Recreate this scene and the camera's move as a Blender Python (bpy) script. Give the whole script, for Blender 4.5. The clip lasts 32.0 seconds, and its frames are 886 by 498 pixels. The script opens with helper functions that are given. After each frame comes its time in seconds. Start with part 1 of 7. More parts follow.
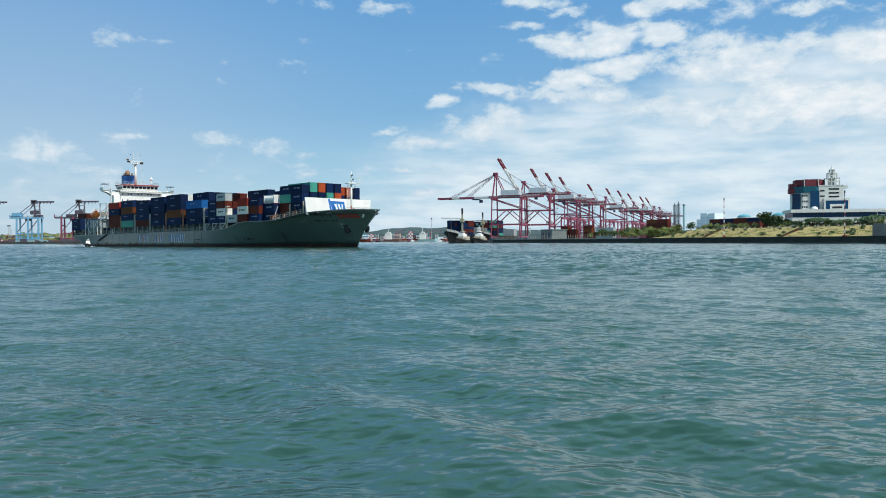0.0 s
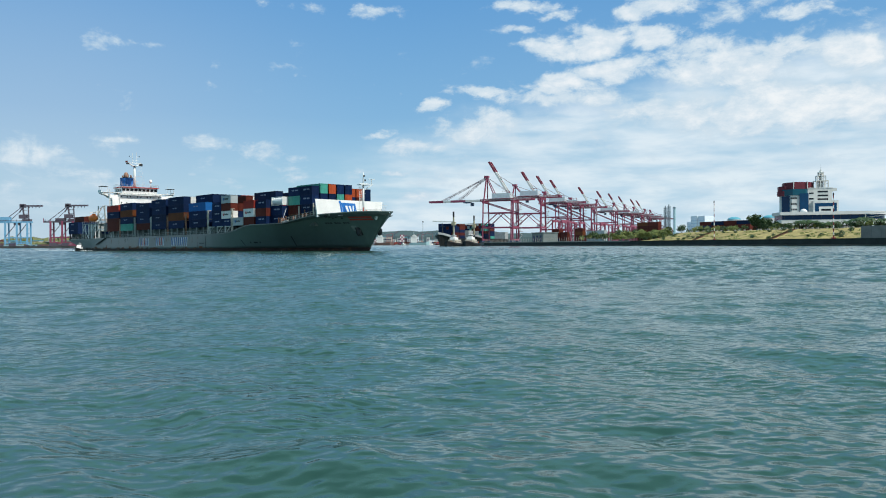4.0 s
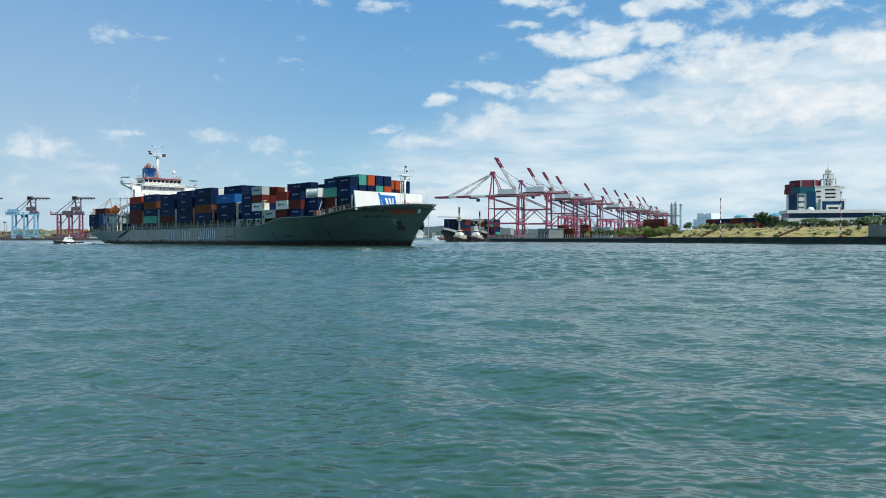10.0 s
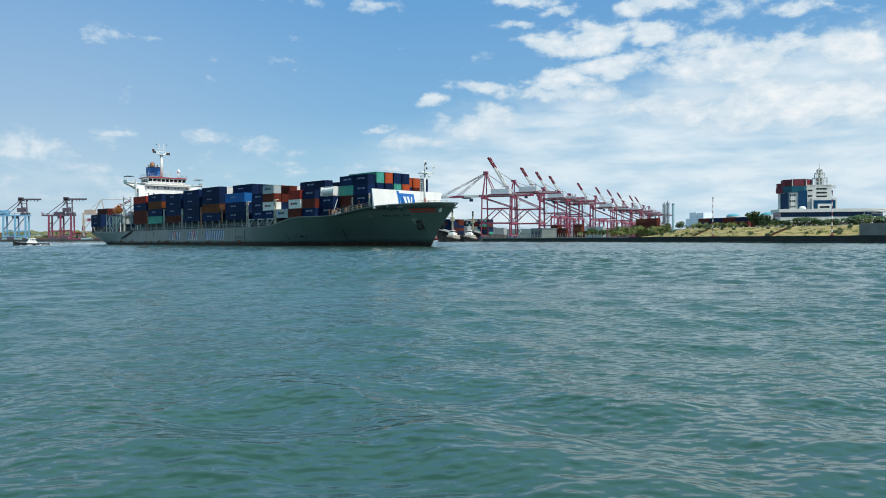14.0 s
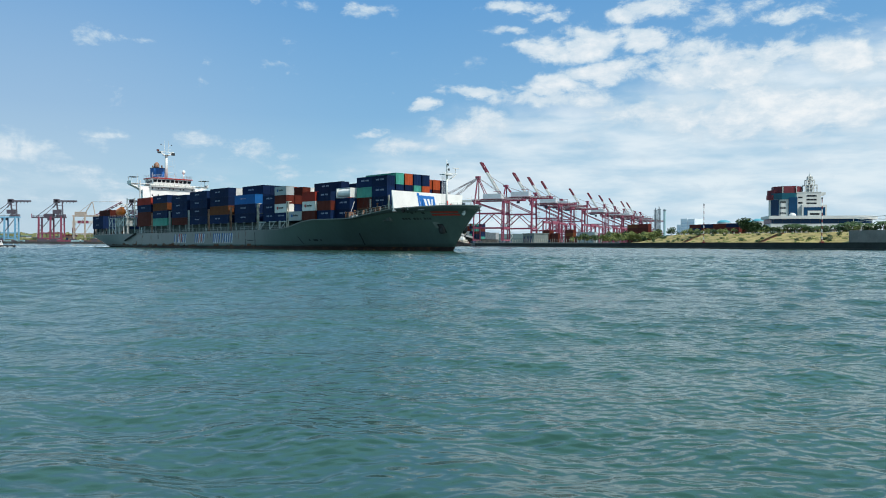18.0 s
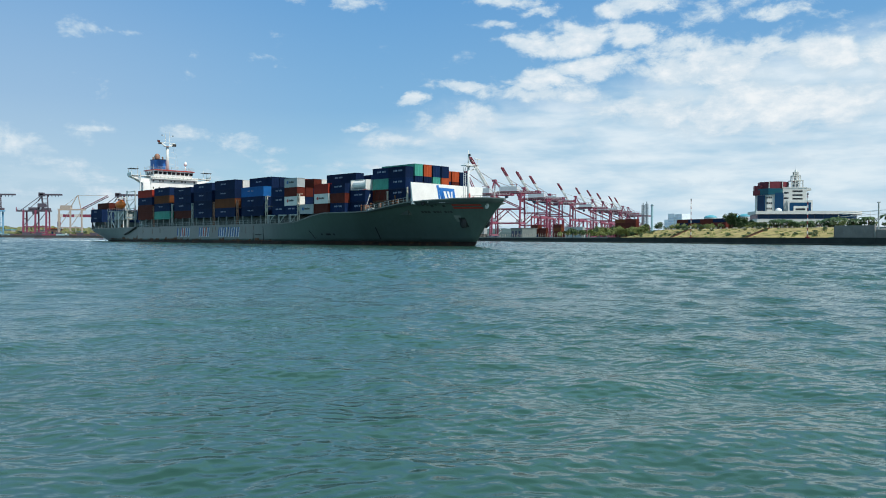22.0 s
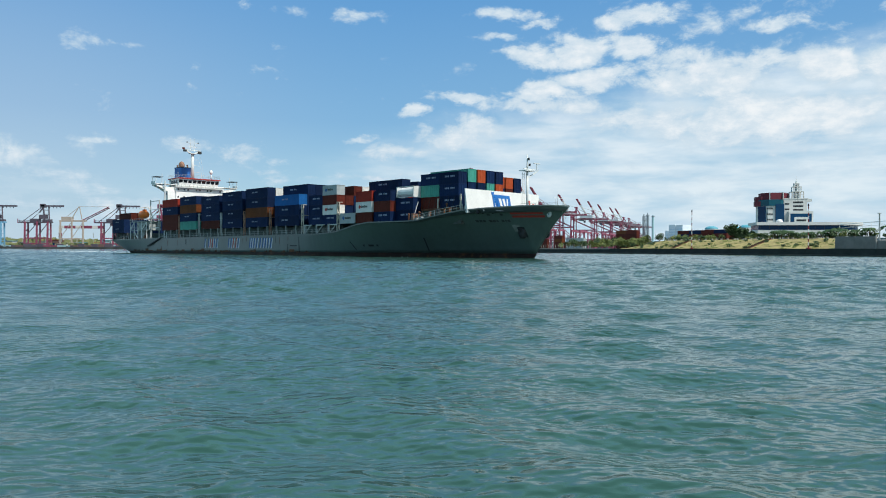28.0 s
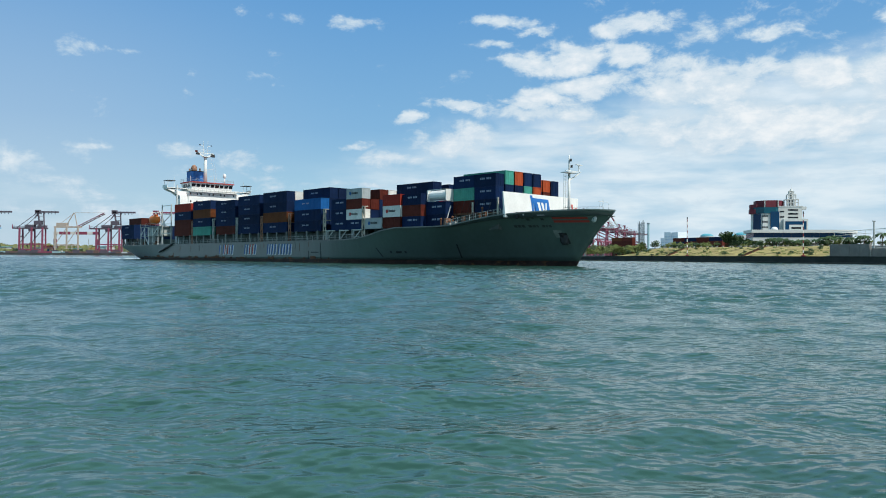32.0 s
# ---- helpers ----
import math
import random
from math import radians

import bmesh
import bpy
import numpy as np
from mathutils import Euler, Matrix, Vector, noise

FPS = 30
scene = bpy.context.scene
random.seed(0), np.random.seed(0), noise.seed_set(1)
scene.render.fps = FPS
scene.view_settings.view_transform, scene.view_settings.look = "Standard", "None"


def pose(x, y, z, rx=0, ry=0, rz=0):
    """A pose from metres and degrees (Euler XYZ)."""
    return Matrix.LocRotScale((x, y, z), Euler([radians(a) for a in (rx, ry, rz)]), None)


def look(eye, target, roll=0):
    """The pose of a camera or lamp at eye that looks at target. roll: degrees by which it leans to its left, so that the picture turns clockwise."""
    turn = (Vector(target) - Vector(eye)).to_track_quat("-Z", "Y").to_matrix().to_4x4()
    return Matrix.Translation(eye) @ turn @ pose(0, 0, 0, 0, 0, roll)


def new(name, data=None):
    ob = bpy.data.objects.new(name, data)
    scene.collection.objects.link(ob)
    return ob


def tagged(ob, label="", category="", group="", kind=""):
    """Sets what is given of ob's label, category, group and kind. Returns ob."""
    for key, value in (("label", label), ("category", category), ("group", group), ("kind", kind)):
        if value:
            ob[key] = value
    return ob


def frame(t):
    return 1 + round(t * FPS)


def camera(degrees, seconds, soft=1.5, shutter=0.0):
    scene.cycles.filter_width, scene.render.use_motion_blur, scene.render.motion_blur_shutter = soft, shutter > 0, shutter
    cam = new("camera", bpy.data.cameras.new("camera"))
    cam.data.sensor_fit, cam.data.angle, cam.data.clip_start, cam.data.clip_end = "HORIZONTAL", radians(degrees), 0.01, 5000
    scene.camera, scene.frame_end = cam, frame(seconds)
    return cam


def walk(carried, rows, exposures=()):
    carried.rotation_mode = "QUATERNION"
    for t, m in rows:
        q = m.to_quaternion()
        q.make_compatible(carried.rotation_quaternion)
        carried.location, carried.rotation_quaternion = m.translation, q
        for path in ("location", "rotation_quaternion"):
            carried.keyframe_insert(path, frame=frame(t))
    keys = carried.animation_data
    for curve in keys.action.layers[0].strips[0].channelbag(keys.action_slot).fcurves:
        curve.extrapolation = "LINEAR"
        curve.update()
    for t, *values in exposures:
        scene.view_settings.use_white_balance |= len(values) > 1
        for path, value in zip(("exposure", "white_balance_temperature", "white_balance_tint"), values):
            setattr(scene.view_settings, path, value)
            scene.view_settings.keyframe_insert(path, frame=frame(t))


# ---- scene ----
cam = camera(61.575, 32.0, soft=1.0)
walk(cam, [
    (0, pose(0, 0, 1.80, 89.364, 0.293, 2.527)),
    (0.5, pose(0, 0, 1.80, 89.341, 0.219, 2.442)),
    (1, pose(0, 0, 1.80, 89.329, 0.238, 2.331)),
    (1.5, pose(0, 0, 1.80, 89.360, 0.318, 2.180)),
    (2, pose(0, 0, 1.80, 89.440, 0.404, 2.093)),
    (2.5, pose(0, 0, 1.80, 89.513, 0.512, 1.932)),
    (3, pose(0, 0, 1.80, 89.599, 0.612, 1.830)),
    (3.5, pose(0, 0, 1.80, 89.588, 0.407, 1.839)),
    (5.5, pose(0, 0, 1.80, 89.723, 0.654, 2.054)),
    (6, pose(0, 0, 1.80, 89.652, 0.665, 2.080)),
    (6.5, pose(0, 0, 1.80, 89.571, 0.492, 2.076)),
    (7, pose(0, 0, 1.80, 89.601, 0.416, 2.164)),
    (7.5, pose(0, 0, 1.80, 89.656, 0.179, 2.103)),
    (8, pose(0, 0, 1.80, 89.456, 0.174, 2.117)),
    (8.5, pose(0, 0, 1.80, 89.319, 0.192, 1.913)),
    (9, pose(0, 0, 1.80, 89.369, 0.090, 1.943)),
    (9.5, pose(0, 0, 1.80, 89.308, -0.101, 2.144)),
    (10, pose(0, 0, 1.80, 89.256, -0.005, 2.287)),
    (10.5, pose(0, 0, 1.80, 89.251, 0.220, 2.257)),
    (11, pose(0, 0, 1.80, 89.359, 0.155, 2.253)),
    (11.5, pose(0, 0, 1.80, 89.389, 0.263, 2.393)),
    (12, pose(0, 0, 1.80, 89.299, 0.285, 2.346)),
    (12.5, pose(0, 0, 1.80, 89.220, 0.332, 2.200)),
    (13, pose(0, 0, 1.80, 89.154, 0.338, 2.192)),
    (13.5, pose(0, 0, 1.80, 89.221, 0.135, 1.960)),
    (14, pose(0, 0, 1.80, 89.255, 0.170, 1.765)),
    (14.5, pose(0, 0, 1.80, 89.326, 0.222, 1.894)),
    (16.5, pose(0, 0, 1.80, 89.451, 0.008, 1.481)),
    (17, pose(0, 0, 1.80, 89.500, 0.009, 1.465)),
    (17.5, pose(0, 0, 1.80, 89.576, -0.098, 1.338)),
    (18, pose(0, 0, 1.80, 89.599, -0.179, 1.146)),
    (18.5, pose(0, 0, 1.80, 89.465, -0.292, 1.026)),
    (19, pose(0, 0, 1.80, 89.369, -0.265, 0.933)),
    (19.5, pose(0, 0, 1.80, 89.379, -0.320, 0.997)),
    (20, pose(0, 0, 1.80, 89.512, -0.318, 0.908)),
    (20.5, pose(0, 0, 1.80, 89.490, -0.331, 0.734)),
    (21, pose(0, 0, 1.80, 89.489, -0.263, 0.536)),
    (21.5, pose(0, 0, 1.80, 89.290, -0.370, 0.449)),
    (22, pose(0, 0, 1.80, 89.181, -0.274, 0.251)),
    (22.5, pose(0, 0, 1.80, 89.250, -0.263, 0.226)),
    (23, pose(0, 0, 1.80, 89.289, -0.330, 0.280)),
    (23.5, pose(0, 0, 1.80, 89.412, -0.226, 0.352)),
    (24, pose(0, 0, 1.80, 89.614, -0.335, 0.407)),
    (24.5, pose(0, 0, 1.80, 89.687, -0.217, 0.380)),
    (25, pose(0, 0, 1.80, 89.885, -0.336, 0.048)),
    (25.5, pose(0, 0, 1.80, 90.120, -0.358, -0.106)),
    (27.5, pose(0, 0, 1.80, 90.018, -0.343, 0.285)),
    (28, pose(0, 0, 1.80, 90.040, -0.256, 0.318)),
    (28.5, pose(0, 0, 1.80, 90.141, -0.223, 0.250)),
    (29, pose(0, 0, 1.80, 90.115, -0.258, 0.058)),
    (29.5, pose(0, 0, 1.80, 90.193, -0.177, 0.112)),
    (30, pose(0, 0, 1.80, 90.314, -0.374, -0.052)),
    (30.5, pose(0, 0, 1.80, 90.339, -0.293, -0.056)),
    (31, pose(0, 0, 1.80, 90.374, -0.416, 0.017)),
    (31.5, pose(0, 0, 1.80, 90.510, -0.354, 0.059)),
    (32, pose(0, 0, 1.80, 90.570, -0.371, -0.001)),
])

# ---- light ----
SUN_AZ, SUN_EL = radians(127), radians(51)
sun = new("sun", bpy.data.lights.new("sun", "SUN"))
sun.data.energy, sun.data.angle, sun.data.color = 4.4, radians(0.6), (1.0, 0.95, 0.87)
sun.matrix_world = look((math.sin(SUN_AZ) * math.cos(SUN_EL) * 900, math.cos(SUN_AZ) * math.cos(SUN_EL) * 900, math.sin(SUN_EL) * 900), (0, 0, 0))
scene.view_settings.exposure = 0.0


class Nodes:
    """Short hand for node trees."""

    def __init__(self, tree):
        self.tree = tree
        tree.nodes.clear()

    def add(self, kind, **sets):
        n = self.tree.nodes.new(kind)
        for key, value in sets.items():
            if key == "ins":
                for k, v in value.items():
                    if hasattr(v, "is_output"):
                        self.tree.links.new(v, n.inputs[k])
                    else:
                        n.inputs[k].default_value = v
            else:
                setattr(n, key, value)
        return n

    def math(self, op, a, b=0.0, clamp=False):
        return self.add("ShaderNodeMath", operation=op, use_clamp=clamp, ins={0: a, 1: b}).outputs[0]

    def mix(self, fac, a, b):
        n = self.add("ShaderNodeMix", data_type="RGBA", ins={0: fac, 6: a, 7: b})
        return n.outputs[2]

    def step(self, v, lo, hi):
        n = self.add("ShaderNodeMapRange", interpolation_type="SMOOTHSTEP", ins={0: v, 1: lo, 2: hi, 3: 0.0, 4: 1.0})
        return n.outputs[0]

    def noise(self, vec, scale, detail=5.0, rough=0.55, distort=0.0):
        n = self.add("ShaderNodeTexNoise", ins={"Vector": vec, "Scale": scale, "Detail": detail, "Roughness": rough, "Distortion": distort})
        return n.outputs[0]


def sky():
    world = bpy.data.worlds.new("world")
    scene.world = world
    world.use_nodes = True
    k = Nodes(world.node_tree)
    air = k.add("ShaderNodeTexSky", sky_type="NISHITA", sun_disc=False, sun_elevation=SUN_EL, sun_rotation=SUN_AZ,
                air_density=1.0, dust_density=0.6, ozone_density=2.2, altitude=0.0)
    way = k.add("ShaderNodeTexCoord").outputs["Generated"]
    sep = k.add("ShaderNodeSeparateXYZ", ins={0: way})
    x, y, z = sep.outputs
    az = k.math("MULTIPLY", k.math("ARCTAN2", x, y), 57.29578)
    el = k.math("MULTIPLY", k.math("ARCSINE", z), 57.29578)
    lift = k.math("ADD", k.math("MAXIMUM", z, 0.0), 0.10)
    flat = k.add("ShaderNodeCombineXYZ", ins={0: k.math("DIVIDE", x, lift), 1: k.math("DIVIDE", y, lift), 2: 0.0}).outputs[0]
    ang = k.add("ShaderNodeCombineXYZ", ins={0: az, 1: k.math("MULTIPLY", el, 1.7), 2: 0.0}).outputs[0]
    long = k.add("ShaderNodeCombineXYZ", ins={0: k.math("MULTIPLY", az, 0.42), 1: k.math("MULTIPLY", el, 1.9), 2: 3.0}).outputs[0]
    grain = k.math("ADD", k.math("MULTIPLY", k.noise(ang, 0.34, 9.0, 0.64, 0.3), 0.75), k.math("MULTIPLY", k.noise(flat, 2.2, 7.0, 0.62), 0.25))
    streak = k.noise(long, 0.42, 4.5, 0.5, 0.12)
    warp = k.add("ShaderNodeTexNoise", ins={"Vector": ang, "Scale": 0.22, "Detail": 5.0, "Roughness": 0.6}).outputs[1]
    warp = k.add("ShaderNodeVectorMath", operation="MULTIPLY_ADD", ins={0: warp, 1: (5.0, 2.4, 0.0), 2: (-2.5, -1.2, 0.0)}).outputs[0]
    flatway = k.add("ShaderNodeCombineXYZ", ins={0: az, 1: el, 2: 0.0}).outputs[0]
    here = k.add("ShaderNodeVectorMath", operation="ADD", ins={0: flatway, 1: warp}).outputs[0]
    sub = k.add("ShaderNodeSeparateXYZ", ins={0: here}).outputs
    # thin layered veil low on the sunny side, thinning towards the far left
    side = k.step(k.math("SUBTRACT", sub[0], k.math("MULTIPLY", sub[1], 1.1)), -19.0, -5.0)
    veil = k.math("MULTIPLY", side, k.math("MULTIPLY", k.step(k.math("SUBTRACT", sub[1], k.math("MULTIPLY", sub[0], 0.15)), 10.8, 7.6), 1.0))
    thin = k.math("ADD", k.math("MULTIPLY", veil, k.step(streak, 0.10, 0.46)), k.math("MULTIPLY", k.step(el, 8.0, 0.0), k.math("MULTIPLY", k.step(streak, 0.4, 0.75), 0.45)), clamp=True)
    # heaped clouds: bearing, height, half width, half height, strength
    cover = k.math("MULTIPLY", side, k.math("MULTIPLY", k.step(sub[1], 24.0, 16.0), 0.085))
    cover = k.math("ADD", cover, k.math("MULTIPLY", k.step(az, -20.0, 14.0), k.math("MULTIPLY", k.step(el, 18.5, 26.0), 0.06)))
    for a, e, w, s, p in CLOUDS_HEAPED + CLOUDS_BANK + CLOUDS_LOOSE + CLOUDS_LOW:
        off = k.add("ShaderNodeVectorMath", operation="MULTIPLY_ADD", ins={0: here, 1: (1 / w, 1 / s, 0.0), 2: (-a / w, -e / s, 0.0)}).outputs[0]
        r = k.add("ShaderNodeVectorMath", operation="LENGTH", ins={0: off}).outputs[1]
        cover = k.math("MAXIMUM", cover, k.math("MULTIPLY", k.step(r, 1.75, 0.15), p * (1.12 if a > -8 else 0.86)))
    full = k.math("ADD", grain, cover)
    dens = k.step(full, 0.59, 0.78)
    thick = k.step(full, 0.66, 0.92)
    shade = k.step(k.noise(ang, 0.62, 6.0, 0.6), 0.32, 0.68)
    body = k.mix(k.math("MULTIPLY", thick, k.math("ADD", 0.35, k.math("MULTIPLY", shade, 0.65))), (0.57, 0.71, 0.82, 1), (0.89, 0.925, 0.945, 1))
    ramp = k.add("ShaderNodeValToRGB", ins={0: k.math("DIVIDE", el, 60.0, clamp=True)})
    ramp.color_ramp.elements[0].position, ramp.color_ramp.elements[0].color = 0.0, (0.49, 0.69, 0.80, 1)
    ramp.color_ramp.elements[1].position, ramp.color_ramp.elements[1].color = 1.0, (0.13, 0.34, 0.50, 1)
    # stops from 0.42 to 0.60: unseen bright cyan band, added to brighten water reflections
    for where, rgb in ((0.07, (0.37, 0.63, 0.79)), (0.16, (0.22, 0.47, 0.74)), (0.32, (0.12, 0.355, 0.70)), (0.42, (0.32, 0.74, 0.90)), (0.60, (0.33, 0.70, 0.82)), (0.80, (0.20, 0.46, 0.60))):
        ramp.color_ramp.elements.new(where).color = rgb + (1,)
    scaled = k.add("ShaderNodeVectorMath", operation="SCALE", ins={0: air.outputs[0], 3: 0.10}).outputs[0]
    clear = k.mix(0.85, scaled, ramp.outputs[0])
    left = k.math("MULTIPLY", k.step(az, -4.0, -32.0), k.math("MULTIPLY", k.step(el, 26.0, 2.0), 0.42))
    clear = k.mix(left, clear, (0.50, 0.595, 0.735, 1))
    veiled = k.mix(k.math("MULTIPLY", thin, 0.86), clear, k.mix(k.step(streak, 0.35, 0.7), (0.50, 0.68, 0.82, 1), (0.79, 0.88, 0.935, 1)))
    colour = k.mix(k.math("MULTIPLY", dens, 0.95), veiled, body)
    bg = k.add("ShaderNodeBackground", ins={0: colour, 1: 1.0})
    out = k.add("ShaderNodeOutputWorld")
    k.tree.links.new(bg.outputs[0], out.inputs[0])


CLOUDS_HEAPED = ((7.3, 14.3, 2.6, 0.8, 0.3), (10.4, 14.8, 2.5, 1.1, 0.36), (13.4, 14.8, 2.3, 1.1, 0.34), (11.4, 12.8, 4.0, 0.9, 0.3), (7.5, 12.0, 3.0, 0.9, 0.3), (5.1, 11.1, 3.9, 0.8, 0.27), (10.0, 11.1, 2.1, 1.1, 0.27), (17.0, 13.8, 3.6, 1.2, 0.26), (18.9, 12.3, 4.3, 1.5, 0.3), (24.3, 13.1, 2.2, 0.8, 0.28), (27.2, 12.5, 2.1, 1.7, 0.34), (22.4, 13.0, 1.9, 0.6, 0.24))
CLOUDS_BANK = ((4.3, 17.4, 2.6, 0.6, 0.25), (6.9, 16.8, 2.1, 0.5, 0.22), (14.3, 16.9, 3.3, 0.8, 0.27), (18.9, 15.6, 2.7, 0.8, 0.15), (24.0, 15.5, 2.2, 0.6, 0.24), (3.4, 15.8, 2.0, 0.4, 0.2), (23.3, 9.2, 8.5, 2.0, 0.34), (31.8, 12.4, 3.5, 1.9, 0.32), (33.5, 9.6, 5.5, 1.8, 0.3), (32.5, 15.6, 2.8, 0.8, 0.24))
CLOUDS_LOOSE = ((13.0, 9.9, 5.0, 1.3, 0.22), (1.3, 11.4, 2.4, 0.5, 0.27), (-2.4, 10.5, 1.2, 0.5, 0.26), (0.8, 8.8, 3.9, 1.1, 0.27), (-3.7, 7.6, 2.6, 0.8, 0.24), (-26.7, 14.0, 1.7, 0.7, 0.23), (-23.7, 14.3, 1.2, 0.3, 0.15), (-13.4, 12.8, 2.0, 0.3, 0.2), (-15.7, 7.0, 2.0, 0.6, 0.25), (-13.2, 6.8, 0.9, 0.3, 0.2), (-12.9, 17.3, 2.7, 0.5, 0.2), (-6.9, 17.3, 1.7, 0.5, 0.2))
CLOUDS_LOW = ((-6.6, 8.5, 1.5, 0.3, 0.22), (-20.5, 5.2, 0.6, 0.3, 0.22), (-18.0, 4.4, 1.6, 0.5, 0.2), (-31.8, 3.8, 1.9, 1.0, 0.27), (-28.2, 7.6, 6.4, 0.3, 0.13), (-6.6, 5.6, 5.2, 0.3, 0.18), (-4.2, 3.5, 1.9, 0.6, 0.24), (-30.5, 6.4, 4.2, 1.3, 0.22), (-27.0, 4.6, 4.8, 1.0, 0.21), (-24.5, 3.0, 5.0, 1.0, 0.24), (-20.0, 7.6, 2.0, 0.8, 0.22), (-10.5, 4.9, 5.5, 0.8, 0.15), (-17.5, 6.2, 4.5, 0.7, 0.14), (-2.0, 5.0, 4.0, 0.7, 0.15))
sky()


# ---- materials ----
def paint(name, rgb, rough=0.55, metal=0.0, vary=0.12, scale=0.6, bump=0.0, rust=0.0, streak=False, rust_rgb=(0.16, 0.07, 0.03), spread=0.0, gloss=0.3):
    """A weathered surface: tone that varies at two scales, rust or dirt in patches, fine relief."""
    m = bpy.data.materials.new(name)
    m.use_nodes = True
    k = Nodes(m.node_tree)
    at = k.add("ShaderNodeTexCoord").outputs["Object"]
    if streak:
        at = k.add("ShaderNodeMapping", ins={0: at, 3: (1.0, 1.0, 0.12)}).outputs[0]
    big, small = k.noise(at, scale, 4.0), k.noise(at, scale * 9, 6.0)
    tone = k.math("ADD", k.math("MULTIPLY", big, 0.6), k.math("MULTIPLY", small, 0.4))
    dark = tuple(c * (1 - 1.6 * vary) for c in rgb) + (1,)
    light = tuple(min(1, c * (1 + 1.6 * vary)) for c in rgb) + (1,)
    colour = k.mix(k.step(tone, 0.3, 0.7), dark, light)
    if spread:
        rnd = k.add("ShaderNodeObjectInfo").outputs["Random"]
        gain = k.math("ADD", 1 - spread, k.math("MULTIPLY", rnd, 2 * spread))
        colour = k.add("ShaderNodeVectorMath", operation="SCALE", ins={0: colour, 3: gain}).outputs[0]
    if rust:
        where = k.step(k.noise(at, scale * 2.3, 7.0, 0.65), 0.72 - rust * 0.3, 0.86 - rust * 0.25)
        colour = k.mix(where, colour, rust_rgb + (1,))
    p = k.add("ShaderNodeBsdfPrincipled", ins={"Base Color": colour, "Metallic": metal, "Specular IOR Level": gloss})
    k.tree.links.new(k.math("ADD", rough - 0.08, k.math("MULTIPLY", small, 0.16)), p.inputs["Roughness"])
    if bump:
        b = k.add("ShaderNodeBump", ins={"Strength": bump, "Distance": 0.05, "Height": small})
        k.tree.links.new(b.outputs[0], p.inputs["Normal"])
    out = k.add("ShaderNodeOutputMaterial")
    k.tree.links.new(p.outputs[0], out.inputs[0])
    return m


def water_material():
    m = bpy.data.materials.new("harbour_water")
    m.use_nodes = True
    k = Nodes(m.node_tree)
    at = k.add("ShaderNodeTexCoord").outputs["Object"]
    turned = k.add("ShaderNodeMapping", ins={0: at, 2: (0, 0, radians(17)), 3: (0.8, 1.15, 1.0)}).outputs[0]
    cross = k.add("ShaderNodeMapping", ins={0: at, 2: (0, 0, radians(-27)), 3: (0.8, 1.15, 1.0)}).outputs[0]
    long = k.add("ShaderNodeMapping", ins={0: at, 3: (0.35, 0.12, 1.0)}).outputs[0]
    big = k.noise(at, 0.05, 3.0)
    gust = k.math("ADD", 0.62, k.math("MULTIPLY", k.step(k.noise(long, 0.5, 4.0, 0.65), 0.32, 0.68), 0.6))
    chop = k.math("ADD", k.noise(turned, 2.3, 1.0, 0.5), k.noise(cross, 2.9, 1.0, 0.5))
    ripple = k.math("ADD", k.noise(turned, 5.0, 0.0, 0.5), k.noise(cross, 7.6, 0.0, 0.5))
    fine = k.noise(turned, 17.0, 1.0, 0.5)
    far = k.add("ShaderNodeSeparateXYZ", ins={0: at}).outputs[1]
    open_water = k.step(far, 16.0, 80.0)
    height = k.math("MULTIPLY", gust, k.math("ADD", k.math("MULTIPLY", chop, k.math("ADD", 0.004, k.math("MULTIPLY", open_water, 0.05))), k.math("ADD", k.math("MULTIPLY", ripple, 0.030), k.math("MULTIPLY", fine, 0.003))))
    bump = k.add("ShaderNodeBump", ins={"Strength": 1.0, "Distance": 1.0, "Height": height})
    colour = k.mix(k.step(big, 0.3, 0.7), (0.019, 0.054, 0.041, 1), (0.027, 0.071, 0.053, 1))
    rough = k.math("SUBTRACT", 0.15, k.math("MULTIPLY", open_water, 0.05))
    p = k.add("ShaderNodeBsdfPrincipled", ins={"Base Color": colour, "Roughness": rough, "Specular Tint": (0.70, 1.0, 0.95, 1), "IOR": 1.54, "Normal": bump.outputs[0]})
    out = k.add("ShaderNodeOutputMaterial")
    k.tree.links.new(p.outputs[0], out.inputs[0])
    return m


def leaf_material(name, dark, light):
    m = bpy.data.materials.new(name)
    m.use_nodes = True
    k = Nodes(m.node_tree)
    rnd = k.add("ShaderNodeNewGeometry").outputs["Random Per Island"]
    n = k.noise(k.add("ShaderNodeTexCoord").outputs["Object"], 0.5, 5.0)
    colour = k.mix(k.math("ADD", k.math("MULTIPLY", rnd, 0.6), k.math("MULTIPLY", n, 0.4)), dark + (1,), light + (1,))
    p = k.add("ShaderNodeBsdfPrincipled", ins={"Base Color": colour, "Roughness": 0.65})
    out = k.add("ShaderNodeOutputMaterial")
    k.tree.links.new(p.outputs[0], out.inputs[0])
    return m


def glass_material(name, rgb, ior=1.5):
    m = bpy.data.materials.new(name)
    m.use_nodes = True
    k = Nodes(m.node_tree)
    n = k.noise(k.add("ShaderNodeTexCoord").outputs["Object"], 0.4, 3.0)
    colour = k.mix(n, tuple(c * 0.7 for c in rgb) + (1,), rgb + (1,))
    p = k.add("ShaderNodeBsdfPrincipled", ins={"Base Color": colour, "Roughness": 0.12, "IOR": ior})
    out = k.add("ShaderNodeOutputMaterial")
    k.tree.links.new(p.outputs[0], out.inputs[0])
    return m


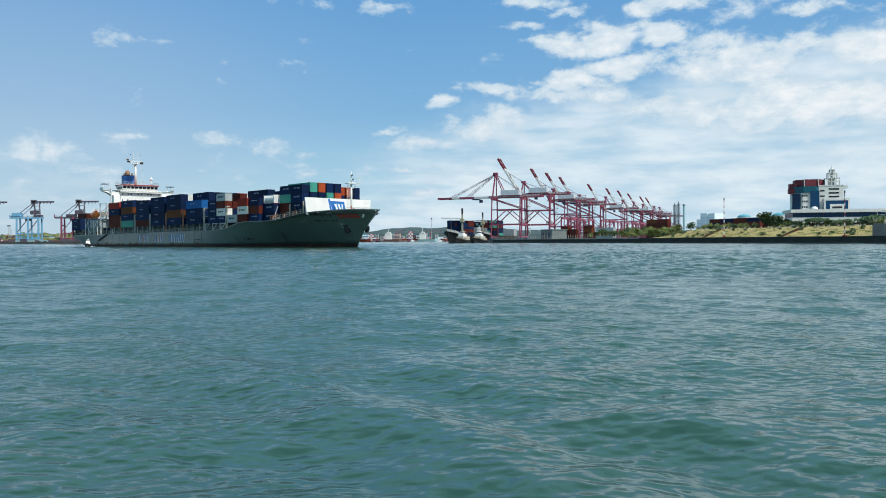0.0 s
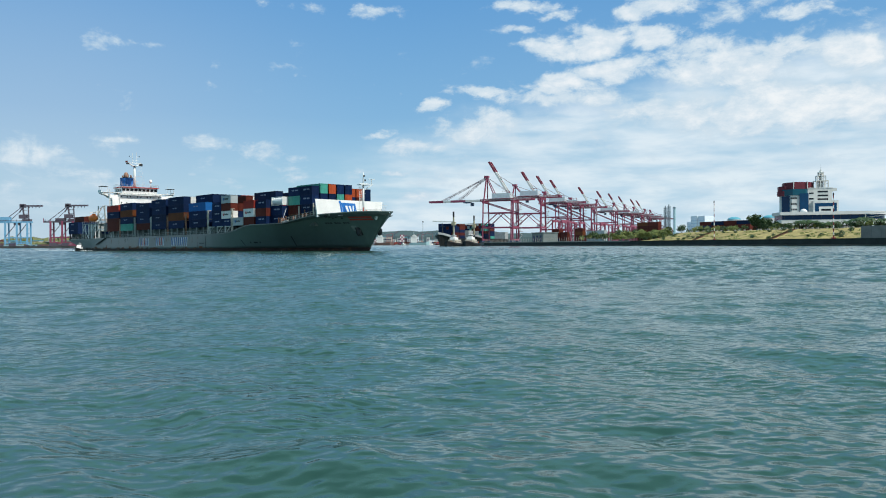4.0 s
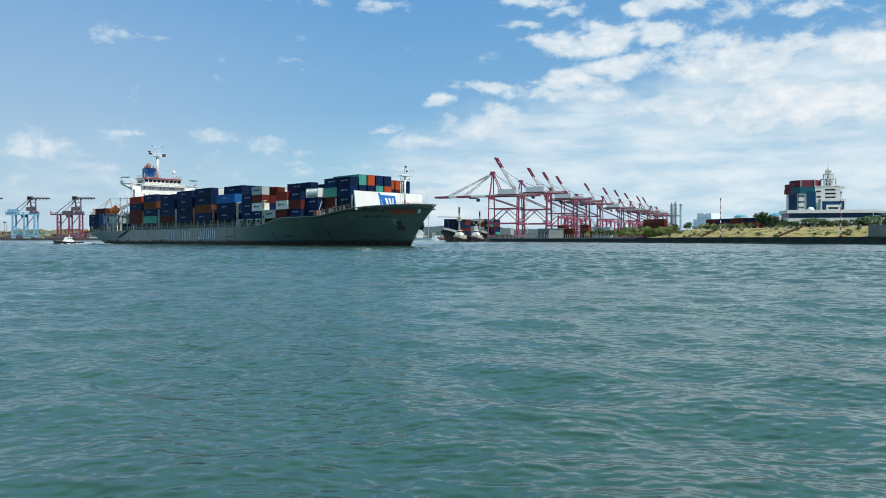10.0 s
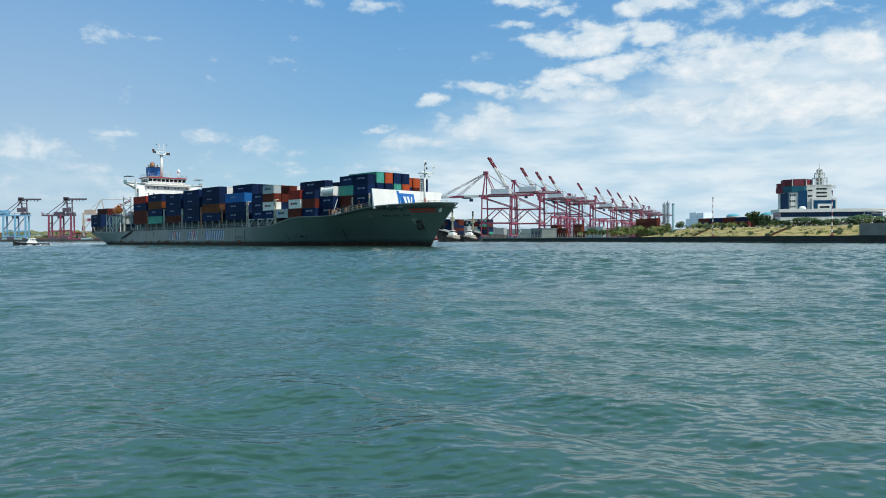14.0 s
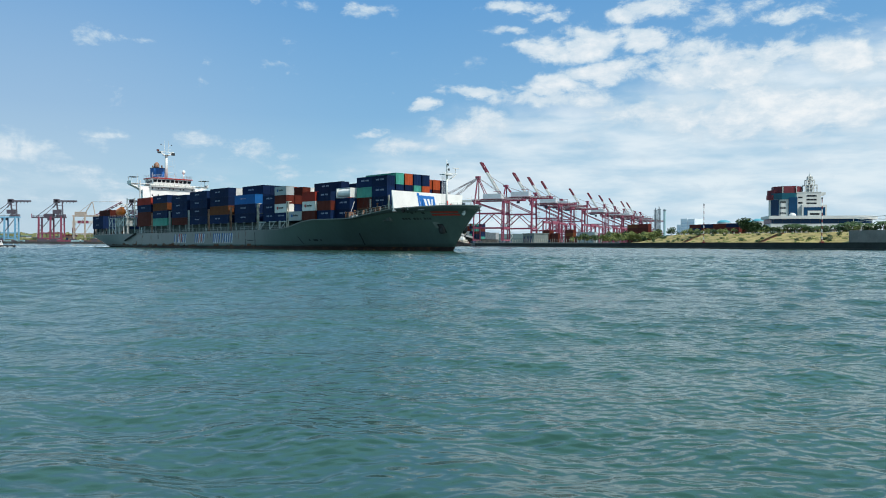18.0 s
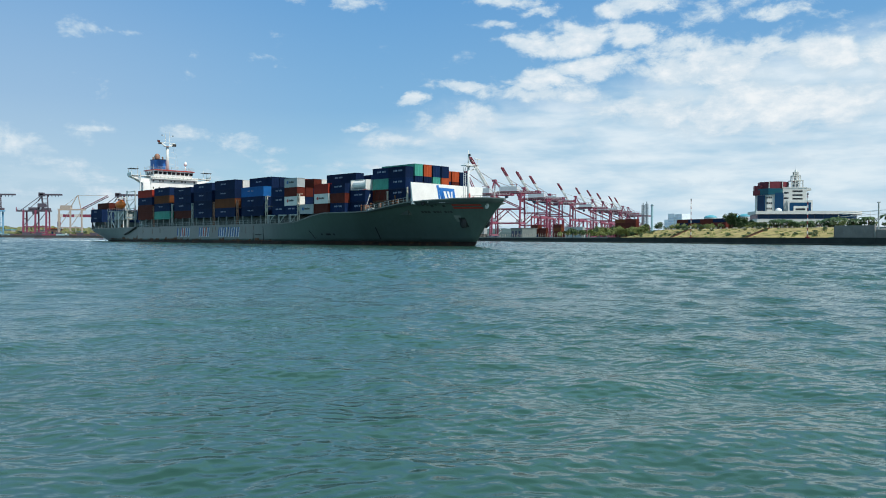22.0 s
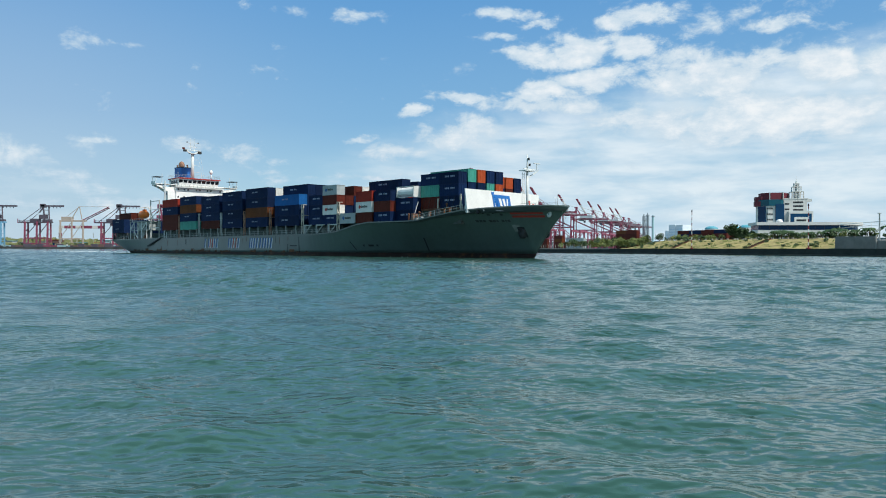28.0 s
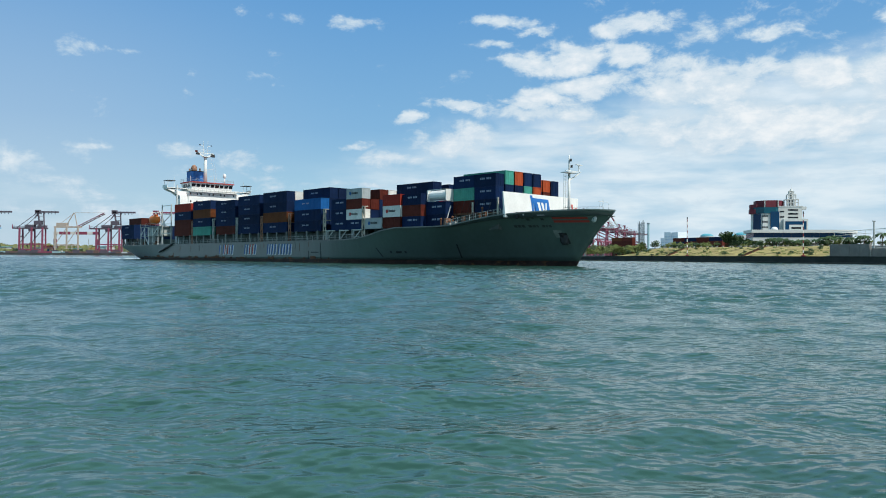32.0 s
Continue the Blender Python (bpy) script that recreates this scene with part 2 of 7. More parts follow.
WATER = water_material()
HULL = paint("hull_grey_green", (0.073, 0.108, 0.102), 0.33, gloss=0.9, vary=0.12, scale=0.12, rust=0.18, streak=True, rust_rgb=(0.10, 0.085, 0.065))
BOOT = paint("boot_topping", (0.034, 0.017, 0.015), 0.7, vary=0.4, scale=0.3, rust=0.6)
DECK = paint("deck_paint", (0.10, 0.12, 0.11), 0.75, vary=0.25, rust=0.3)
WHITE = paint("ship_white", (0.80, 0.80, 0.78), 0.5, vary=0.05, scale=0.3, rust=0.08, rust_rgb=(0.45, 0.36, 0.27))
LIGHTGREY = paint("pale_grey_steel", (0.34, 0.37, 0.36), 0.55, vary=0.15, rust=0.2)
MASTGREY = paint("mast_paint", (0.64, 0.66, 0.65), 0.5, vary=0.06, rust=0.0)
ORANGE = paint("lifeboat_orange", (0.72, 0.17, 0.03), 0.45, vary=0.1)
FUNNELBLUE = paint("funnel_blue", (0.025, 0.13, 0.40), 0.5, vary=0.1)
REDTRIM = paint("red_trim", (0.38, 0.042, 0.035), 0.5, vary=0.1)
BROWNPIPE = paint("scorched_steel", (0.28, 0.15, 0.10), 0.6, vary=0.3)
RUST = paint("hull_rust", (0.13, 0.060, 0.034), 0.85, vary=0.35, scale=1.2)
DARKSTEEL = paint("dark_steel", (0.03, 0.032, 0.035), 0.6, vary=0.3)
DARKGLASS = glass_material("dark_glass", (0.012, 0.016, 0.02))
RAILGREY = paint("rail_grey", (0.40, 0.43, 0.42), 0.6, vary=0.12, rust=0.25)
LASHTAN = paint("lashing_tan", (0.46, 0.43, 0.36), 0.7, vary=0.2, rust=0.3)
NAMEGREY = paint("faded_black", (0.05, 0.055, 0.055), 0.7, vary=0.3)
HULLPALE = paint("hull_pale_patch", (0.24, 0.27, 0.25), 0.6, vary=0.15, rust=0.2)
FADED = paint("faded_box_lettering", (0.24, 0.28, 0.38), 0.7, vary=0.2)
MARK = paint("marking_white", (0.62, 0.64, 0.66), 0.6, vary=0.15)
LOGOBLUE = paint("logo_blue", (0.02, 0.16, 0.50), 0.5, vary=0.05)
LETTERBLUE = paint("lettering_blue", (0.03, 0.10, 0.28), 0.55, vary=0.1)
LETTERRED = paint("lettering_red", (0.36, 0.042, 0.032), 0.55, vary=0.1)
BOX = {
    "b": paint("box_navy", (0.0036, 0.0158, 0.057), 0.65, vary=0.15, rust=0.05, spread=0.25, gloss=0.12),
    "B": paint("box_bright_blue", (0.010, 0.105, 0.32), 0.6, vary=0.1, gloss=0.15),
    "r": paint("box_red", (0.30, 0.034, 0.023), 0.65, vary=0.12, spread=0.15, gloss=0.12),
    "m": paint("box_maroon", (0.088, 0.018, 0.012), 0.65, vary=0.15, rust=0.05, spread=0.2, gloss=0.12),
    "o": paint("box_orange", (0.36, 0.066, 0.023), 0.65, vary=0.12, spread=0.15, gloss=0.12),
    "n": paint("box_brown", (0.13, 0.042, 0.015), 0.65, vary=0.15, gloss=0.12),
    "g": paint("box_teal", (0.05, 0.28, 0.22), 0.55, vary=0.12),
    "w": paint("box_white", (0.66, 0.66, 0.63), 0.5, vary=0.07, rust=0.05, rust_rgb=(0.4, 0.3, 0.2)),
    "s": paint("box_silver", (0.34, 0.38, 0.39), 0.5, vary=0.08),
}
COLOURWORD = {"b": "navy blue", "B": "bright blue", "r": "red", "m": "maroon", "o": "orange", "n": "rusty brown", "g": "teal green", "w": "white", "s": "silver grey"}


# ---- building helpers ----
class Geo:
    """Collects boxes, beams and prisms for one mesh."""

    def __init__(self):
        self.v, self.f = [], []

    def hull8(self, pts):
        n = len(self.v)
        self.v += [tuple(p) for p in pts]
        self.f += [(n, n + 3, n + 2, n + 1), (n + 4, n + 5, n + 6, n + 7), (n, n + 1, n + 5, n + 4), (n + 1, n + 2, n + 6, n + 5), (n + 2, n + 3, n + 7, n + 6), (n + 3, n, n + 4, n + 7)]
        return self

    def box(self, x0, x1, y0, y1, z0, z1):
        return self.hull8([(x0, y0, z0), (x1, y0, z0), (x1, y1, z0), (x0, y1, z0), (x0, y0, z1), (x1, y0, z1), (x1, y1, z1), (x0, y1, z1)])

    def beam(self, p, q, w, d=None):
        p, q = Vector(p), Vector(q)
        a = (q - p).normalized()
        s = a.cross(Vector((0, 0, 1)))
        s = Vector((1, 0, 0)) if s.length < 1e-3 else s.normalized()
        t = s.cross(a)
        s, t = s * w / 2, t * (d or w) / 2
        return self.hull8([p - s - t, p + s - t, p + s + t, p - s + t, q - s - t, q + s - t, q + s + t, q - s + t])

    def tube(self, p, q, r0, r1=None, sides=10, caps=True):
        p, q = Vector(p), Vector(q)
        r1 = r0 if r1 is None else r1
        a = (q - p).normalized()
        s = a.cross(Vector((0, 0, 1)))
        s = Vector((1, 0, 0)) if s.length < 1e-3 else s.normalized()
        t = a.cross(s)
        n = len(self.v)
        for c, r in ((p, r0), (q, r1)):
            for i in range(sides):
                e = 2 * math.pi * i / sides
                self.v.append(tuple(c + s * (r * math.cos(e)) + t * (r * math.sin(e))))
        for i in range(sides):
            j = (i + 1) % sides
            self.f.append((n + i, n + j, n + sides + j, n + sides + i))
        if caps:
            self.f.append(tuple(n + i for i in reversed(range(sides))))
            self.f.append(tuple(n + sides + i for i in range(sides)))
        return self

    def rings(self, rings, closed=True, caps=True):
        """Skin between rings of points."""
        n, m = len(self.v), len(rings[0])
        for r in rings:
            self.v += [tuple(p) for p in r]
        for k in range(len(rings) - 1):
            for i in range(m if closed else m - 1):
                j = (i + 1) % m
                self.f.append((n + k * m + i, n + k * m + j, n + (k + 1) * m + j, n + (k + 1) * m + i))
        if caps and closed:
            self.f.append(tuple(n + i for i in reversed(range(m))))
            self.f.append(tuple(n + (len(rings) - 1) * m + i for i in range(m)))
        return self

    def ball(self, c, rx, ry, rz, seg=10, rows=6, lo=-90):
        rr = []
        for k in range(rows + 1):
            e = radians(lo + (90 - lo) * k / rows)
            cr = max(math.cos(e), 0.02)
            rr.append([(c[0] + rx * cr * math.cos(2 * math.pi * i / seg), c[1] + ry * cr * math.sin(2 * math.pi * i / seg), c[2] + rz * math.sin(e)) for i in range(seg)])
        return self.rings(rr)

    def prism(self, outline, z0, z1):
        n, m = len(self.v), len(outline)
        self.v += [(x, y, z0) for x, y in outline] + [(x, y, z1) for x, y in outline]
        self.f += [tuple(n + i for i in reversed(range(m))), tuple(n + m + i for i in range(m))]
        self.f += [(n + i, n + (i + 1) % m, n + m + (i + 1) % m, n + m + i) for i in range(m)]
        return self

    def mesh(self, name, material, smooth=False):
        me = bpy.data.meshes.new(name)
        me.from_pydata(self.v, [], self.f)
        me.materials.append(material)
        bm = bmesh.new()
        bm.from_mesh(me)
        bmesh.ops.recalc_face_normals(bm, faces=bm.faces)
        bm.to_mesh(me)
        bm.free()
        if smooth:
            me.shade_auto_smooth = True if hasattr(me, "shade_auto_smooth") else None
            for p in me.polygons:
                p.use_smooth = True
        return me


def part(name, geo, material, parent, label="", smooth=False):
    ob = new(name, geo.mesh(name, material) if isinstance(geo, Geo) else geo)
    if smooth:
        for p in ob.data.polygons:
            p.use_smooth = True
    ob.parent = parent
    return tagged(ob, label)


def thing(name, label, category, group="", kind="", m=None):
    ob = tagged(new(name), label, category, group, kind)
    if m is not None:
        ob.matrix_basis = m
    return ob


def lerp(x, table):
    """Piecewise linear value at x from pairs."""
    xs, ys = zip(*table)
    return float(np.interp(x, xs, ys))


# ---- water ----
def water():
    """One sheet to the horizon: a fine patch before the camera, coarser water beyond, flat far away."""
    def spread(start, steps, far=None):
        """Places from start outwards, with spacing that grows by stages and then runs off to the horizon."""
        out, a = [], start
        for end, step in steps:
            while a < end - step * 0.5:
                out.append(a)
                a += step
        d = steps[-1][1]
        while far and a < far:
            out.append(a)
            d *= 1.18
            a += d
        return out + [far or steps[-1][0]]

    rng = np.random.RandomState(4)
    waves = []
    swells = []
    for count, lo, hi, steep, fan in ((120, 0.20, 0.46, 0.0015, 1.0), (60, 0.46, 1.3, 0.0019, 0.7), (16, 1.5, 3.2, 0.0038, 0.5)):
        for i in range(count):
            lam = lo * (hi / lo) ** rng.rand()
            a = radians(-104) + rng.randn() * fan
            waves.append((lam, math.cos(a), math.sin(a), steep * lam * (0.5 + rng.rand()), rng.rand() * 6.283, rng.rand() * 1.6))
    for i in range(60):
        lam = 1.3 * (3.2 / 1.3) ** rng.rand()
        a = radians(-104) + rng.randn() * 0.7
        swells.append((2 * math.pi / lam, math.cos(a), math.sin(a), 0.0042 * lam, rng.rand() * 6.283))

    def patch(xs, ys, least=99.0):
        gx, gy = np.meshgrid(np.array(xs), np.array(ys))
        z, sx, sy = np.zeros_like(gx), np.zeros_like(gx), np.zeros_like(gx)
        bend = [0.9 * np.sin(gx * 0.23 + gy * 0.11), 0.9 * np.sin(gy * 0.31 - gx * 0.17 + 2.0), 0.7 * np.sin(gx * 0.53 - gy * 0.47)]
        gust = 1.0 + 0.22 * np.sin(gx * 0.21 + 1.3 * np.sin(gy * 0.13)) * np.sin(gy * 0.17 + 0.8 * np.sin(gx * 0.09))
        for i, (lam, cx, cy, amp, start, sway) in enumerate(waves):
            if lam < least:
                continue
            ph = (cx * gx + cy * gy) * (2 * math.pi / lam) + start + bend[i % 3] * sway
            if lam < 0.46:
                amp = amp * np.clip((29 - gy) / 6, 0, 1)
            z += amp * np.sin(ph)
            c = amp * (0.1 if lam < 0.6 else 0.3) * np.cos(ph)
            sx += cx * c
            sy += cy * c
        near = np.clip((100 - gx) / 30, 0, 1) * np.clip((gx + 70) / 22, 0, 1) * np.clip((128 - gy) / 32, 0, 1) * np.clip((gy + 3) / 3, 0, 1) * gust * (1 + 0.8 * np.clip((gy - 29) / 14, 0, 1))
        off = np.clip((gy - 40) / 70, 0, 1) * np.clip((520 - gy) / 120, 0, 1) * np.clip((430 - np.abs(gx)) / 60, 0, 1)
        z = z * near
        if off.max() > 0:
            for k, cx, cy, amp, start in swells:
                z += off * amp * np.sin((cx * gx + cy * gy) * k + start)
        z[0] -= 0.02
        co = np.stack([gx + sx * near, gy + sy * near, z], -1).reshape(-1, 3)
        r, c = gx.shape
        idx = np.arange(r * c, dtype=np.int32).reshape(r, c)
        return co, np.stack([idx[:-1, :-1], idx[:-1, 1:], idx[1:, 1:], idx[1:, :-1]], -1).reshape(-1, 4)

    left = spread(0.2, ((46, 0.22), (70, 0.3)), 4700)
    broad = [-a for a in left[::-1]] + spread(0.0, ((66, 0.22), (100, 0.3)), 4700)
    wide = [-a for a in spread(0.6, ((170, 0.6), (360, 1.2)), 4700)[::-1]] + spread(0.0, ((190, 0.6), (380, 1.2)), 4700)
    middle = spread(-20.0, ((42, 0.09),))
    back = spread(0.0, ((4, 0.6), (20, 2.0)), 4700)
    blocks = [patch(middle, spread(1.0, ((29, 0.06),)), 0.15),
              patch([-a for a in left[::-1] if a > 20] + [-20.0], [1.0, 8.0, 15.0, 22.0, 29.0]),
              patch([42.0] + [a for a in broad if a > 42], [1.0, 8.0, 15.0, 22.0, 29.0]),
              patch(broad, spread(29.0, ((46, 0.12), (72, 0.22), (120, 0.38))), 0.46),
              patch(wide, spread(120.0, ((260, 0.7), (530, 1.4)), 4700)),
              patch(broad[::4] + broad[-1:], [2.4, 1.2] + [-a for a in back])]
    co, quads, n = [], [], 0
    for v, q in blocks:
        co.append(v)
        quads.append(q + n)
        n += len(v)
    co, quads = np.concatenate(co), np.concatenate(quads)
    me = bpy.data.meshes.new("water")
    me.vertices.add(n)
    me.vertices.foreach_set("co", co.astype(np.float32).ravel())
    me.loops.add(quads.size)
    me.loops.foreach_set("vertex_index", quads.astype(np.int32).ravel())
    me.polygons.add(len(quads))
    me.polygons.foreach_set("loop_start", np.arange(0, quads.size, 4, dtype=np.int32))
    me.polygons.foreach_set("use_smooth", np.ones(len(quads), dtype=bool))
    me.update(calc_edges=True)
    me.materials.append(WATER)
    return tagged(new("water", me), "choppy grey-green harbour water with small wind waves", "water", kind="structure")


WATER_SHEET = water()

# ---- container ship ----
TIP, STERN = 199.4, -13.4
SHEER = ((-14, 5.0), (40, 5.2), (138, 5.6), (143, 6.2), (149.5, 7.5), (154, 8.0), (169, 8.0), (173, 8.75), (177, 9.45), (180.5, 10.0), (186, 10.4), (192, 10.7), (197, 10.8), (199.4, 10.7))
BREADTH = ((-13.4, 14.0), (0, 15.4), (15, 16.1), (150, 16.1), (160, 15.7), (168, 14.8), (175, 13.5), (180, 12.1), (184, 10.6), (187, 9.3), (190, 7.8), (193, 6.1), (195.5, 4.6), (197.8, 2.6), (198.8, 1.3), (199.4, 0.12))
WATERLINE = ((-13.4, 6.0), (-1.5, 10.8), (12, 13.8), (28, 15.6), (40, 16.1), (122, 16.1), (138, 14.6), (152, 11.6), (164, 8.2), (174, 5.2), (183, 2.3), (188, 0.8), (190.6, 0.15), (199.4, 0.1))
BELLY = ((-13.4, 3.9), (-9, 2.6), (-4, 1.0), (0, -0.4), (6, -1.5), (186, -1.5), (190.6, 0.0), (192.1, 2.2), (193.9, 4.6), (196.4, 7.6), (199.4, 10.3))
STATIONS = [-13.4, -11, -9, -6, -4, -1.5, 0, 3, 6, 12, 18, 25, 32, 40, 60, 80, 100, 120, 128, 134, 140, 143, 146, 149.5, 152, 154, 158, 162, 166, 170, 173, 177, 180, 182, 184, 186, 187.5, 189, 190.6, 191.3, 192.1, 193.0, 193.9, 194.8, 195.6, 196.4, 197.2, 197.9, 198.5, 199.0, 199.4]


def half(x, z):
    top, wl, deck = lerp(x, SHEER), lerp(x, WATERLINE), lerp(x, BREADTH)
    low = max(lerp(x, BELLY), 0.0) if x > 186 else 0.0
    k = min(max((z - low) / (top - low), 0.0), 1.0)
    p = lerp(x, ((-13, 0.6), (20, 0.7), (130, 1.0), (150, 1.15), (165, 1.15), (182, 1.25), (189, 1.45), (193, 1.15), (197, 0.8), (200, 0.7)))
    return wl + (deck - wl) * k ** p


def hull_band(lo, hi, levels):
    """The plating between two heights, both sides, with the transom."""
    rings = []
    for x in STATIONS:
        top, bot = lerp(x, SHEER), lerp(x, BELLY)
        a, b = min(max(lo(x), bot), top), min(max(hi(x), bot), top)
        zs = [a + (b - a) * i / levels for i in range(levels + 1)]
        ring = [(x, -half(x, z), z) for z in reversed(zs)] + [(x, half(x, z), z) for z in zs]
        rings.append(ring)
    return Geo().rings(rings, closed=False)


def clip_x(x, top):
    return lerp(x, SHEER) if top else lerp(x, BELLY)


def container_ship():
    s = thing("container_ship", "large grey-green container ship under way, rust-stained hull", "ship")
    boot = lambda x: lerp(x, ((-13, 0.5), (60, 0.8), (128, 1.0), (200, 1.0)))
    g = hull_band(boot, lambda x: clip_x(x, True), 8)
    hull = part("hull", g, HULL, s, "grey-green painted steel hull with streaks and rust", smooth=True)
    g = hull_band(lambda x: clip_x(x, False), boot, 3)
    part("boot_topping", g, BOOT, s, "dark rusty red band along the waterline", smooth=True)
    # transom and main deck
    g = Geo()
    x = STERN
    zs = [3.9, 4.3, 4.7, 5.0]
    g.rings([[(x, -half(x, z), z) for z in zs], [(x, half(x, z), z) for z in zs]], closed=False)
    part("transom", g, HULL, hull)
    g = Geo()
    g.rings([[(x, -lerp(x, BREADTH) + 0.05, lerp(x, SHEER) - lerp(x, ((160, 0.12), (190, 1.1)))), (x, lerp(x, BREADTH) - 0.05, lerp(x, SHEER) - lerp(x, ((160, 0.12), (190, 1.1))))] for x in STATIONS], closed=False)
    part("deck", g, DECK, s, "dark green-grey steel deck")
    # rubbing rail along the sheer
    for side in (-1, 1):
        g = Geo()
        g.rings([[(x, side * (lerp(x, BREADTH) + o), lerp(x, SHEER) + z) for o, z in ((-0.12, 0.10), (0.10, 0.10), (0.10, -0.14), (-0.12, -0.14))] for x in STATIONS])
        part("gunwale", g, HULL, s)
    # hatch coaming block under the boxes
    for x0, x1, z0, z1 in ((37, 141, 4.9, 7.85), (141, 167, 5.4, 7.95), (167.2, 179.6, 7.2, 10.7), (-11, 6, 4.8, 7.6)):
        w = 13.4 if x0 < 140 else (11.6 if x0 < 160 else 10.6)
        part("hatch_coaming", Geo().box(x0, x1, -w, w, z0, z1), DECK, s, "dark steel hatch coaming below the boxes")
    return s


SHIP = container_ship()
SHIP_ROWS = [
    (0, pose(-172.03, 345.64, 0, 0, 0, -43.76)),
    (4, pose(-164.54, 338.52, 0, 0, 0, -43.93)),
    (8, pose(-156.74, 331.54, 0, 0, 0, -44.16)),
    (12, pose(-148.64, 324.56, 0, 0, 0, -44.46)),
    (16, pose(-140.25, 317.45, 0, 0, 0, -44.82)),
    (20, pose(-131.58, 310.09, 0, 0, 0, -45.25)),
    (24, pose(-122.65, 302.35, 0, 0, 0, -45.74)),
    (28, pose(-113.45, 294.10, 0, 0, 0, -46.30)),
    (32, pose(-104.01, 285.22, 0, 0, 0, -46.93)),
]


def box_mesh(key, long, tall):
    """A freight container: corner posts, rails, ribbed panels set in."""
    L, Wd, H = (12.19 if long else 6.06), 2.44, tall - 0.01
    g = Geo()
    g.box(0.06, L - 0.06, -Wd / 2 + 0.05, Wd / 2 - 0.05, 0.08, H - 0.05)
    for x in (0, L - 0.16):
        for y in (-Wd / 2, Wd / 2 - 0.16):
            g.box(x, x + 0.16, y, y + 0.16, 0, H)
    for y in (-Wd / 2, Wd / 2 - 0.1):
        g.box(0.16, L - 0.16, y, y + 0.1, 0, 0.16)
        g.box(0.16, L - 0.16, y, y + 0.1, H - 0.11, H)
    for x in (0, L - 0.1):
        g.box(x, x + 0.1, -Wd / 2 + 0.16, Wd / 2 - 0.16, 0, 0.16)
        g.box(x, x + 0.1, -Wd / 2 + 0.16, Wd / 2 - 0.16, H - 0.11, H)
    n = int(L / 0.6)
    for i in range(1, n):
        x = L * i / n
        for y in (-Wd / 2 + 0.02, Wd / 2 - 0.08):
            g.box(x - 0.12, x + 0.12, y, y + 0.06, 0.18, H - 0.14)
    for y in (-0.75, -0.3, 0.3, 0.75):
        g.box(L - 0.08, L - 0.02, y - 0.035, y + 0.035, 0.1, H - 0.1)
    return g.mesh("container", BOX[key])


BOX_MESH, MARK_MESH = {}, {}
MOVED = []  # things that ride on the ship: object, its place on the ship


def mark_mesh(long, shift):
    L = 12.19 if long else 6.06
    g = Geo()
    for i in range(3):
        x = L * 0.30 + shift + i * 0.46
        g.box(x, x + 0.34, -1.235, -1.215, 1.42, 1.80)
    return g.mesh("marking", FADED)


def freight(key, long, x, y, z, marked, tall):
    if (key, long, tall) not in BOX_MESH:
        BOX_MESH[key, long, tall] = box_mesh(key, long, tall)
    ob = tagged(new("shipping_container", BOX_MESH[key, long, tall]), f"{COLOURWORD[key]} {'forty' if long else 'twenty'}-foot freight container stacked on the ship", "container", "containers on the ship")
    if marked:
        for shift in (0.0, 1.75):
            if (long, shift) not in MARK_MESH:
                MARK_MESH[long, shift] = mark_mesh(long, shift)
            part("marking", MARK_MESH[long, shift], None, ob, "pale plain lettering bar")
    elif key in "ws" and y < -13:
        part("emblem", Geo().tube((1.5, -1.24, 1.3), (1.5, -1.21, 1.3), 0.42, 0.42, 12), REDTRIM if key == "w" else LETTERBLUE, ob, "plain round emblem")
        for i in range(6):
            part("marking", Geo().box(2.1 + i * 0.4, 2.4 + i * 0.4, -1.24, -1.215, 1.1, 1.5 + (0.12 if i in (0, 3) else 0)), NAMEGREY, ob, "plain dark lettering bar")
    MOVED.append((ob, pose(x, y, z)))
    return ob


# bays: start, long boxes?, half width, foot height, tier height, outer stack from the bottom, tiers of the other rows
BAYS = [
    (-11.6, True, 14.6, 7.6, 2.6, "bb", "33222223322"),
    (38.6, True, 15.6, 7.85, 2.62, "mmbr", "44444444444"),
    (52.6, True, 15.6, 7.85, 2.68, "gbnb", "44444444444"),
    (68.3, True, 15.6, 7.85, 2.52, "mbbb", "44444444444"),
    (82.4, True, 15.6, 7.85, 2.68, "bbbb", "44444444444"),
    (96.6, True, 15.6, 7.85, 2.74, "bnbb", "44444444444"),
    (112.6, True, 15.6, 7.85, 2.76, "bbB", "44444444444"),
    (129.3, False, 15.6, 7.85, 2.5, "bbb", "33444444444"),
    (135.45, False, 15.6, 7.85, 2.42, "bwms", "34444444444"),
    (142.8, False, 15.6, 7.95, 2.46, "s", "12333333333"),
    (149.0, False, 15.4, 7.95, 2.46, "mwr", "33333333333"),
    (155.2, False, 14.9, 7.95, 2.42, "bmb", "33444444444"),
    (161.3, False, 13.4, 7.95, 2.66, "bb", "23444444444"),
    (167.5, False, 11.3, 10.75, 2.54, "mgb", "33333333333"),
    (173.4, False, 11.3, 10.75, 2.54, "bbb", "33333333333"),
]
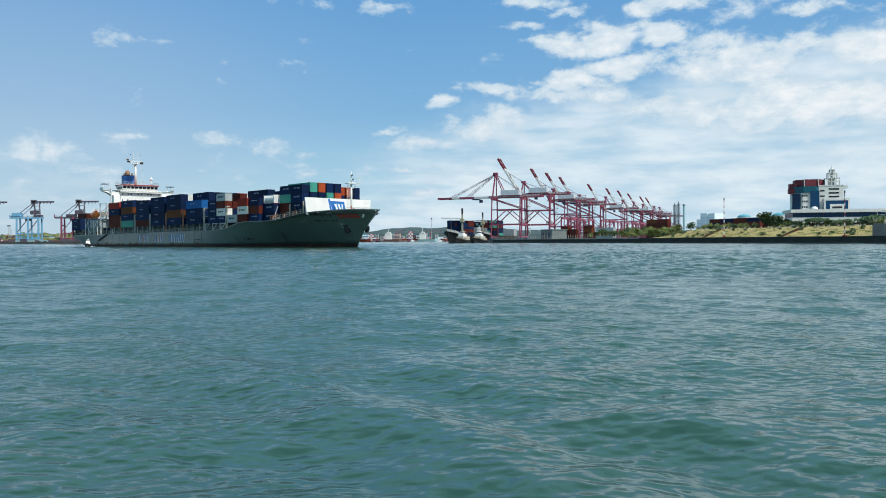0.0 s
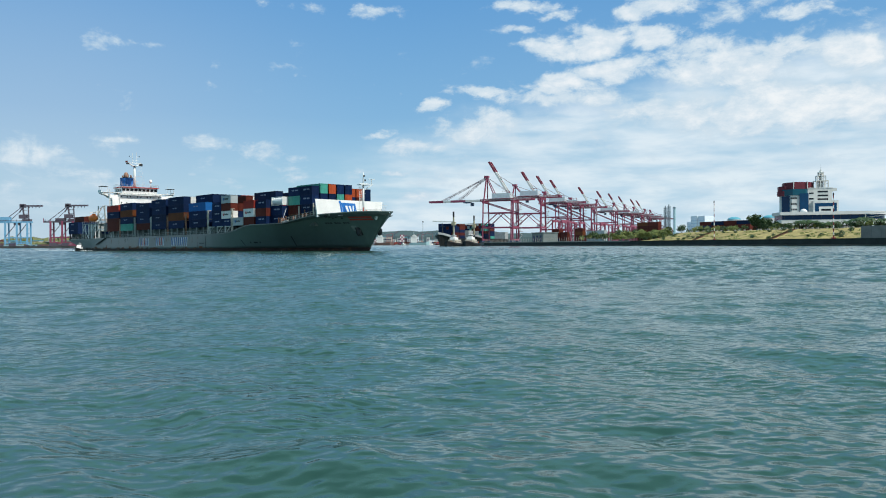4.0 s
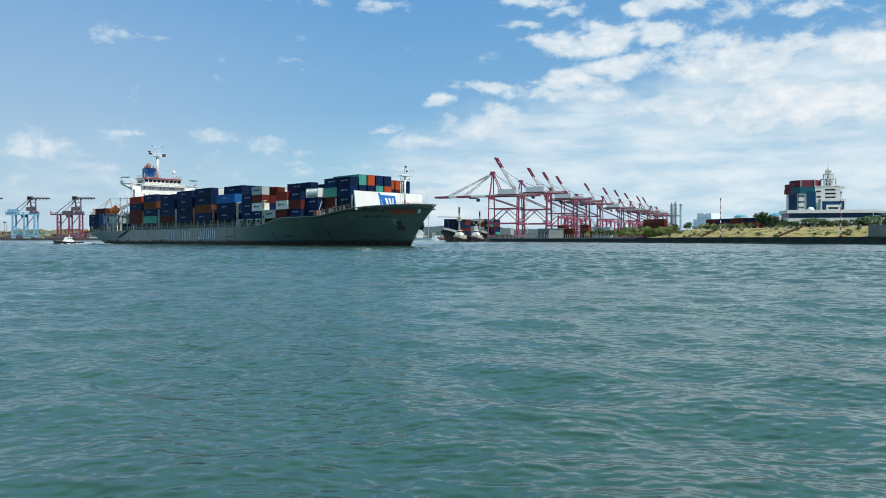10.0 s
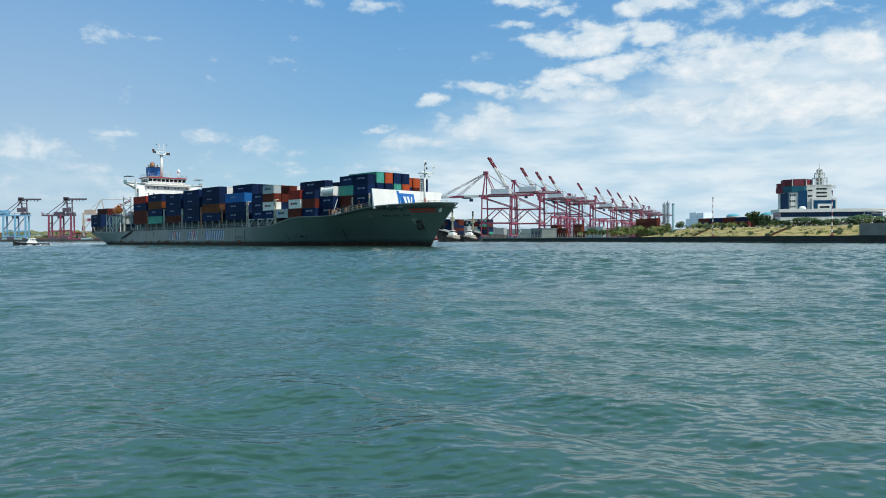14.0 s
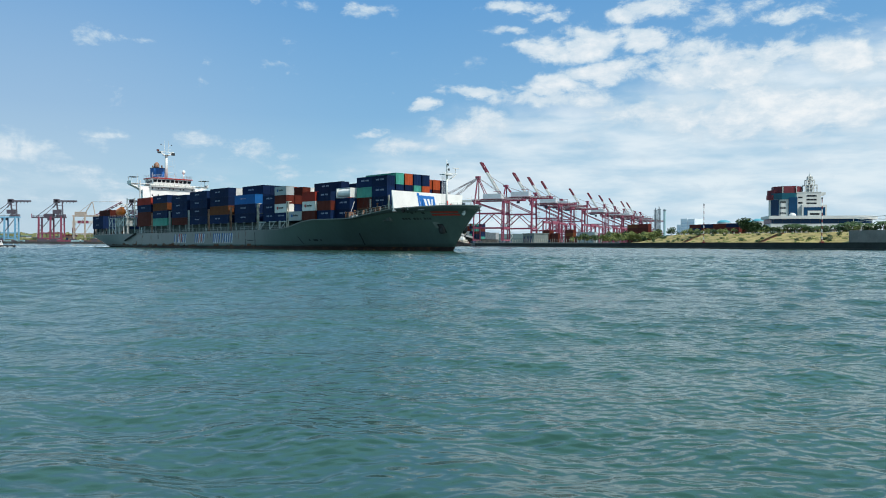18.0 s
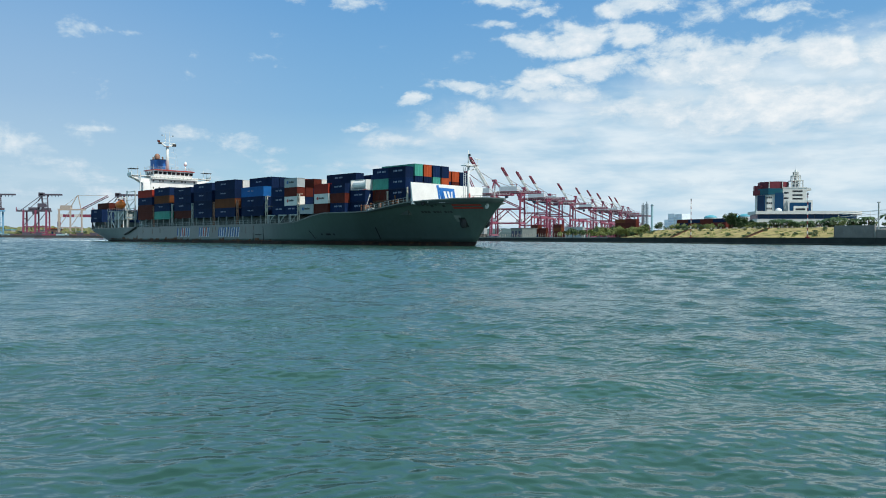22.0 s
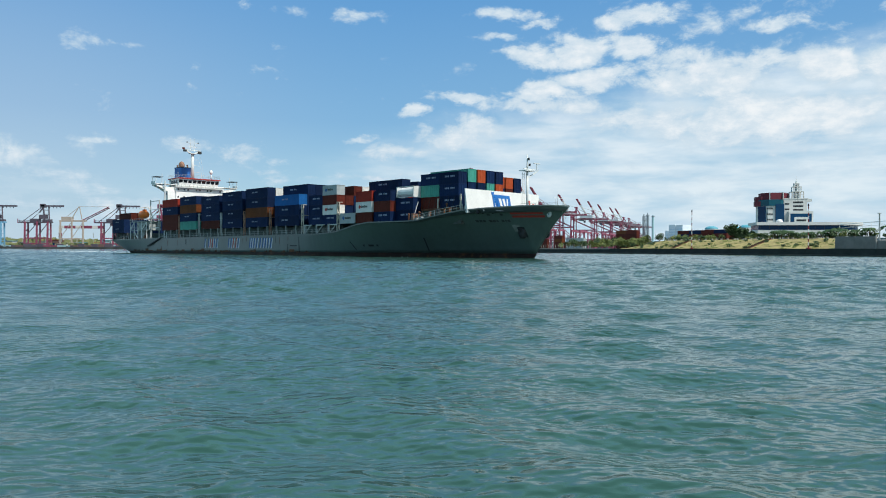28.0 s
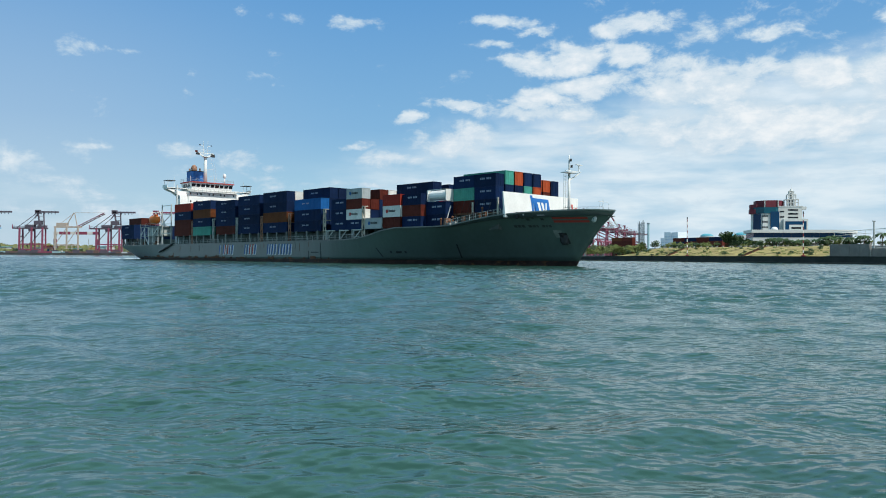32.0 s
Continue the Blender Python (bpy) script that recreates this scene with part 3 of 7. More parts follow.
# boxes whose colour tells them apart: bay, row, tier
FRONT = {(14, 1, 2): "g", (14, 2, 2): "o", (14, 3, 2): "b", (14, 4, 2): "b", (14, 3, 1): "g", (14, 4, 1): "o", (14, 5, 2): "o", (14, 6, 2): "o", (14, 7, 2): "b", (13, 1, 2): "g", (10, 1, 2): "r", (11, 2, 3): "b", (12, 2, 2): "w", (12, 3, 3): "w"}
FRONT.update({(7, 1, 2): "b", (7, 2, 3): "r", (7, 3, 3): "m", (8, 1, 1): "w", (8, 1, 2): "m", (8, 2, 3): "m", (8, 3, 3): "w", (8, 4, 3): "o", (9, 1, 0): "b", (9, 2, 1): "o", (9, 3, 2): "m", (9, 4, 2): "m", (1, 1, 3): "r", (2, 1, 3): "b", (6, 1, 3): "b", (6, 2, 3): "b", (0, 1, 2): "m", (0, 2, 2): "m", (5, 1, 3): "w", (2, 1, 2): "o"})


def cargo():
    rng = random.Random(7)
    core = Geo()
    for bay, (x0, long, wide, z0, th, outer, others) in enumerate(BAYS):
        L = 12.19 if long else 6.06
        count = int((2 * wide + 0.1) / 2.55)
        pitch = (2 * wide - 2.44) / (count - 1)
        for row in range(count):
            y = -wide + 1.22 + pitch * row
            n = len(outer) if row == 0 else int(others[row - 1])
            step = th + (0.25 if bay > 12 and 0 < row < 5 else 0)
            for tier in range(n):
                z = z0 + tier * step
                shown = row == 0 or tier == n - 1 or (row == 1 and tier >= len(outer)) or bay == 14 or row == count - 1
                if not shown:
                    core.box(x0 + 0.1, x0 + L - 0.1, y - 1.2, y + 1.2, z, z + step - 0.02)
                    continue
                key = outer[tier] if row == 0 else FRONT.get((bay, row, tier), rng.choice("bbbbbbbmro" if row > 1 else "bbbb"))
                aft = 2.2 if bay == 14 and row > 4 else 0.0
                freight(key, long, x0 - aft, y, z, key in "bB" and (row == 0 or tier >= len(outer) and row < 3), step)
    # one long box lies across two bays, beside the silver tank
    freight("b", True, 150.0, -11.0, 15.3, True, 2.5)
    ob = tagged(new("container_stack", core.mesh("container_stack", BOX["b"])), "closely stacked freight containers inside the cargo", "containers", kind="stuff")
    MOVED.append((ob, pose(0, 0, 0)))


cargo()


# ---- ship fittings ----
def skin(x, z, out=0.03):
    """A point on the starboard plating."""
    return Vector((x, -half(x, z) - out, z))


def plate(geo, x0, x1, z0, z1, out=0.04, thick=0.03, lean=0.0, n=3):
    """A thin plate that follows the starboard plating."""
    rings = []
    for i in range(n + 1):
        x = x0 + (x1 - x0) * i / n
        rings.append([skin(x, z0, out), skin(x + lean, z1, out), skin(x + lean, z1, out - thick), skin(x, z0, out - thick)])
    return geo.rings(rings)


def rail(parent, pts, height=1.05, pitch=2.2, name="railing"):
    """Posts and two bars along a line of points."""
    g = Geo()
    for a, b in zip(pts, pts[1:]):
        a, b = Vector(a), Vector(b)
        n = max(1, round((b - a).length / pitch))
        for i in range(n + 1):
            p = a.lerp(b, i / n)
            g.beam(p, p + Vector((0, 0, height)), 0.07)
        for z in (0.55, height):
            g.beam(a + Vector((0, 0, z)), b + Vector((0, 0, z)), 0.06)
    return part(name, g, RAILGREY, parent)


def superstructure():
    s = SHIP
    tower = part("deckhouse", Geo().box(27.2, 33, -8.4, 9.8, 5.0, 24.2).box(15, 26.5, -5, 5, 5.0, 20.0).box(29.2, 32.6, -11.2, -8.4, 5.0, 22.4).box(27.3, 32.6, 9.8, 12.5, 5.0, 22.4), WHITE, s, "tall white accommodation block")
    for z in (8.2, 11.0, 13.8, 16.6, 19.4, 22.2):
        part("deck_edge", Geo().box(27.0, 33.12, -8.6, 10.0, z, z + 0.12), WHITE, tower)
    part("deck_edge", Geo().box(26.8, 33.4, -8.6, 9.8, 24.2, 24.45), WHITE, tower)
    bridge = part("wheelhouse", Geo().hull8([(25.5, -7.4, 24.45), (33.2, -7.4, 24.45), (33.2, 7.4, 24.45), (25.5, 7.4, 24.45), (25.5, -7.7, 26.75), (33.9, -7.7, 26.75), (33.9, 7.7, 26.75), (25.5, 7.7, 26.75)]), WHITE, s, "white wheelhouse with a row of dark windows")
    part("roof_edge", Geo().box(25.0, 34.3, -8.0, 8.0, 26.75, 27.08), REDTRIM, bridge, "red painted roof edge")
    part("front_balcony", Geo().box(33.0, 34.2, -8.4, 9.6, 23.55, 23.68), WHITE, tower, "narrow white balcony under the windows")
    rail(tower, [(34.15, -8.4, 23.68), (34.15, 9.6, 23.68)], 0.95, 1.5, "balcony_rail")
    for i in range(9):
        y = -6.9 + i * 1.72
        x = lambda z: 33.2 + 0.7 * (z - 24.45) / 2.3 + 0.02
        part("window_pane", Geo().hull8([(x(25.4) - 0.06, y - 0.66, 25.4), (x(25.4) + 0.04, y - 0.66, 25.4), (x(25.4) + 0.04, y + 0.66, 25.4), (x(25.4) - 0.06, y + 0.66, 25.4),
                                         (x(26.35) - 0.06, y - 0.68, 26.35), (x(26.35) + 0.04, y - 0.68, 26.35), (x(26.35) + 0.04, y + 0.68, 26.35), (x(26.35) - 0.06, y + 0.68, 26.35)]), DARKGLASS, bridge)
    for i in range(3):
        part("window_pane", Geo().box(27 + i * 1.9, 28.4 + i * 1.9, -7.68, -7.5, 25.2, 26.3), DARKGLASS, bridge)
    for z, ys in ((22.9, (-7.6, -5.2, -3.9, -0.8, 0.6, 3.5, 4.8, 8.4)), (20.2, (-7.6, -5.4, -2.0, 1.6, 5.2, 8.4)), (17.4, (-7.6, -5.4, -2.0, 1.6, 5.2, 8.4))):
        for y in ys:
            part("porthole", Geo().box(32.95, 33.04, y - 0.24, y + 0.24, z - 0.3, z + 0.34), DARKGLASS, tower)
    for z in (10, 12.8, 15.6, 18.4, 21.2):
        for x in (30.2, 31.6):
            part("porthole", Geo().box(x - 0.3, x + 0.3, -11.24, -11.16, z - 0.3, z + 0.3), DARKGLASS, tower)
    for side in (-1, 1):
        y0, y1 = side * 7.6, side * 15.6
        lo, hi = min(y0, y1), max(y0, y1)
        w = part("bridge_wing", Geo().box(28.6, 32.6, lo, hi, 24.45, 24.62).box(28.7, 32.5, y1 - 0.06, y1 + 0.06, 24.62, 25.5), WHITE, s, "white open bridge wing")
        arm = [(8.4, 23.6), (11.4, 23.6), (13.2, 24.1), (15.5, 24.44), (15.5, 24.0), (13.4, 23.2), (11.4, 22.0), (8.4, 21.6)]
        part("bracket", Geo().rings([[(x, side * y, z) for y, z in arm] for x in (29.2, 32.2)]), WHITE, w, "white curved bracket under the wing")
        part("side_light_screen", Geo().tube((31.6, side * 12.9, 24.6), (31.6, side * 12.9, 28.3), 0.1, 0.06, 6), MASTGREY, w)
        part("canopy", Geo().box(29.2, 32.9, side * 14.3 - 1.4, side * 14.3 + 1.4, 26.9, 27.05), DARKSTEEL, w, "dark flat canopy")
        for x in (29.5, 32.5):
            part("post", Geo().beam((x, side * 15.4, 25.6), (x, side * 15.4, 26.9), 0.12), MASTGREY, w)
    rail(s, [(25.3, -7.8, 27.2), (34.1, -7.8, 27.2), (34.1, 7.8, 27.2), (25.3, 7.8, 27.2)])
    # funnel
    def casing(grow, z0, z1):
        w, l = 2.2 + grow, 2.8 + grow
        return Geo().prism([(20 - l, -w + 0.9), (20 - l + 1, -w), (20 + l - 1, -w), (20 + l, -w + 0.9), (20 + l, w - 0.9), (20 + l - 1, w), (20 - l + 1, w), (20 - l, w - 0.9)], z0, z1)
    fun = part("funnel", casing(0.0, 20.0, 28.4), WHITE, s, "white funnel casing with a blue top")
    part("funnel_top", casing(0.2, 28.4, 31.9), FUNNELBLUE, fun, "blue painted funnel band")
    part("funnel_rim", casing(0.3, 31.9, 32.1), DARKSTEEL, fun)
    part("uptake", Geo().ball((19.4, -0.3, 33.1), 1.2, 1.1, 1.5, 12, 7), BROWNPIPE, fun, "brown scorched exhaust dome", smooth=True)
    for x, y in ((21.6, 1.0), (18.0, -1.2), (22.3, -0.9)):
        part("exhaust_pipe", Geo().tube((x, y, 32.0), (x - 0.3, y, 33.2), 0.3), BROWNPIPE, fun)
    for x in (17.2, 18.6, 20.0, 21.4, 22.8):
        part("railing_post", Geo().beam((x, -3.6, 27.0), (x, -3.6, 28.2), 0.07), MASTGREY, fun)
    part("platform", Geo().box(16.6, 23.4, -3.8, 3.8, 26.8, 27.0), WHITE, fun)
    # radar mast
    mx = 28.0
    mast = part("radar_mast", Geo().tube((mx, 0, 26.9), (mx, 0, 36.8), 0.66, 0.46, 12), MASTGREY, s, "pale grey forked radar mast", smooth=True)
    for y in (-1, 1):
        part("mast_arm", Geo().beam((mx, 0, 36.4), (mx, y * 2.9, 38.0), 0.42), MASTGREY, mast)
        part("whip_aerial", Geo().tube((mx, y * 0.7, 37.4), (mx, y * 0.9, 42.4), 0.10, 0.06, 6), MASTGREY, mast)
        part("aerial_arm", Geo().beam((mx, y * 0.8, 40.4), (mx, y * 2.1, 40.8), 0.12), MASTGREY, mast)
        part("lamp", Geo().box(mx - 0.2, mx + 0.2, y * 2.1 - 0.22, y * 2.1 + 0.22, 40.7, 41.0), DARKSTEEL, mast)
    part("yard", Geo().beam((mx, -2.9, 38.0), (mx, 2.9, 38.0), 0.22), MASTGREY, mast)
    part("radar_scanner", Geo().box(mx - 0.3, mx + 0.3, -3.5, -2.3, 37.3, 38.0), DARKSTEEL, mast, "dark radar scanner on the fork")
    part("radar_scanner", Geo().box(mx - 0.3, mx + 0.3, 2.0, 3.4, 36.8, 37.8), DARKSTEEL, mast, "dark radar scanner on the fork")
    part("flag", Geo().box(mx - 0.05, mx + 0.05, -3.9, -2.9, 38.1, 38.8), BOX["m"], mast, "small dark red flag")
    for z, w in ((39.2, 1.6), (34.6, 2.2), (32.4, 2.6), (30.0, 2.2)):
        part("yard", Geo().beam((mx, -w if z > 38 else 0.3, z), (mx, w + 0.3, z), 0.09), MASTGREY, mast)
    part("platform", Geo().box(mx - 0.8, mx + 1.2, -1.2, 1.2, 36.6, 36.75), MASTGREY, mast)
    part("ladder", Geo().box(mx - 0.8, mx - 0.72, -0.25, -0.19, 27, 36.5).box(mx - 0.8, mx - 0.72, 0.19, 0.25, 27, 36.5), MASTGREY, mast)
    for y in (2.6, 3.4):
        part("halyard", Geo().beam((mx, y - 0.4, 36.2), (mx, y + 1.2, 27.3), 0.035), MASTGREY, mast)
    part("satellite_dome", Geo().ball((31.5, 5.6, 30.0), 0.62, 0.62, 0.85, 10, 6).tube((31.5, 5.6, 27.2), (31.5, 5.6, 29.4), 0.16), WHITE, s, "small white satellite dome", smooth=True)
    for x, y in ((28, -5.5), (31, 2.0)):
        part("deck_light_post", Geo().tube((x, y, 27.2), (x, y, 29.6), 0.07, 0.05, 6), MASTGREY, s)


def stern_gear():
    s = SHIP
    boat = part("lifeboat", Geo().ball((18.6, -14.2, 14.0), 3.5, 1.6, 1.6, 16, 10).box(18.8, 20.2, -14.7, -13.7, 15.3, 15.9), ORANGE, s, "orange enclosed lifeboat in its davits", smooth=True)
    for x in (16.6, 20.8):
        part("davit", Geo().beam((x, -11.2, 11.6), (x, -13.2, 16.8), 0.35).beam((x, -13.2, 16.8), (x, -14.9, 16.4), 0.3), MASTGREY, boat)
    stair = part("boat_deck", Geo().box(8, 26, -15.2, -10.5, 11.4, 11.6).box(8, 24, -15.0, -10.5, 8.2, 8.4), LIGHTGREY, s, "pale grey steel boat deck platforms")
    for x in (8.3, 11.8, 15.4, 19.0, 23.6):
        part("stanchion", Geo().beam((x, -15.0, 5.0), (x, -15.0, 11.4), 0.2), WHITE, stair)
    for a, b in (((8.3, 8.4), (11.8, 11.4)), ((15.4, 5.2), (11.8, 8.2)), ((19, 8.4), (23.6, 11.4))):
        part("brace", Geo().beam((a[0], -15.0, a[1]), (b[0], -15.0, b[1]), 0.2), WHITE, stair)
    part("store_house", Geo().box(10.5, 17.5, -13.4, -10.4, 5.0, 8.2), LIGHTGREY, stair, "grey plated store below the boat deck")
    part("boat_deck_store", Geo().box(13.5, 25.2, -14.7, -10.6, 8.4, 11.3), LIGHTGREY, stair, "grey plated store under the lifeboat")
    for x in (15.2, 18.4, 21.6):
        part("porthole", Geo().box(x - 0.4, x + 0.4, -14.76, -14.68, 9.6, 10.3), DARKGLASS, stair)
    # solid dark slabs on the wall imitate the shade inside open doorways
    for x in (13.9, 23.4):
        part("store_door", Geo().box(x, x + 0.8, -14.77, -14.69, 8.5, 10.5), DARKSTEEL, stair, "dark slab painted as the shade of an open doorway")
    for x, h, mat in ((9.0, 1.3, RUST), (10.4, 0.9, LASHTAN), (12.0, 1.6, DARKSTEEL), (18.0, 1.0, LASHTAN), (20.2, 1.5, RUST), (22.0, 0.8, LIGHTGREY)):
        part("deck_locker", Geo().box(x, x + 0.9, -14.6, -13.8, 5.0, 5.0 + h), mat, stair)
    for x in (24.6, 25.4):
        part("vent_pipe", Geo().tube((x, -14.0, 5.0), (x, -14.0, 13.0), 0.14, 0.14, 8), RAILGREY, stair)
    rail(stair, [(8.1, -15.1, 11.6), (25.9, -15.1, 11.6)])
    rail(stair, [(8.1, -15.0, 8.4), (23.9, -15.0, 8.4)])
    post = part("gantry_post", Geo().beam((27.0, -15.0, 5.1), (27.0, -15.0, 18.9), 0.3).beam((34.5, -15.0, 5.1), (34.5, -15.0, 18.7), 0.3), LIGHTGREY, s, "pale steel lashing gantry beside the house")
    for z in (9.0, 12.2, 15.4, 18.4):
        part("crossbeam", Geo().beam((27.0, -15.0, z), (34.5, -15.0, z), 0.2), MASTGREY, post)
    part("brace", Geo().beam((27.0, -15.0, 12.2), (34.5, -15.0, 15.4), 0.18), MASTGREY, post)
    part("stores_crane_post", Geo().tube((33.2, -12.5, 5.1), (33.2, -12.5, 25.6), 0.28, 0.22), MASTGREY, s)
    rail(s, [(-13.2, -13.8, 5.1), (0, -15.3, 5.1), (8, -15.6, 5.1)])
    # folded gangway along the quarter
    part("gangway", Geo().beam((28, -16.35, 2.6), (38.5, -16.35, 5.2), 0.5, 0.35), DARKSTEEL, s, "dark folded accommodation ladder")
    for x in (-10.5, -6, -1.5, 3):
        part("pedestal", Geo().beam((x, -14.3, 5.0), (x, -14.3, 7.7), 0.5).beam((x, -14.3, 7.5), (x + 2.0, -14.3, 5.1), 0.22), DARKSTEEL, s)


def deck_gear():
    s = SHIP
    x = 41.0
    while x < 141:
        top = 8.0
        g = Geo().beam((x, -15.6, 5.2), (x, -15.6, top), 0.42).beam((x, -15.6, top - 0.15), (x, -13.4, top - 0.15), 0.36)
        part("box_pedestal", g, HULL, s)
        part("pedestal_web", Geo().hull8([(x - 0.06, -15.4, 7.4), (x + 0.06, -15.4, 7.4), (x + 0.06, -14.2, 7.85), (x - 0.06, -14.2, 7.85), (x - 0.06, -15.4, 7.85), (x + 0.06, -15.4, 7.85), (x + 0.06, -14.2, 7.86), (x - 0.06, -14.2, 7.86)]), HULL, s)
        x += 4.85
    rail(s, [(37, -15.95, 5.25), (88, -15.95, 5.45)], 1.1, 2.4)
    rail(s, [(88, -15.95, 5.45), (141, -15.95, 5.7)], 1.1, 2.4)
    for x, top, mat in ((51.7, 12.6, BROWNPIPE), (66.4, 12.8, LIGHTGREY), (81.3, 12.6, LIGHTGREY), (95.6, 12.6, BROWNPIPE), (110.0, 12.8, BROWNPIPE), (126.1, 13.3, LASHTAN), (141.9, 13.3, LASHTAN)):
        b = part("lashing_bridge", Geo().beam((x - 0.3, -15.5, 5.3), (x - 0.3, -15.5, top), 0.22).beam((x + 0.6, -15.5, 5.3), (x + 0.6, -15.5, top), 0.2).box(x - 0.4, x + 0.7, -15.6, 15.6, 10.4, 10.55), mat, s, "narrow steel lashing bridge between the stacks")
        part("brace", Geo().beam((x - 0.3, -15.55, 8.0), (x + 0.6, -15.55, 10.4), 0.16).beam((x + 0.6, -15.55, 10.4), (x - 0.3, -15.55, top), 0.16), mat, b)
        part("crossbeam", Geo().box(x - 0.4, x + 0.7, -15.6, -14.6, top - 0.16, top), mat, b)
        part("lattice_bar", Geo().beam((x - 0.3, -15.55, 5.5), (x + 0.6, -15.55, 8.0), 0.12).beam((x - 0.3, -15.55, 8.0), (x + 0.6, -15.55, 8.0), 0.12).beam((x - 0.3, -15.55, 11.8), (x + 0.6, -15.55, 11.8), 0.12), mat, b)
    # braces ahead of the bay beside the rising deck
    for x in (127.5, 133, 138.5):
        part("pedestal_frame", Geo().beam((x, -15.7, 5.6), (x, -15.7, 8.0), 0.3).beam((x, -15.7, 7.8), (x + 3.4, -15.7, 7.8), 0.26).beam((x + 0.3, -15.7, 5.8), (x + 2.6, -15.7, 7.6), 0.18), RAILGREY, s)
    rail(s, [(168.6, -14.5, 8.0), (173, -13.7, 8.8), (177, -12.8, 9.5), (181, -11.6, 10.1)], 1.1, 1.6)
    part("access_ladder", Geo().beam((167.2, -13.6, 8.1), (167.3, -12.0, 12.4), 0.5, 0.1), MASTGREY, s)
    for x, y, z in ((173.45, -11.6, 9.0), (180.0, -11.2, 9.7)):
        part("fore_lashing_post", Geo().beam((x, y, z), (x, y, z + 3.8), 0.3), LASHTAN, s)
    # lashing gear, fans and lockers on the fore deck under the boxes
    rng = random.Random(31)
    for i in range(22):
        x = rng.uniform(166.5, 181)
        y = -lerp(x, BREADTH) + rng.uniform(0.7, 2.2)
        z = lerp(x, SHEER) - 0.15
        h, w = rng.uniform(0.5, 1.9), rng.uniform(0.3, 1.0)
        if i % 3 == 0:
            part("vent_post", Geo().tube((x, y, z), (x, y, z + h + 0.5), 0.16, 0.16, 8).ball((x, y, z + h + 0.6), 0.30, 0.30, 0.24, 8, 5), (RUST, DARKSTEEL)[i % 2], s)
        else:
            part("deck_locker", Geo().box(x, x + w, y - 0.3, y + 0.3, z, z + h), (BROWNPIPE, LIGHTGREY, RUST, DARKSTEEL)[i % 4], s)
    for i in range(7):
        x = 168.0 + i * 1.9
        part("lashing_rod", Geo().beam((x, -11.4, 10.7), (x + 1.0, -11.4, 13.2), 0.05), DARKSTEEL, s)
    part("box_support", Geo().box(167.6, 173.4, -11.3, -11.0, 10.35, 10.72).box(173.6, 179.4, -11.3, -11.0, 10.35, 10.72), RUST, s)
    # silver tank between the stacks
    tank = Geo().tube((161.7, -12.0, 14.7), (166.8, -12.0, 14.7), 1.05, 1.05, 14)
    ob = tagged(new("tank_container", tank.mesh("tank_container", WHITE)), "silver tank container in a steel frame on the stack", "tank")
    part("tank_frame", Geo().box(161.3, 161.5, -13.2, -10.8, 13.45, 15.9).box(167.0, 167.2, -13.2, -10.8, 13.45, 15.9).box(161.3, 167.2, -13.2, -13.05, 13.45, 13.6).box(161.3, 167.2, -13.2, -13.05, 15.75, 15.9), MASTGREY, ob)
    MOVED.append((ob, pose(0, 0, -0.02)))


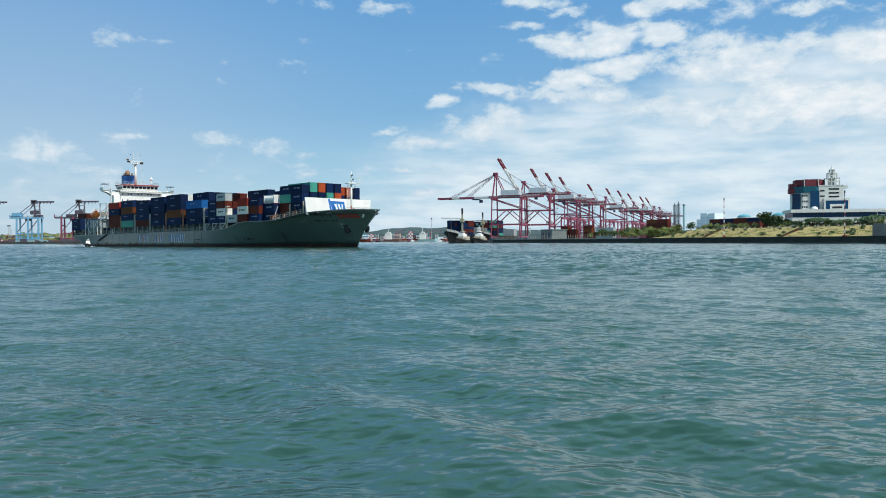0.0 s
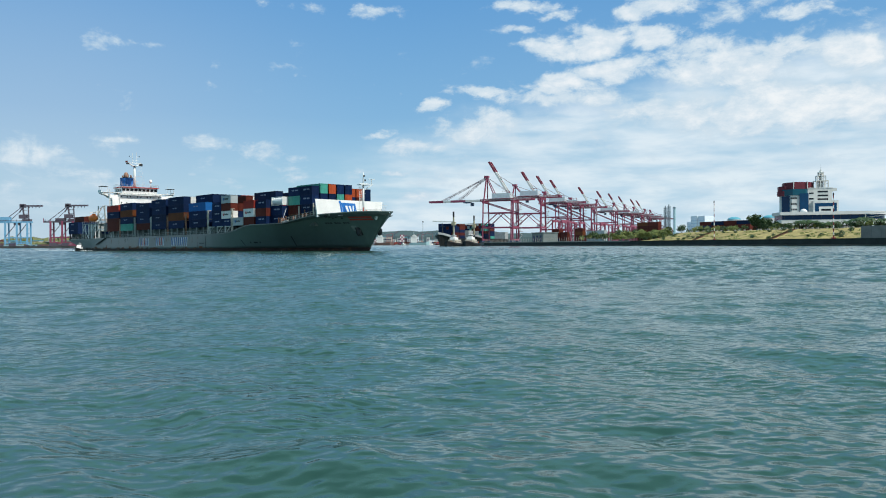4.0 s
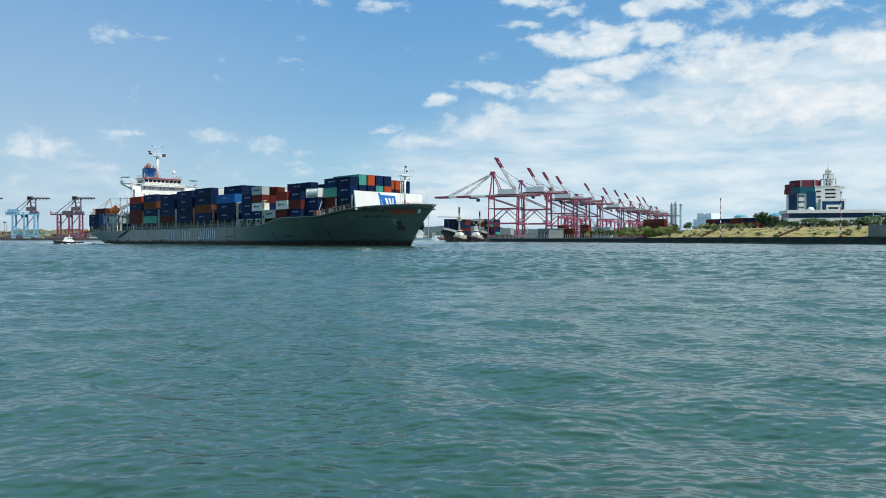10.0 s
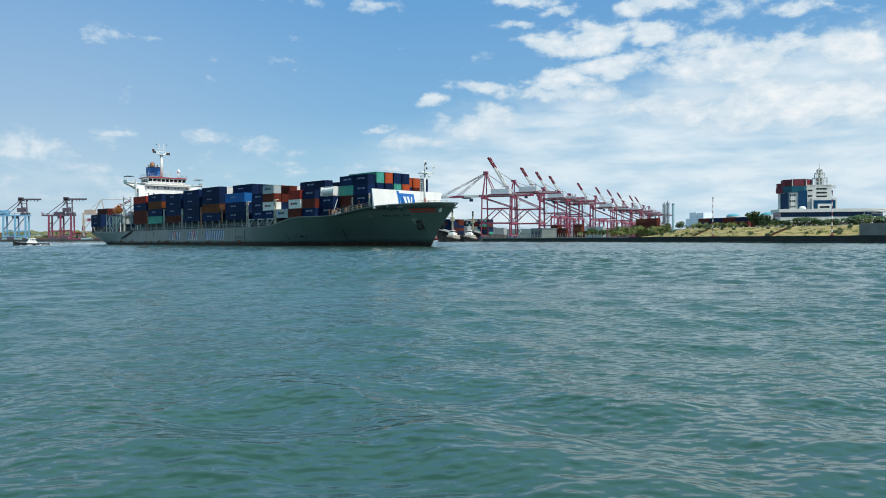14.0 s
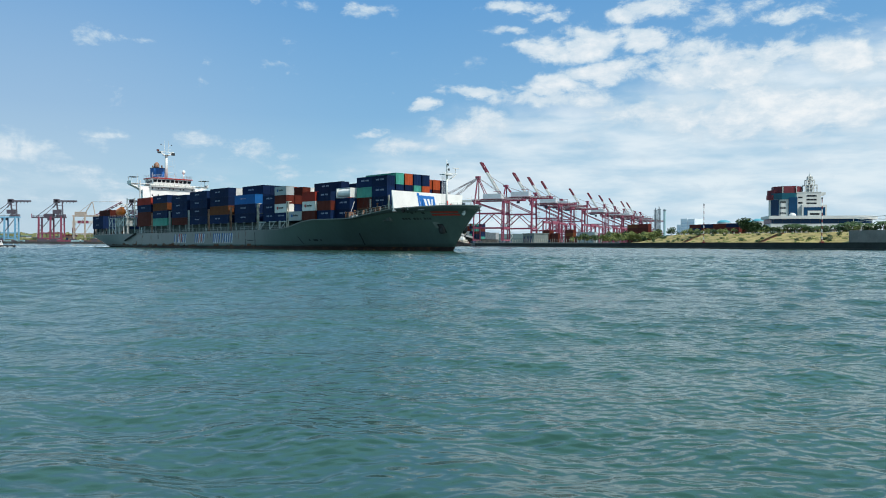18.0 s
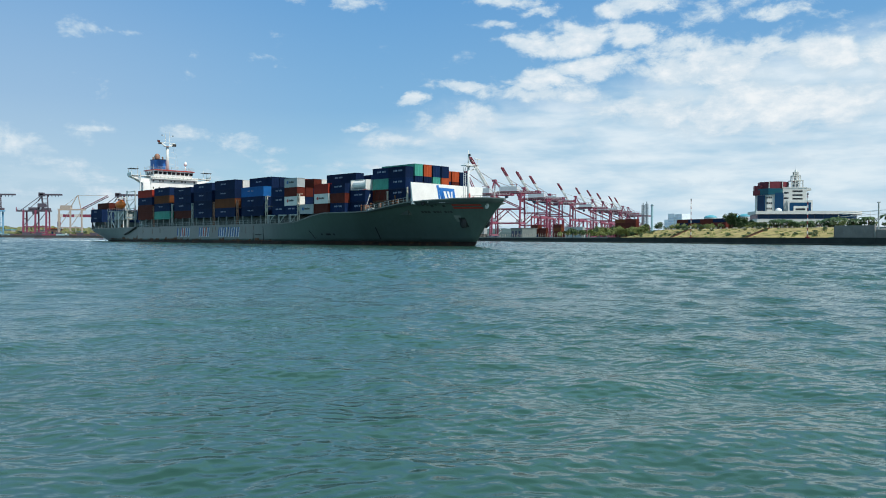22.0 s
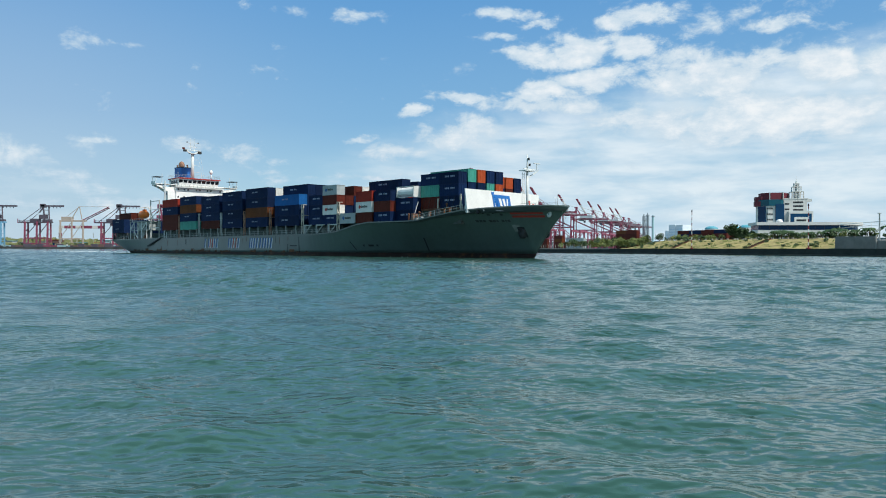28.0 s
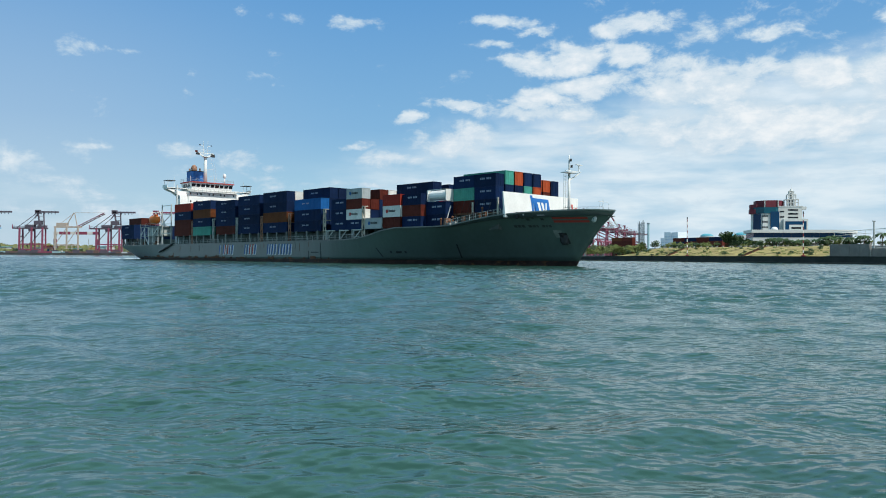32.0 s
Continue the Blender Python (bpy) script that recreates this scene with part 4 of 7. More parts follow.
def bow_gear():
    s = SHIP
    wall = part("breakwater", Geo().hull8([(181.6, -11.4, 9.5), (182.2, -11.4, 9.5), (182.2, 11.4, 9.5), (181.6, 11.4, 9.5), (182.0, -12.1, 14.5), (182.2, -12.1, 14.5), (182.2, 11.8, 14.4), (182.0, 11.8, 14.4)]), WHITE, s, "broad white bow breakwater with a blue emblem")
    fx = lambda z: 182.22

    def on_wall(outline, out=0.05):
        return Geo().hull8([(fx(z), y, z) for y, z in outline] + [(fx(z) + out, y, z) for y, z in outline])
    part("emblem_pole", on_wall([(-4.0, 13.8), (-3.45, 13.8), (-2.75, 10.6), (-3.3, 10.6)]), LOGOBLUE, wall, "blue painted flagpole shape")
    part("emblem_knob", on_wall([(-4.2, 14.2), (-3.5, 14.2), (-3.4, 13.6), (-4.1, 13.6)], 0.07), LOGOBLUE, wall)
    part("emblem_flag", on_wall([(-3.4, 13.7), (1.6, 13.6), (2.4, 10.6), (-2.5, 10.6)]), LOGOBLUE, wall, "plain blue flag shape")
    for lo, hi in ((-1.75, -0.95), (-0.55, 0.15)):
        part("emblem_panel", on_wall([(lo - 0.25, 12.9), (hi - 0.25, 12.9), (hi + 0.55, 10.7), (lo + 0.75, 10.7)], 0.09), WHITE, wall, "white slanting patch on the flag shape")
    part("emblem_panel", on_wall([(0.65, 12.9), (1.05, 12.9), (1.15, 10.7), (0.75, 10.7)], 0.09), WHITE, wall, "white narrow patch on the flag shape")
    for y in (-9.5, -6, 0.5, 4, 7.5):
        part("stay", Geo().beam((181.2, y, 9.6), (182.1, y, 13.6), 0.2), WHITE, wall)
    mast = part("foremast", Geo().tube((189.7, -1.2, 9.2), (189.7, -1.2, 18.4), 0.30, 0.26, 12).tube((189.7, -1.2, 18.4), (189.7, -1.2, 21.9), 0.20, 0.10, 8), MASTGREY, s, "pale grey foremast with ladder and lamps", smooth=True)
    part("platform", Geo().box(188.9, 190.7, -2.9, 0.3, 18.3, 18.45), MASTGREY, mast)
    part("yard", Geo().beam((190.2, -3.0, 18.7), (190.2, 2.0, 18.7), 0.14), MASTGREY, mast)
    part("bracket", Geo().beam((189.8, -0.9, 17.0), (190.1, 1.6, 18.5), 0.2), MASTGREY, mast)
    part("radar_scanner", Geo().box(190.0, 190.3, 0.4, 2.4, 20.0, 20.16).tube((190.1, 1.4, 18.7), (190.1, 1.4, 20.0), 0.10), MASTGREY, mast)
    part("lamp", Geo().tube((190.0, -1.1, 20.6), (190.0, -1.1, 21.1), 0.22), DARKSTEEL, mast)
    part("lamp", Geo().tube((190.0, -0.8, 19.4), (190.0, -0.8, 19.9), 0.22), DARKSTEEL, mast)
    g = Geo().beam((189.4, -2.45, 9.4), (189.4, -2.45, 18.0), 0.09).beam((189.4, -1.8, 9.4), (189.4, -1.8, 18.0), 0.09)
    for i in range(17):
        g.beam((189.4, -2.45, 9.9 + i * 0.48), (189.4, -1.8, 9.9 + i * 0.48), 0.07)
    for z in (11.5, 14.0, 16.5):
        g.beam((189.4, -1.8, z), (189.7, -1.2, z), 0.07)
    part("ladder", g, MASTGREY, mast)
    for x, y, h in ((196.8, 0, 2.6), (194.6, 2.2, 2.0), (198.4, -0.4, 1.6)):
        part("jackstaff", Geo().tube((x, y, 9.4), (x, y, 10.4 + h), 0.08, 0.05, 6), MASTGREY, s)
    part("yard", Geo().beam((196.8, -1.4, 12.4), (196.8, 1.6, 12.4), 0.08), MASTGREY, s)
    rail(s, [(192, -5.8, 10.7), (195.5, -3.3, 10.75), (198, -1.6, 10.75)], 0.55, 1.4)
    for x in (183.6, 184.6, 186.4):
        part("mooring_bitt", Geo().tube((x, -half(x, 9.9) + 0.8, 9.2), (x, -half(x, 9.9) + 0.8, 10.5), 0.28), DARKSTEEL, s)
    # markings on the plating
    for z0, z1, mat, lab in ((9.05, 9.42, LETTERRED, "red stripe on the bow"), (8.42, 8.82, LETTERRED, "red stripe on the bow")):
        part("bow_stripe", plate(Geo(), 189.8, 195.5, z0, z1, 0.045, n=10), mat, s, lab)
    part("bow_emblem", Geo().ball(skin(196.3, 9.1, -0.02), 0.62, 0.30, 0.72, 16, 10), MASTGREY, s, "pale round emblem shape", smooth=True)
    part("bow_emblem_core", Geo().ball(skin(196.35, 9.1, 0.06), 0.40, 0.28, 0.46, 14, 8), BOX["g"], s, "teal core of the emblem", smooth=True)
    x = 182.2
    for w in (0.55, 0.55, 0.55, 0, 0.55, 0.55, 0.3, 0, 0.5, 0.3, 0.5):
        if w:
            part("name_bar", plate(Geo(), x, x + w, 7.55, 8.0, n=1), NAMEGREY, s)
        x += (w or 0.3) + 0.18
    for x in (185.2, 187.7):
        part("name_bar", plate(Geo(), x, x + 0.55, 8.85, 9.25, n=1), NAMEGREY, s)
    anchor = part("anchor", Geo().ball(skin(190.2, 5.4, 0.1), 0.95, 0.6, 1.25, 12, 8).beam(skin(189.7, 4.6, 0.4), skin(190.8, 4.7, 0.4), 0.5, 0.9).beam(skin(190.3, 5.0, 0.35), skin(190.3, 6.3, 0.3), 0.4), DARKSTEEL, s, "black anchor stowed in its pocket")
    part("anchor_port", Geo().ball((191.6, 2.9, 5.4), 0.8, 0.9, 1.2, 10, 6), DARKSTEEL, s, "black anchor on the far bow")
    # wide lettering bars on the side: blue and red with pale edges
    for x, w, mat in ((71.6, 3.0, LETTERBLUE), (75.1, 2.2, LETTERRED), (77.9, 2.2, LETTERBLUE), (87.0, 2.1, LETTERBLUE), (89.8, 2.2, LETTERRED), (92.8, 0.7, LETTERBLUE),
                      (99.6, 1.7, LETTERBLUE), (102.1, 0.7, LETTERBLUE), (103.6, 2.3, LETTERBLUE), (106.9, 1.9, LETTERBLUE), (109.7, 2.0, LETTERBLUE)):
        if w < 1:
            strokes = ((0, 0.55),)
        else:
            strokes = ((0, 0.55), (w - 0.55, 0.55))
        for o, sw in strokes:
            part("letter_edge", plate(Geo(), x + o + 0.10, x + o + sw + 0.38, 1.92, 4.74, 0.035, lean=0.5, n=1), MARK, s, "pale edge of the lettering bar")
            part("letter_bar", plate(Geo(), x + o, x + o + sw, 2.05, 4.85, 0.06, lean=0.5, n=1), mat, s)
    # side door, pilot marks and scrapes
    g = plate(Geo(), 120.0, 120.25, 0.9, 3.0, n=1)
    plate(g, 125.2, 125.45, 0.9, 3.0, n=1)
    plate(g, 121.2, 124.4, 2.5, 2.75, n=1)
    part("side_port", g, DARKSTEEL, s, "dark outline of the pilot door")
    part("rust_stain", plate(Geo(), 121.0, 123.2, 1.0, 1.7, 0.03, n=1), RUST, s, "rust stain at the pilot door")
    for x, z, w in ((149.3, 2.8, 0.5), (151.0, 2.8, 1.6), (153.4, 2.8, 0.5)):
        part("draught_bar", plate(Geo(), x, x + w, z - 0.35, z + 0.1, n=1), DARKSTEEL, s)
    part("scrape", plate(Geo(), 146.6, 146.9, 1.6, 3.6, 0.035, lean=-1.2, n=1), DARKSTEEL, s)
    part("scrape", plate(Geo(), 167.0, 167.3, 1.5, 4.4, 0.035, lean=0.9, n=1), DARKSTEEL, s)
    rng = random.Random(17)
    for i in range(44):
        x = rng.uniform(8, 134)
        g = Geo()
        h = 0.15
        for k in range(rng.randint(3, 12)):
            h = max(0.06, h + rng.uniform(-0.28, 0.30))
            w = rng.uniform(0.15, 0.4)
            plate(g, x, x + w, 0.85, 0.95 + h, 0.03, lean=rng.uniform(-0.12, 0.12), n=1)
            x += w
        part("rust_stain", g, RUST, s, "ragged rust stain above the waterline")
    for i in range(16):
        x = rng.uniform(36, 138)
        z1 = lerp(x, SHEER) - rng.uniform(0.2, 0.8)
        part("rust_streak", plate(Geo(), x, x + rng.uniform(0.08, 0.22), z1 - rng.uniform(0.6, 2.0), z1, 0.03, n=1), RUST if i % 3 else DARKSTEEL, s, "thin rust streak down the plating")
    part("anchor_recess", plate(Geo(), 188.7, 190.3, 5.6, 7.0, 0.02, n=3), HULLPALE, s, "pale patch round the anchor")
    part("anchor_pocket", plate(Geo(), 189.5, 191.0, 4.4, 6.5, 0.03, n=3), DARKSTEEL, s, "dark anchor pocket in the plating")
    part("rim_strip", plate(Geo(), 187.5, 188.8, lerp(188, SHEER) - 0.75, lerp(188, SHEER) - 0.6, 0.05, n=3), MARK, s, "pale rope line below the bow rim")
    part("windlass", Geo().tube((191.8, -3.0, 10.2), (191.8, -1.6, 10.9), 0.45, 0.45, 10).beam((192.2, -3.2, 10.3), (191.4, -2.6, 11.9), 0.3), REDTRIM, s, "dark red windlass on the bow deck")
    part("fairlead", Geo().tube((184.0, -half(184.0, 9.9) - 0.1, 9.75), (184.0, -half(184.0, 9.9) + 0.4, 9.75), 0.42, 0.42, 12), DARKSTEEL, s, "dark mooring fairlead")
    part("deck_lamp", Geo().ball((185.2, -half(185.2, 9.9) - 0.05, 10.0), 0.2, 0.2, 0.2, 8, 5), WHITE, s, "small white deck lamp")


superstructure()
stern_gear()
deck_gear()
bow_gear()


# ---- right-hand shore ----
U, N, A0 = Vector((0.374, -0.927)), Vector((0.927, 0.374)), Vector((15.0, 590.0))


def shore(s, d, z=0.0):
    p = A0 + U * s + N * d
    return Vector((p.x, p.y, z))


CONCRETE = paint("seawall_concrete", (0.034, 0.036, 0.034), 0.85, vary=0.25, scale=0.25, bump=0.3, rust=0.2, rust_rgb=(0.05, 0.055, 0.045))
CAPSTONE = paint("pale_concrete", (0.32, 0.30, 0.27), 0.85, vary=0.15, scale=0.3, bump=0.2)
TARMAC = paint("quay_surface", (0.22, 0.22, 0.21), 0.9, vary=0.15, scale=0.08)
GRASS = paint("dry_grass", (0.30, 0.24, 0.095), 0.9, vary=0.38, scale=0.16, bump=0.5, rust=0.25, rust_rgb=(0.20, 0.20, 0.06))
PATH = paint("brown_steps", (0.19, 0.10, 0.06), 0.85, vary=0.2)
SHEET = paint("grey_barrier", (0.25, 0.212, 0.190), 0.7, vary=0.1, scale=0.3)
BLDGWHITE = paint("building_white_tile", (0.58, 0.59, 0.565), 0.6, vary=0.06, scale=0.4)
BLDGRED = paint("building_red_tile", (0.14, 0.024, 0.036), 0.6, vary=0.12, scale=0.4)
BLDGGREY = paint("building_grey_tile", (0.46, 0.47, 0.47), 0.6, vary=0.08)
BLUEGLASS = glass_material("blue_curtain_wall", (0.004, 0.050, 0.125), 1.3)
NAVYGLASS = glass_material("navy_glass", (0.005, 0.036, 0.095), 1.25)
TEALGLASS = glass_material("teal_glass", (0.010, 0.10, 0.145), 1.3)
TEAL = paint("teal_roof", (0.10, 0.36, 0.45), 0.5, vary=0.1, scale=0.1)
FARBLUE = paint("far_blue_window", (0.55, 0.67, 0.78), 0.5, vary=0.08)
FARWHITE = paint("far_pale_block", (0.72, 0.80, 0.86), 0.7, vary=0.06)
BARK = paint("bark", (0.12, 0.085, 0.06), 0.9, vary=0.3, bump=0.4)
LEAF_DARK = leaf_material("leaves_dark", (0.018, 0.045, 0.012), (0.05, 0.10, 0.025))
LEAF_OLIVE = leaf_material("leaves_olive", (0.085, 0.12, 0.026), (0.24, 0.265, 0.065))
CHIMNEY = paint("chimney_steel", (0.20, 0.25, 0.28), 0.6, vary=0.15)
FARTEAL = paint("pale_teal_steel", (0.30, 0.46, 0.50), 0.6, vary=0.1)
POLEWHITE = paint("pole_white", (0.75, 0.74, 0.70), 0.6, vary=0.08)
POLERED = paint("pole_red", (0.20, 0.028, 0.03), 0.6, vary=0.15)


def land_height(s, d):
    if s < 200:
        return 2.6 + 0.4 * min(max(d - 5, 0) / 40, 1)
    up = min(max((s - 200) / 12, 0), 1) * min(max((d - 1.5) / 22, 0), 1)
    return 2.6 + 4.4 * up


def land():
    ss = list(range(-1900, -140, 40)) + list(range(-140, 200, 10)) + list(range(200, 480, 4)) + list(range(480, 1000, 40))
    ds = [0, 0.8, 1.5, 4, 8, 12, 16, 20, 23.5, 30, 40, 60, 90, 140, 250, 450, 900, 1800, 2800]
    g = Geo()
    rings = []
    for s in ss:
        lo = 0 if s >= 0 else (-s * 0.38 if s > -140 else 53 + (-140 - s) * 1.006)
        rings.append([shore(s, lo + d, land_height(s, d)) for d in ds] )
    g.rings(rings, closed=False)
    edge = [[r[0], (r[0].x, r[0].y, -2.5)] for r in rings]
    g.rings(edge, closed=False)
    ob = tagged(new("ground_harbour", g.mesh("ground_harbour", TARMAC)), "flat paved harbour land behind the sea wall", "ground", kind="structure")
    # sea wall in cast sections
    wall = tagged(new("seawall"), "low dark weathered concrete sea wall", "sea wall", kind="structure")
    sec = Geo().box(0.03, 9.97, -0.9, 0.7, -2.0, 2.35).mesh("wall_section", CONCRETE)
    cap = Geo().box(0.03, 9.97, -1.0, 0.9, 2.35, 2.75).mesh("wall_cap", CONCRETE)
    # paler cap colour stands in for sunlight on the quay top, first sections only
    pale = Geo().box(0.03, 9.97, -1.0, 3.4, 2.35, 2.78).mesh("wall_cap", CAPSTONE)
    ang = math.degrees(math.atan2(U.y, U.x))
    for i in range(100):
        for me, nm in ((sec, "wall_section"), (cap if i > 19 else pale, "wall_cap")):
            o = new(nm, me)
            o.parent = wall
            p = shore(i * 10 - 2, 0)
            o.matrix_basis = pose(p.x, p.y, (0.03 * math.sin(i * 1.7)), 0, 0, ang)
    ledge = Geo()
    ledge.hull8([shore(-2, -2.6, -2), shore(998, -2.6, -2), shore(998, -0.9, -2), shore(-2, -0.9, -2), shore(-2, -2.4, 0.45), shore(998, -2.4, 0.45), shore(998, -0.9, 0.55), shore(-2, -0.9, 0.55)])
    part("footing", ledge, CONCRETE, wall, "dark wet footing of the wall")
    # grass bank
    g = Geo()
    rng = random.Random(3)
    rings = []
    for i in range(0, 69):
        s = 203 + i * 2
        k = min(1, i / 8)
        rings.append([shore(s, 1.2 + d * (0.25 + 0.75 * k), land_height(s, 1.2 + d * (0.25 + 0.75 * k)) + 0.06 + rng.uniform(0, 0.12)) for d in (0, 3, 6, 9, 12, 15, 18, 21, 23.5, 27)])
    g.rings(rings, closed=False)
    tagged(new("grass_bank", g.mesh("grass_bank", GRASS)), "sloping bank of dry yellow-green grass", "grass", kind="stuff")
    # dark tufts in rows
    tuft = Geo()
    bush = Geo()
    for k in range(330):
        s, d = rng.uniform(206, 338), rng.choice((3, 6.5, 10, 13.5, 17, 20.5)) + rng.uniform(-1.4, 1.4)
        if rng.random() < 0.35:
            continue
        if k % 6 == 0:
            c = shore(s, d, land_height(s, d) + 0.3)
            for j in range(60):
                a = rng.uniform(0, 6.28)
                q = c + Vector((math.cos(a), math.sin(a), 0)) * rng.uniform(0, 1.0) + Vector((0, 0, rng.uniform(-0.2, 0.75)))
                bush.ball(q, rng.uniform(0.1, 0.26), rng.uniform(0.1, 0.26), rng.uniform(0.08, 0.22), 5, 2)
            continue
        w = rng.uniform(0.4, 2.0)
        z = land_height(s, d)
        c = shore(s, d, z + 0.1)
        for j in range(5):
            q = c + Vector((U.x, U.y, 0)) * rng.uniform(-w, w)
            tuft.ball(q, rng.uniform(0.2, 0.5), rng.uniform(0.2, 0.5), rng.uniform(0.15, 0.42), 6, 3)
    tagged(new("dark_bushes", bush.mesh("dark_bushes", LEAF_DARK)), "scattered round dark green bushes on the bank", "bushes", kind="stuff")
    tagged(new("ground_shrubs", tuft.mesh("ground_shrubs", LEAF_OLIVE)), "rows of low dry shrubs planted on the bank", "shrubs", kind="stuff")
    # brown stair paths across the bank
    for s0, s1 in ((234.6, 247.1), (287.0, 295.9)):
        g = Geo()
        n = 16
        st = tagged(new("stair_path"), "brown stairway climbing the grass bank", "stairs")
        for i in range(n):
            s, d = s0 + (s1 - s0) * i / n * -1 + (s1 - s0), 2 + 21 * i / n
            z = land_height(s, d)
            part("step", Geo().hull8([shore(s - 1.2, d, z), shore(s + 1.2, d, z), shore(s + 1.2, d + 1.4, z), shore(s - 1.2, d + 1.4, z), shore(s - 1.2, d, z + 0.5), shore(s + 1.2, d, z + 0.5), shore(s + 1.2, d + 1.4, z + 0.5), shore(s - 1.2, d + 1.4, z + 0.5)]), PATH, st)
    # stone blocks along the top path
    me = Geo().box(-0.4, 0.4, -0.3, 0.3, 0, 0.9).mesh("bollard", CAPSTONE)
    for i in range(34):
        s = 212 + i * 3.7 + rng.uniform(-0.8, 0.8)
        o = tagged(new("stone_bollard", me), "pale squat stone bollard on the top path", "bollard", "bollards along the path")
        p = shore(s, 27 + rng.uniform(-1, 1), 6.9)
        o.matrix_basis = pose(p.x, p.y, p.z, 0, 0, ang)
    # grey barrier wall
    bar = tagged(new("barrier_wall"), "plain grey sheet-metal barrier on the sea wall", "barrier")
    for i in range(24):
        s = 340 + i * 4.0
        top = 7.15 if s < 356 else 5.6
        part("panel", Geo().hull8([shore(s + 0.04, 1.4, 2.6), shore(s + 3.96, 1.4, 2.6), shore(s + 3.96, 1.7, 2.6), shore(s + 0.04, 1.7, 2.6), shore(s + 0.04, 1.4, top), shore(s + 3.96, 1.4, top), shore(s + 3.96, 1.7, top), shore(s + 0.04, 1.7, top)]), SHEET, bar)
    part("end_return", Geo().hull8([shore(339.7, 1.4, 2.6), shore(340, 1.4, 2.6), shore(340, 9, 2.6), shore(339.7, 9, 2.6), shore(339.7, 1.4, 7.1), shore(340, 1.4, 7.1), shore(340, 9, 7.1), shore(339.7, 9, 7.1)]), SHEET, bar)
    part("post", Geo().beam(shore(356.6, 1.2, 2.6), shore(356.6, 1.2, 7.6), 0.4), CAPSTONE, bar)


land()


def striped_pole(s, top, label):
    p = shore(s, 0.4, 2.75)
    t = thing("beacon_pole", label, "beacon", "striped beacon poles", m=pose(p.x, p.y, p.z))
    h = top - 2.75
    n = 13
    for i in range(n):
        z0, z1 = h * i / n, h * (i + 1) / n
        part("band", Geo().tube((0, 0, z0), (0, 0, z1), 0.21 - 0.004 * i, 0.206 - 0.004 * i, 10), POLERED if i % 2 == 0 else POLEWHITE, t)
    part("lamp", Geo().tube((0, 0, h), (0, 0, h + 0.9), 0.3, 0.2, 8), DARKSTEEL, t)
    part("foot", Geo().box(-0.6, 0.6, -0.6, 0.6, -0.05, 0.4), POLERED, t)


striped_pole(263, 19.9, "slim red and white striped beacon pole on the wall")
striped_pole(328.7, 19.1, "slim red and white striped beacon pole beside the barrier")


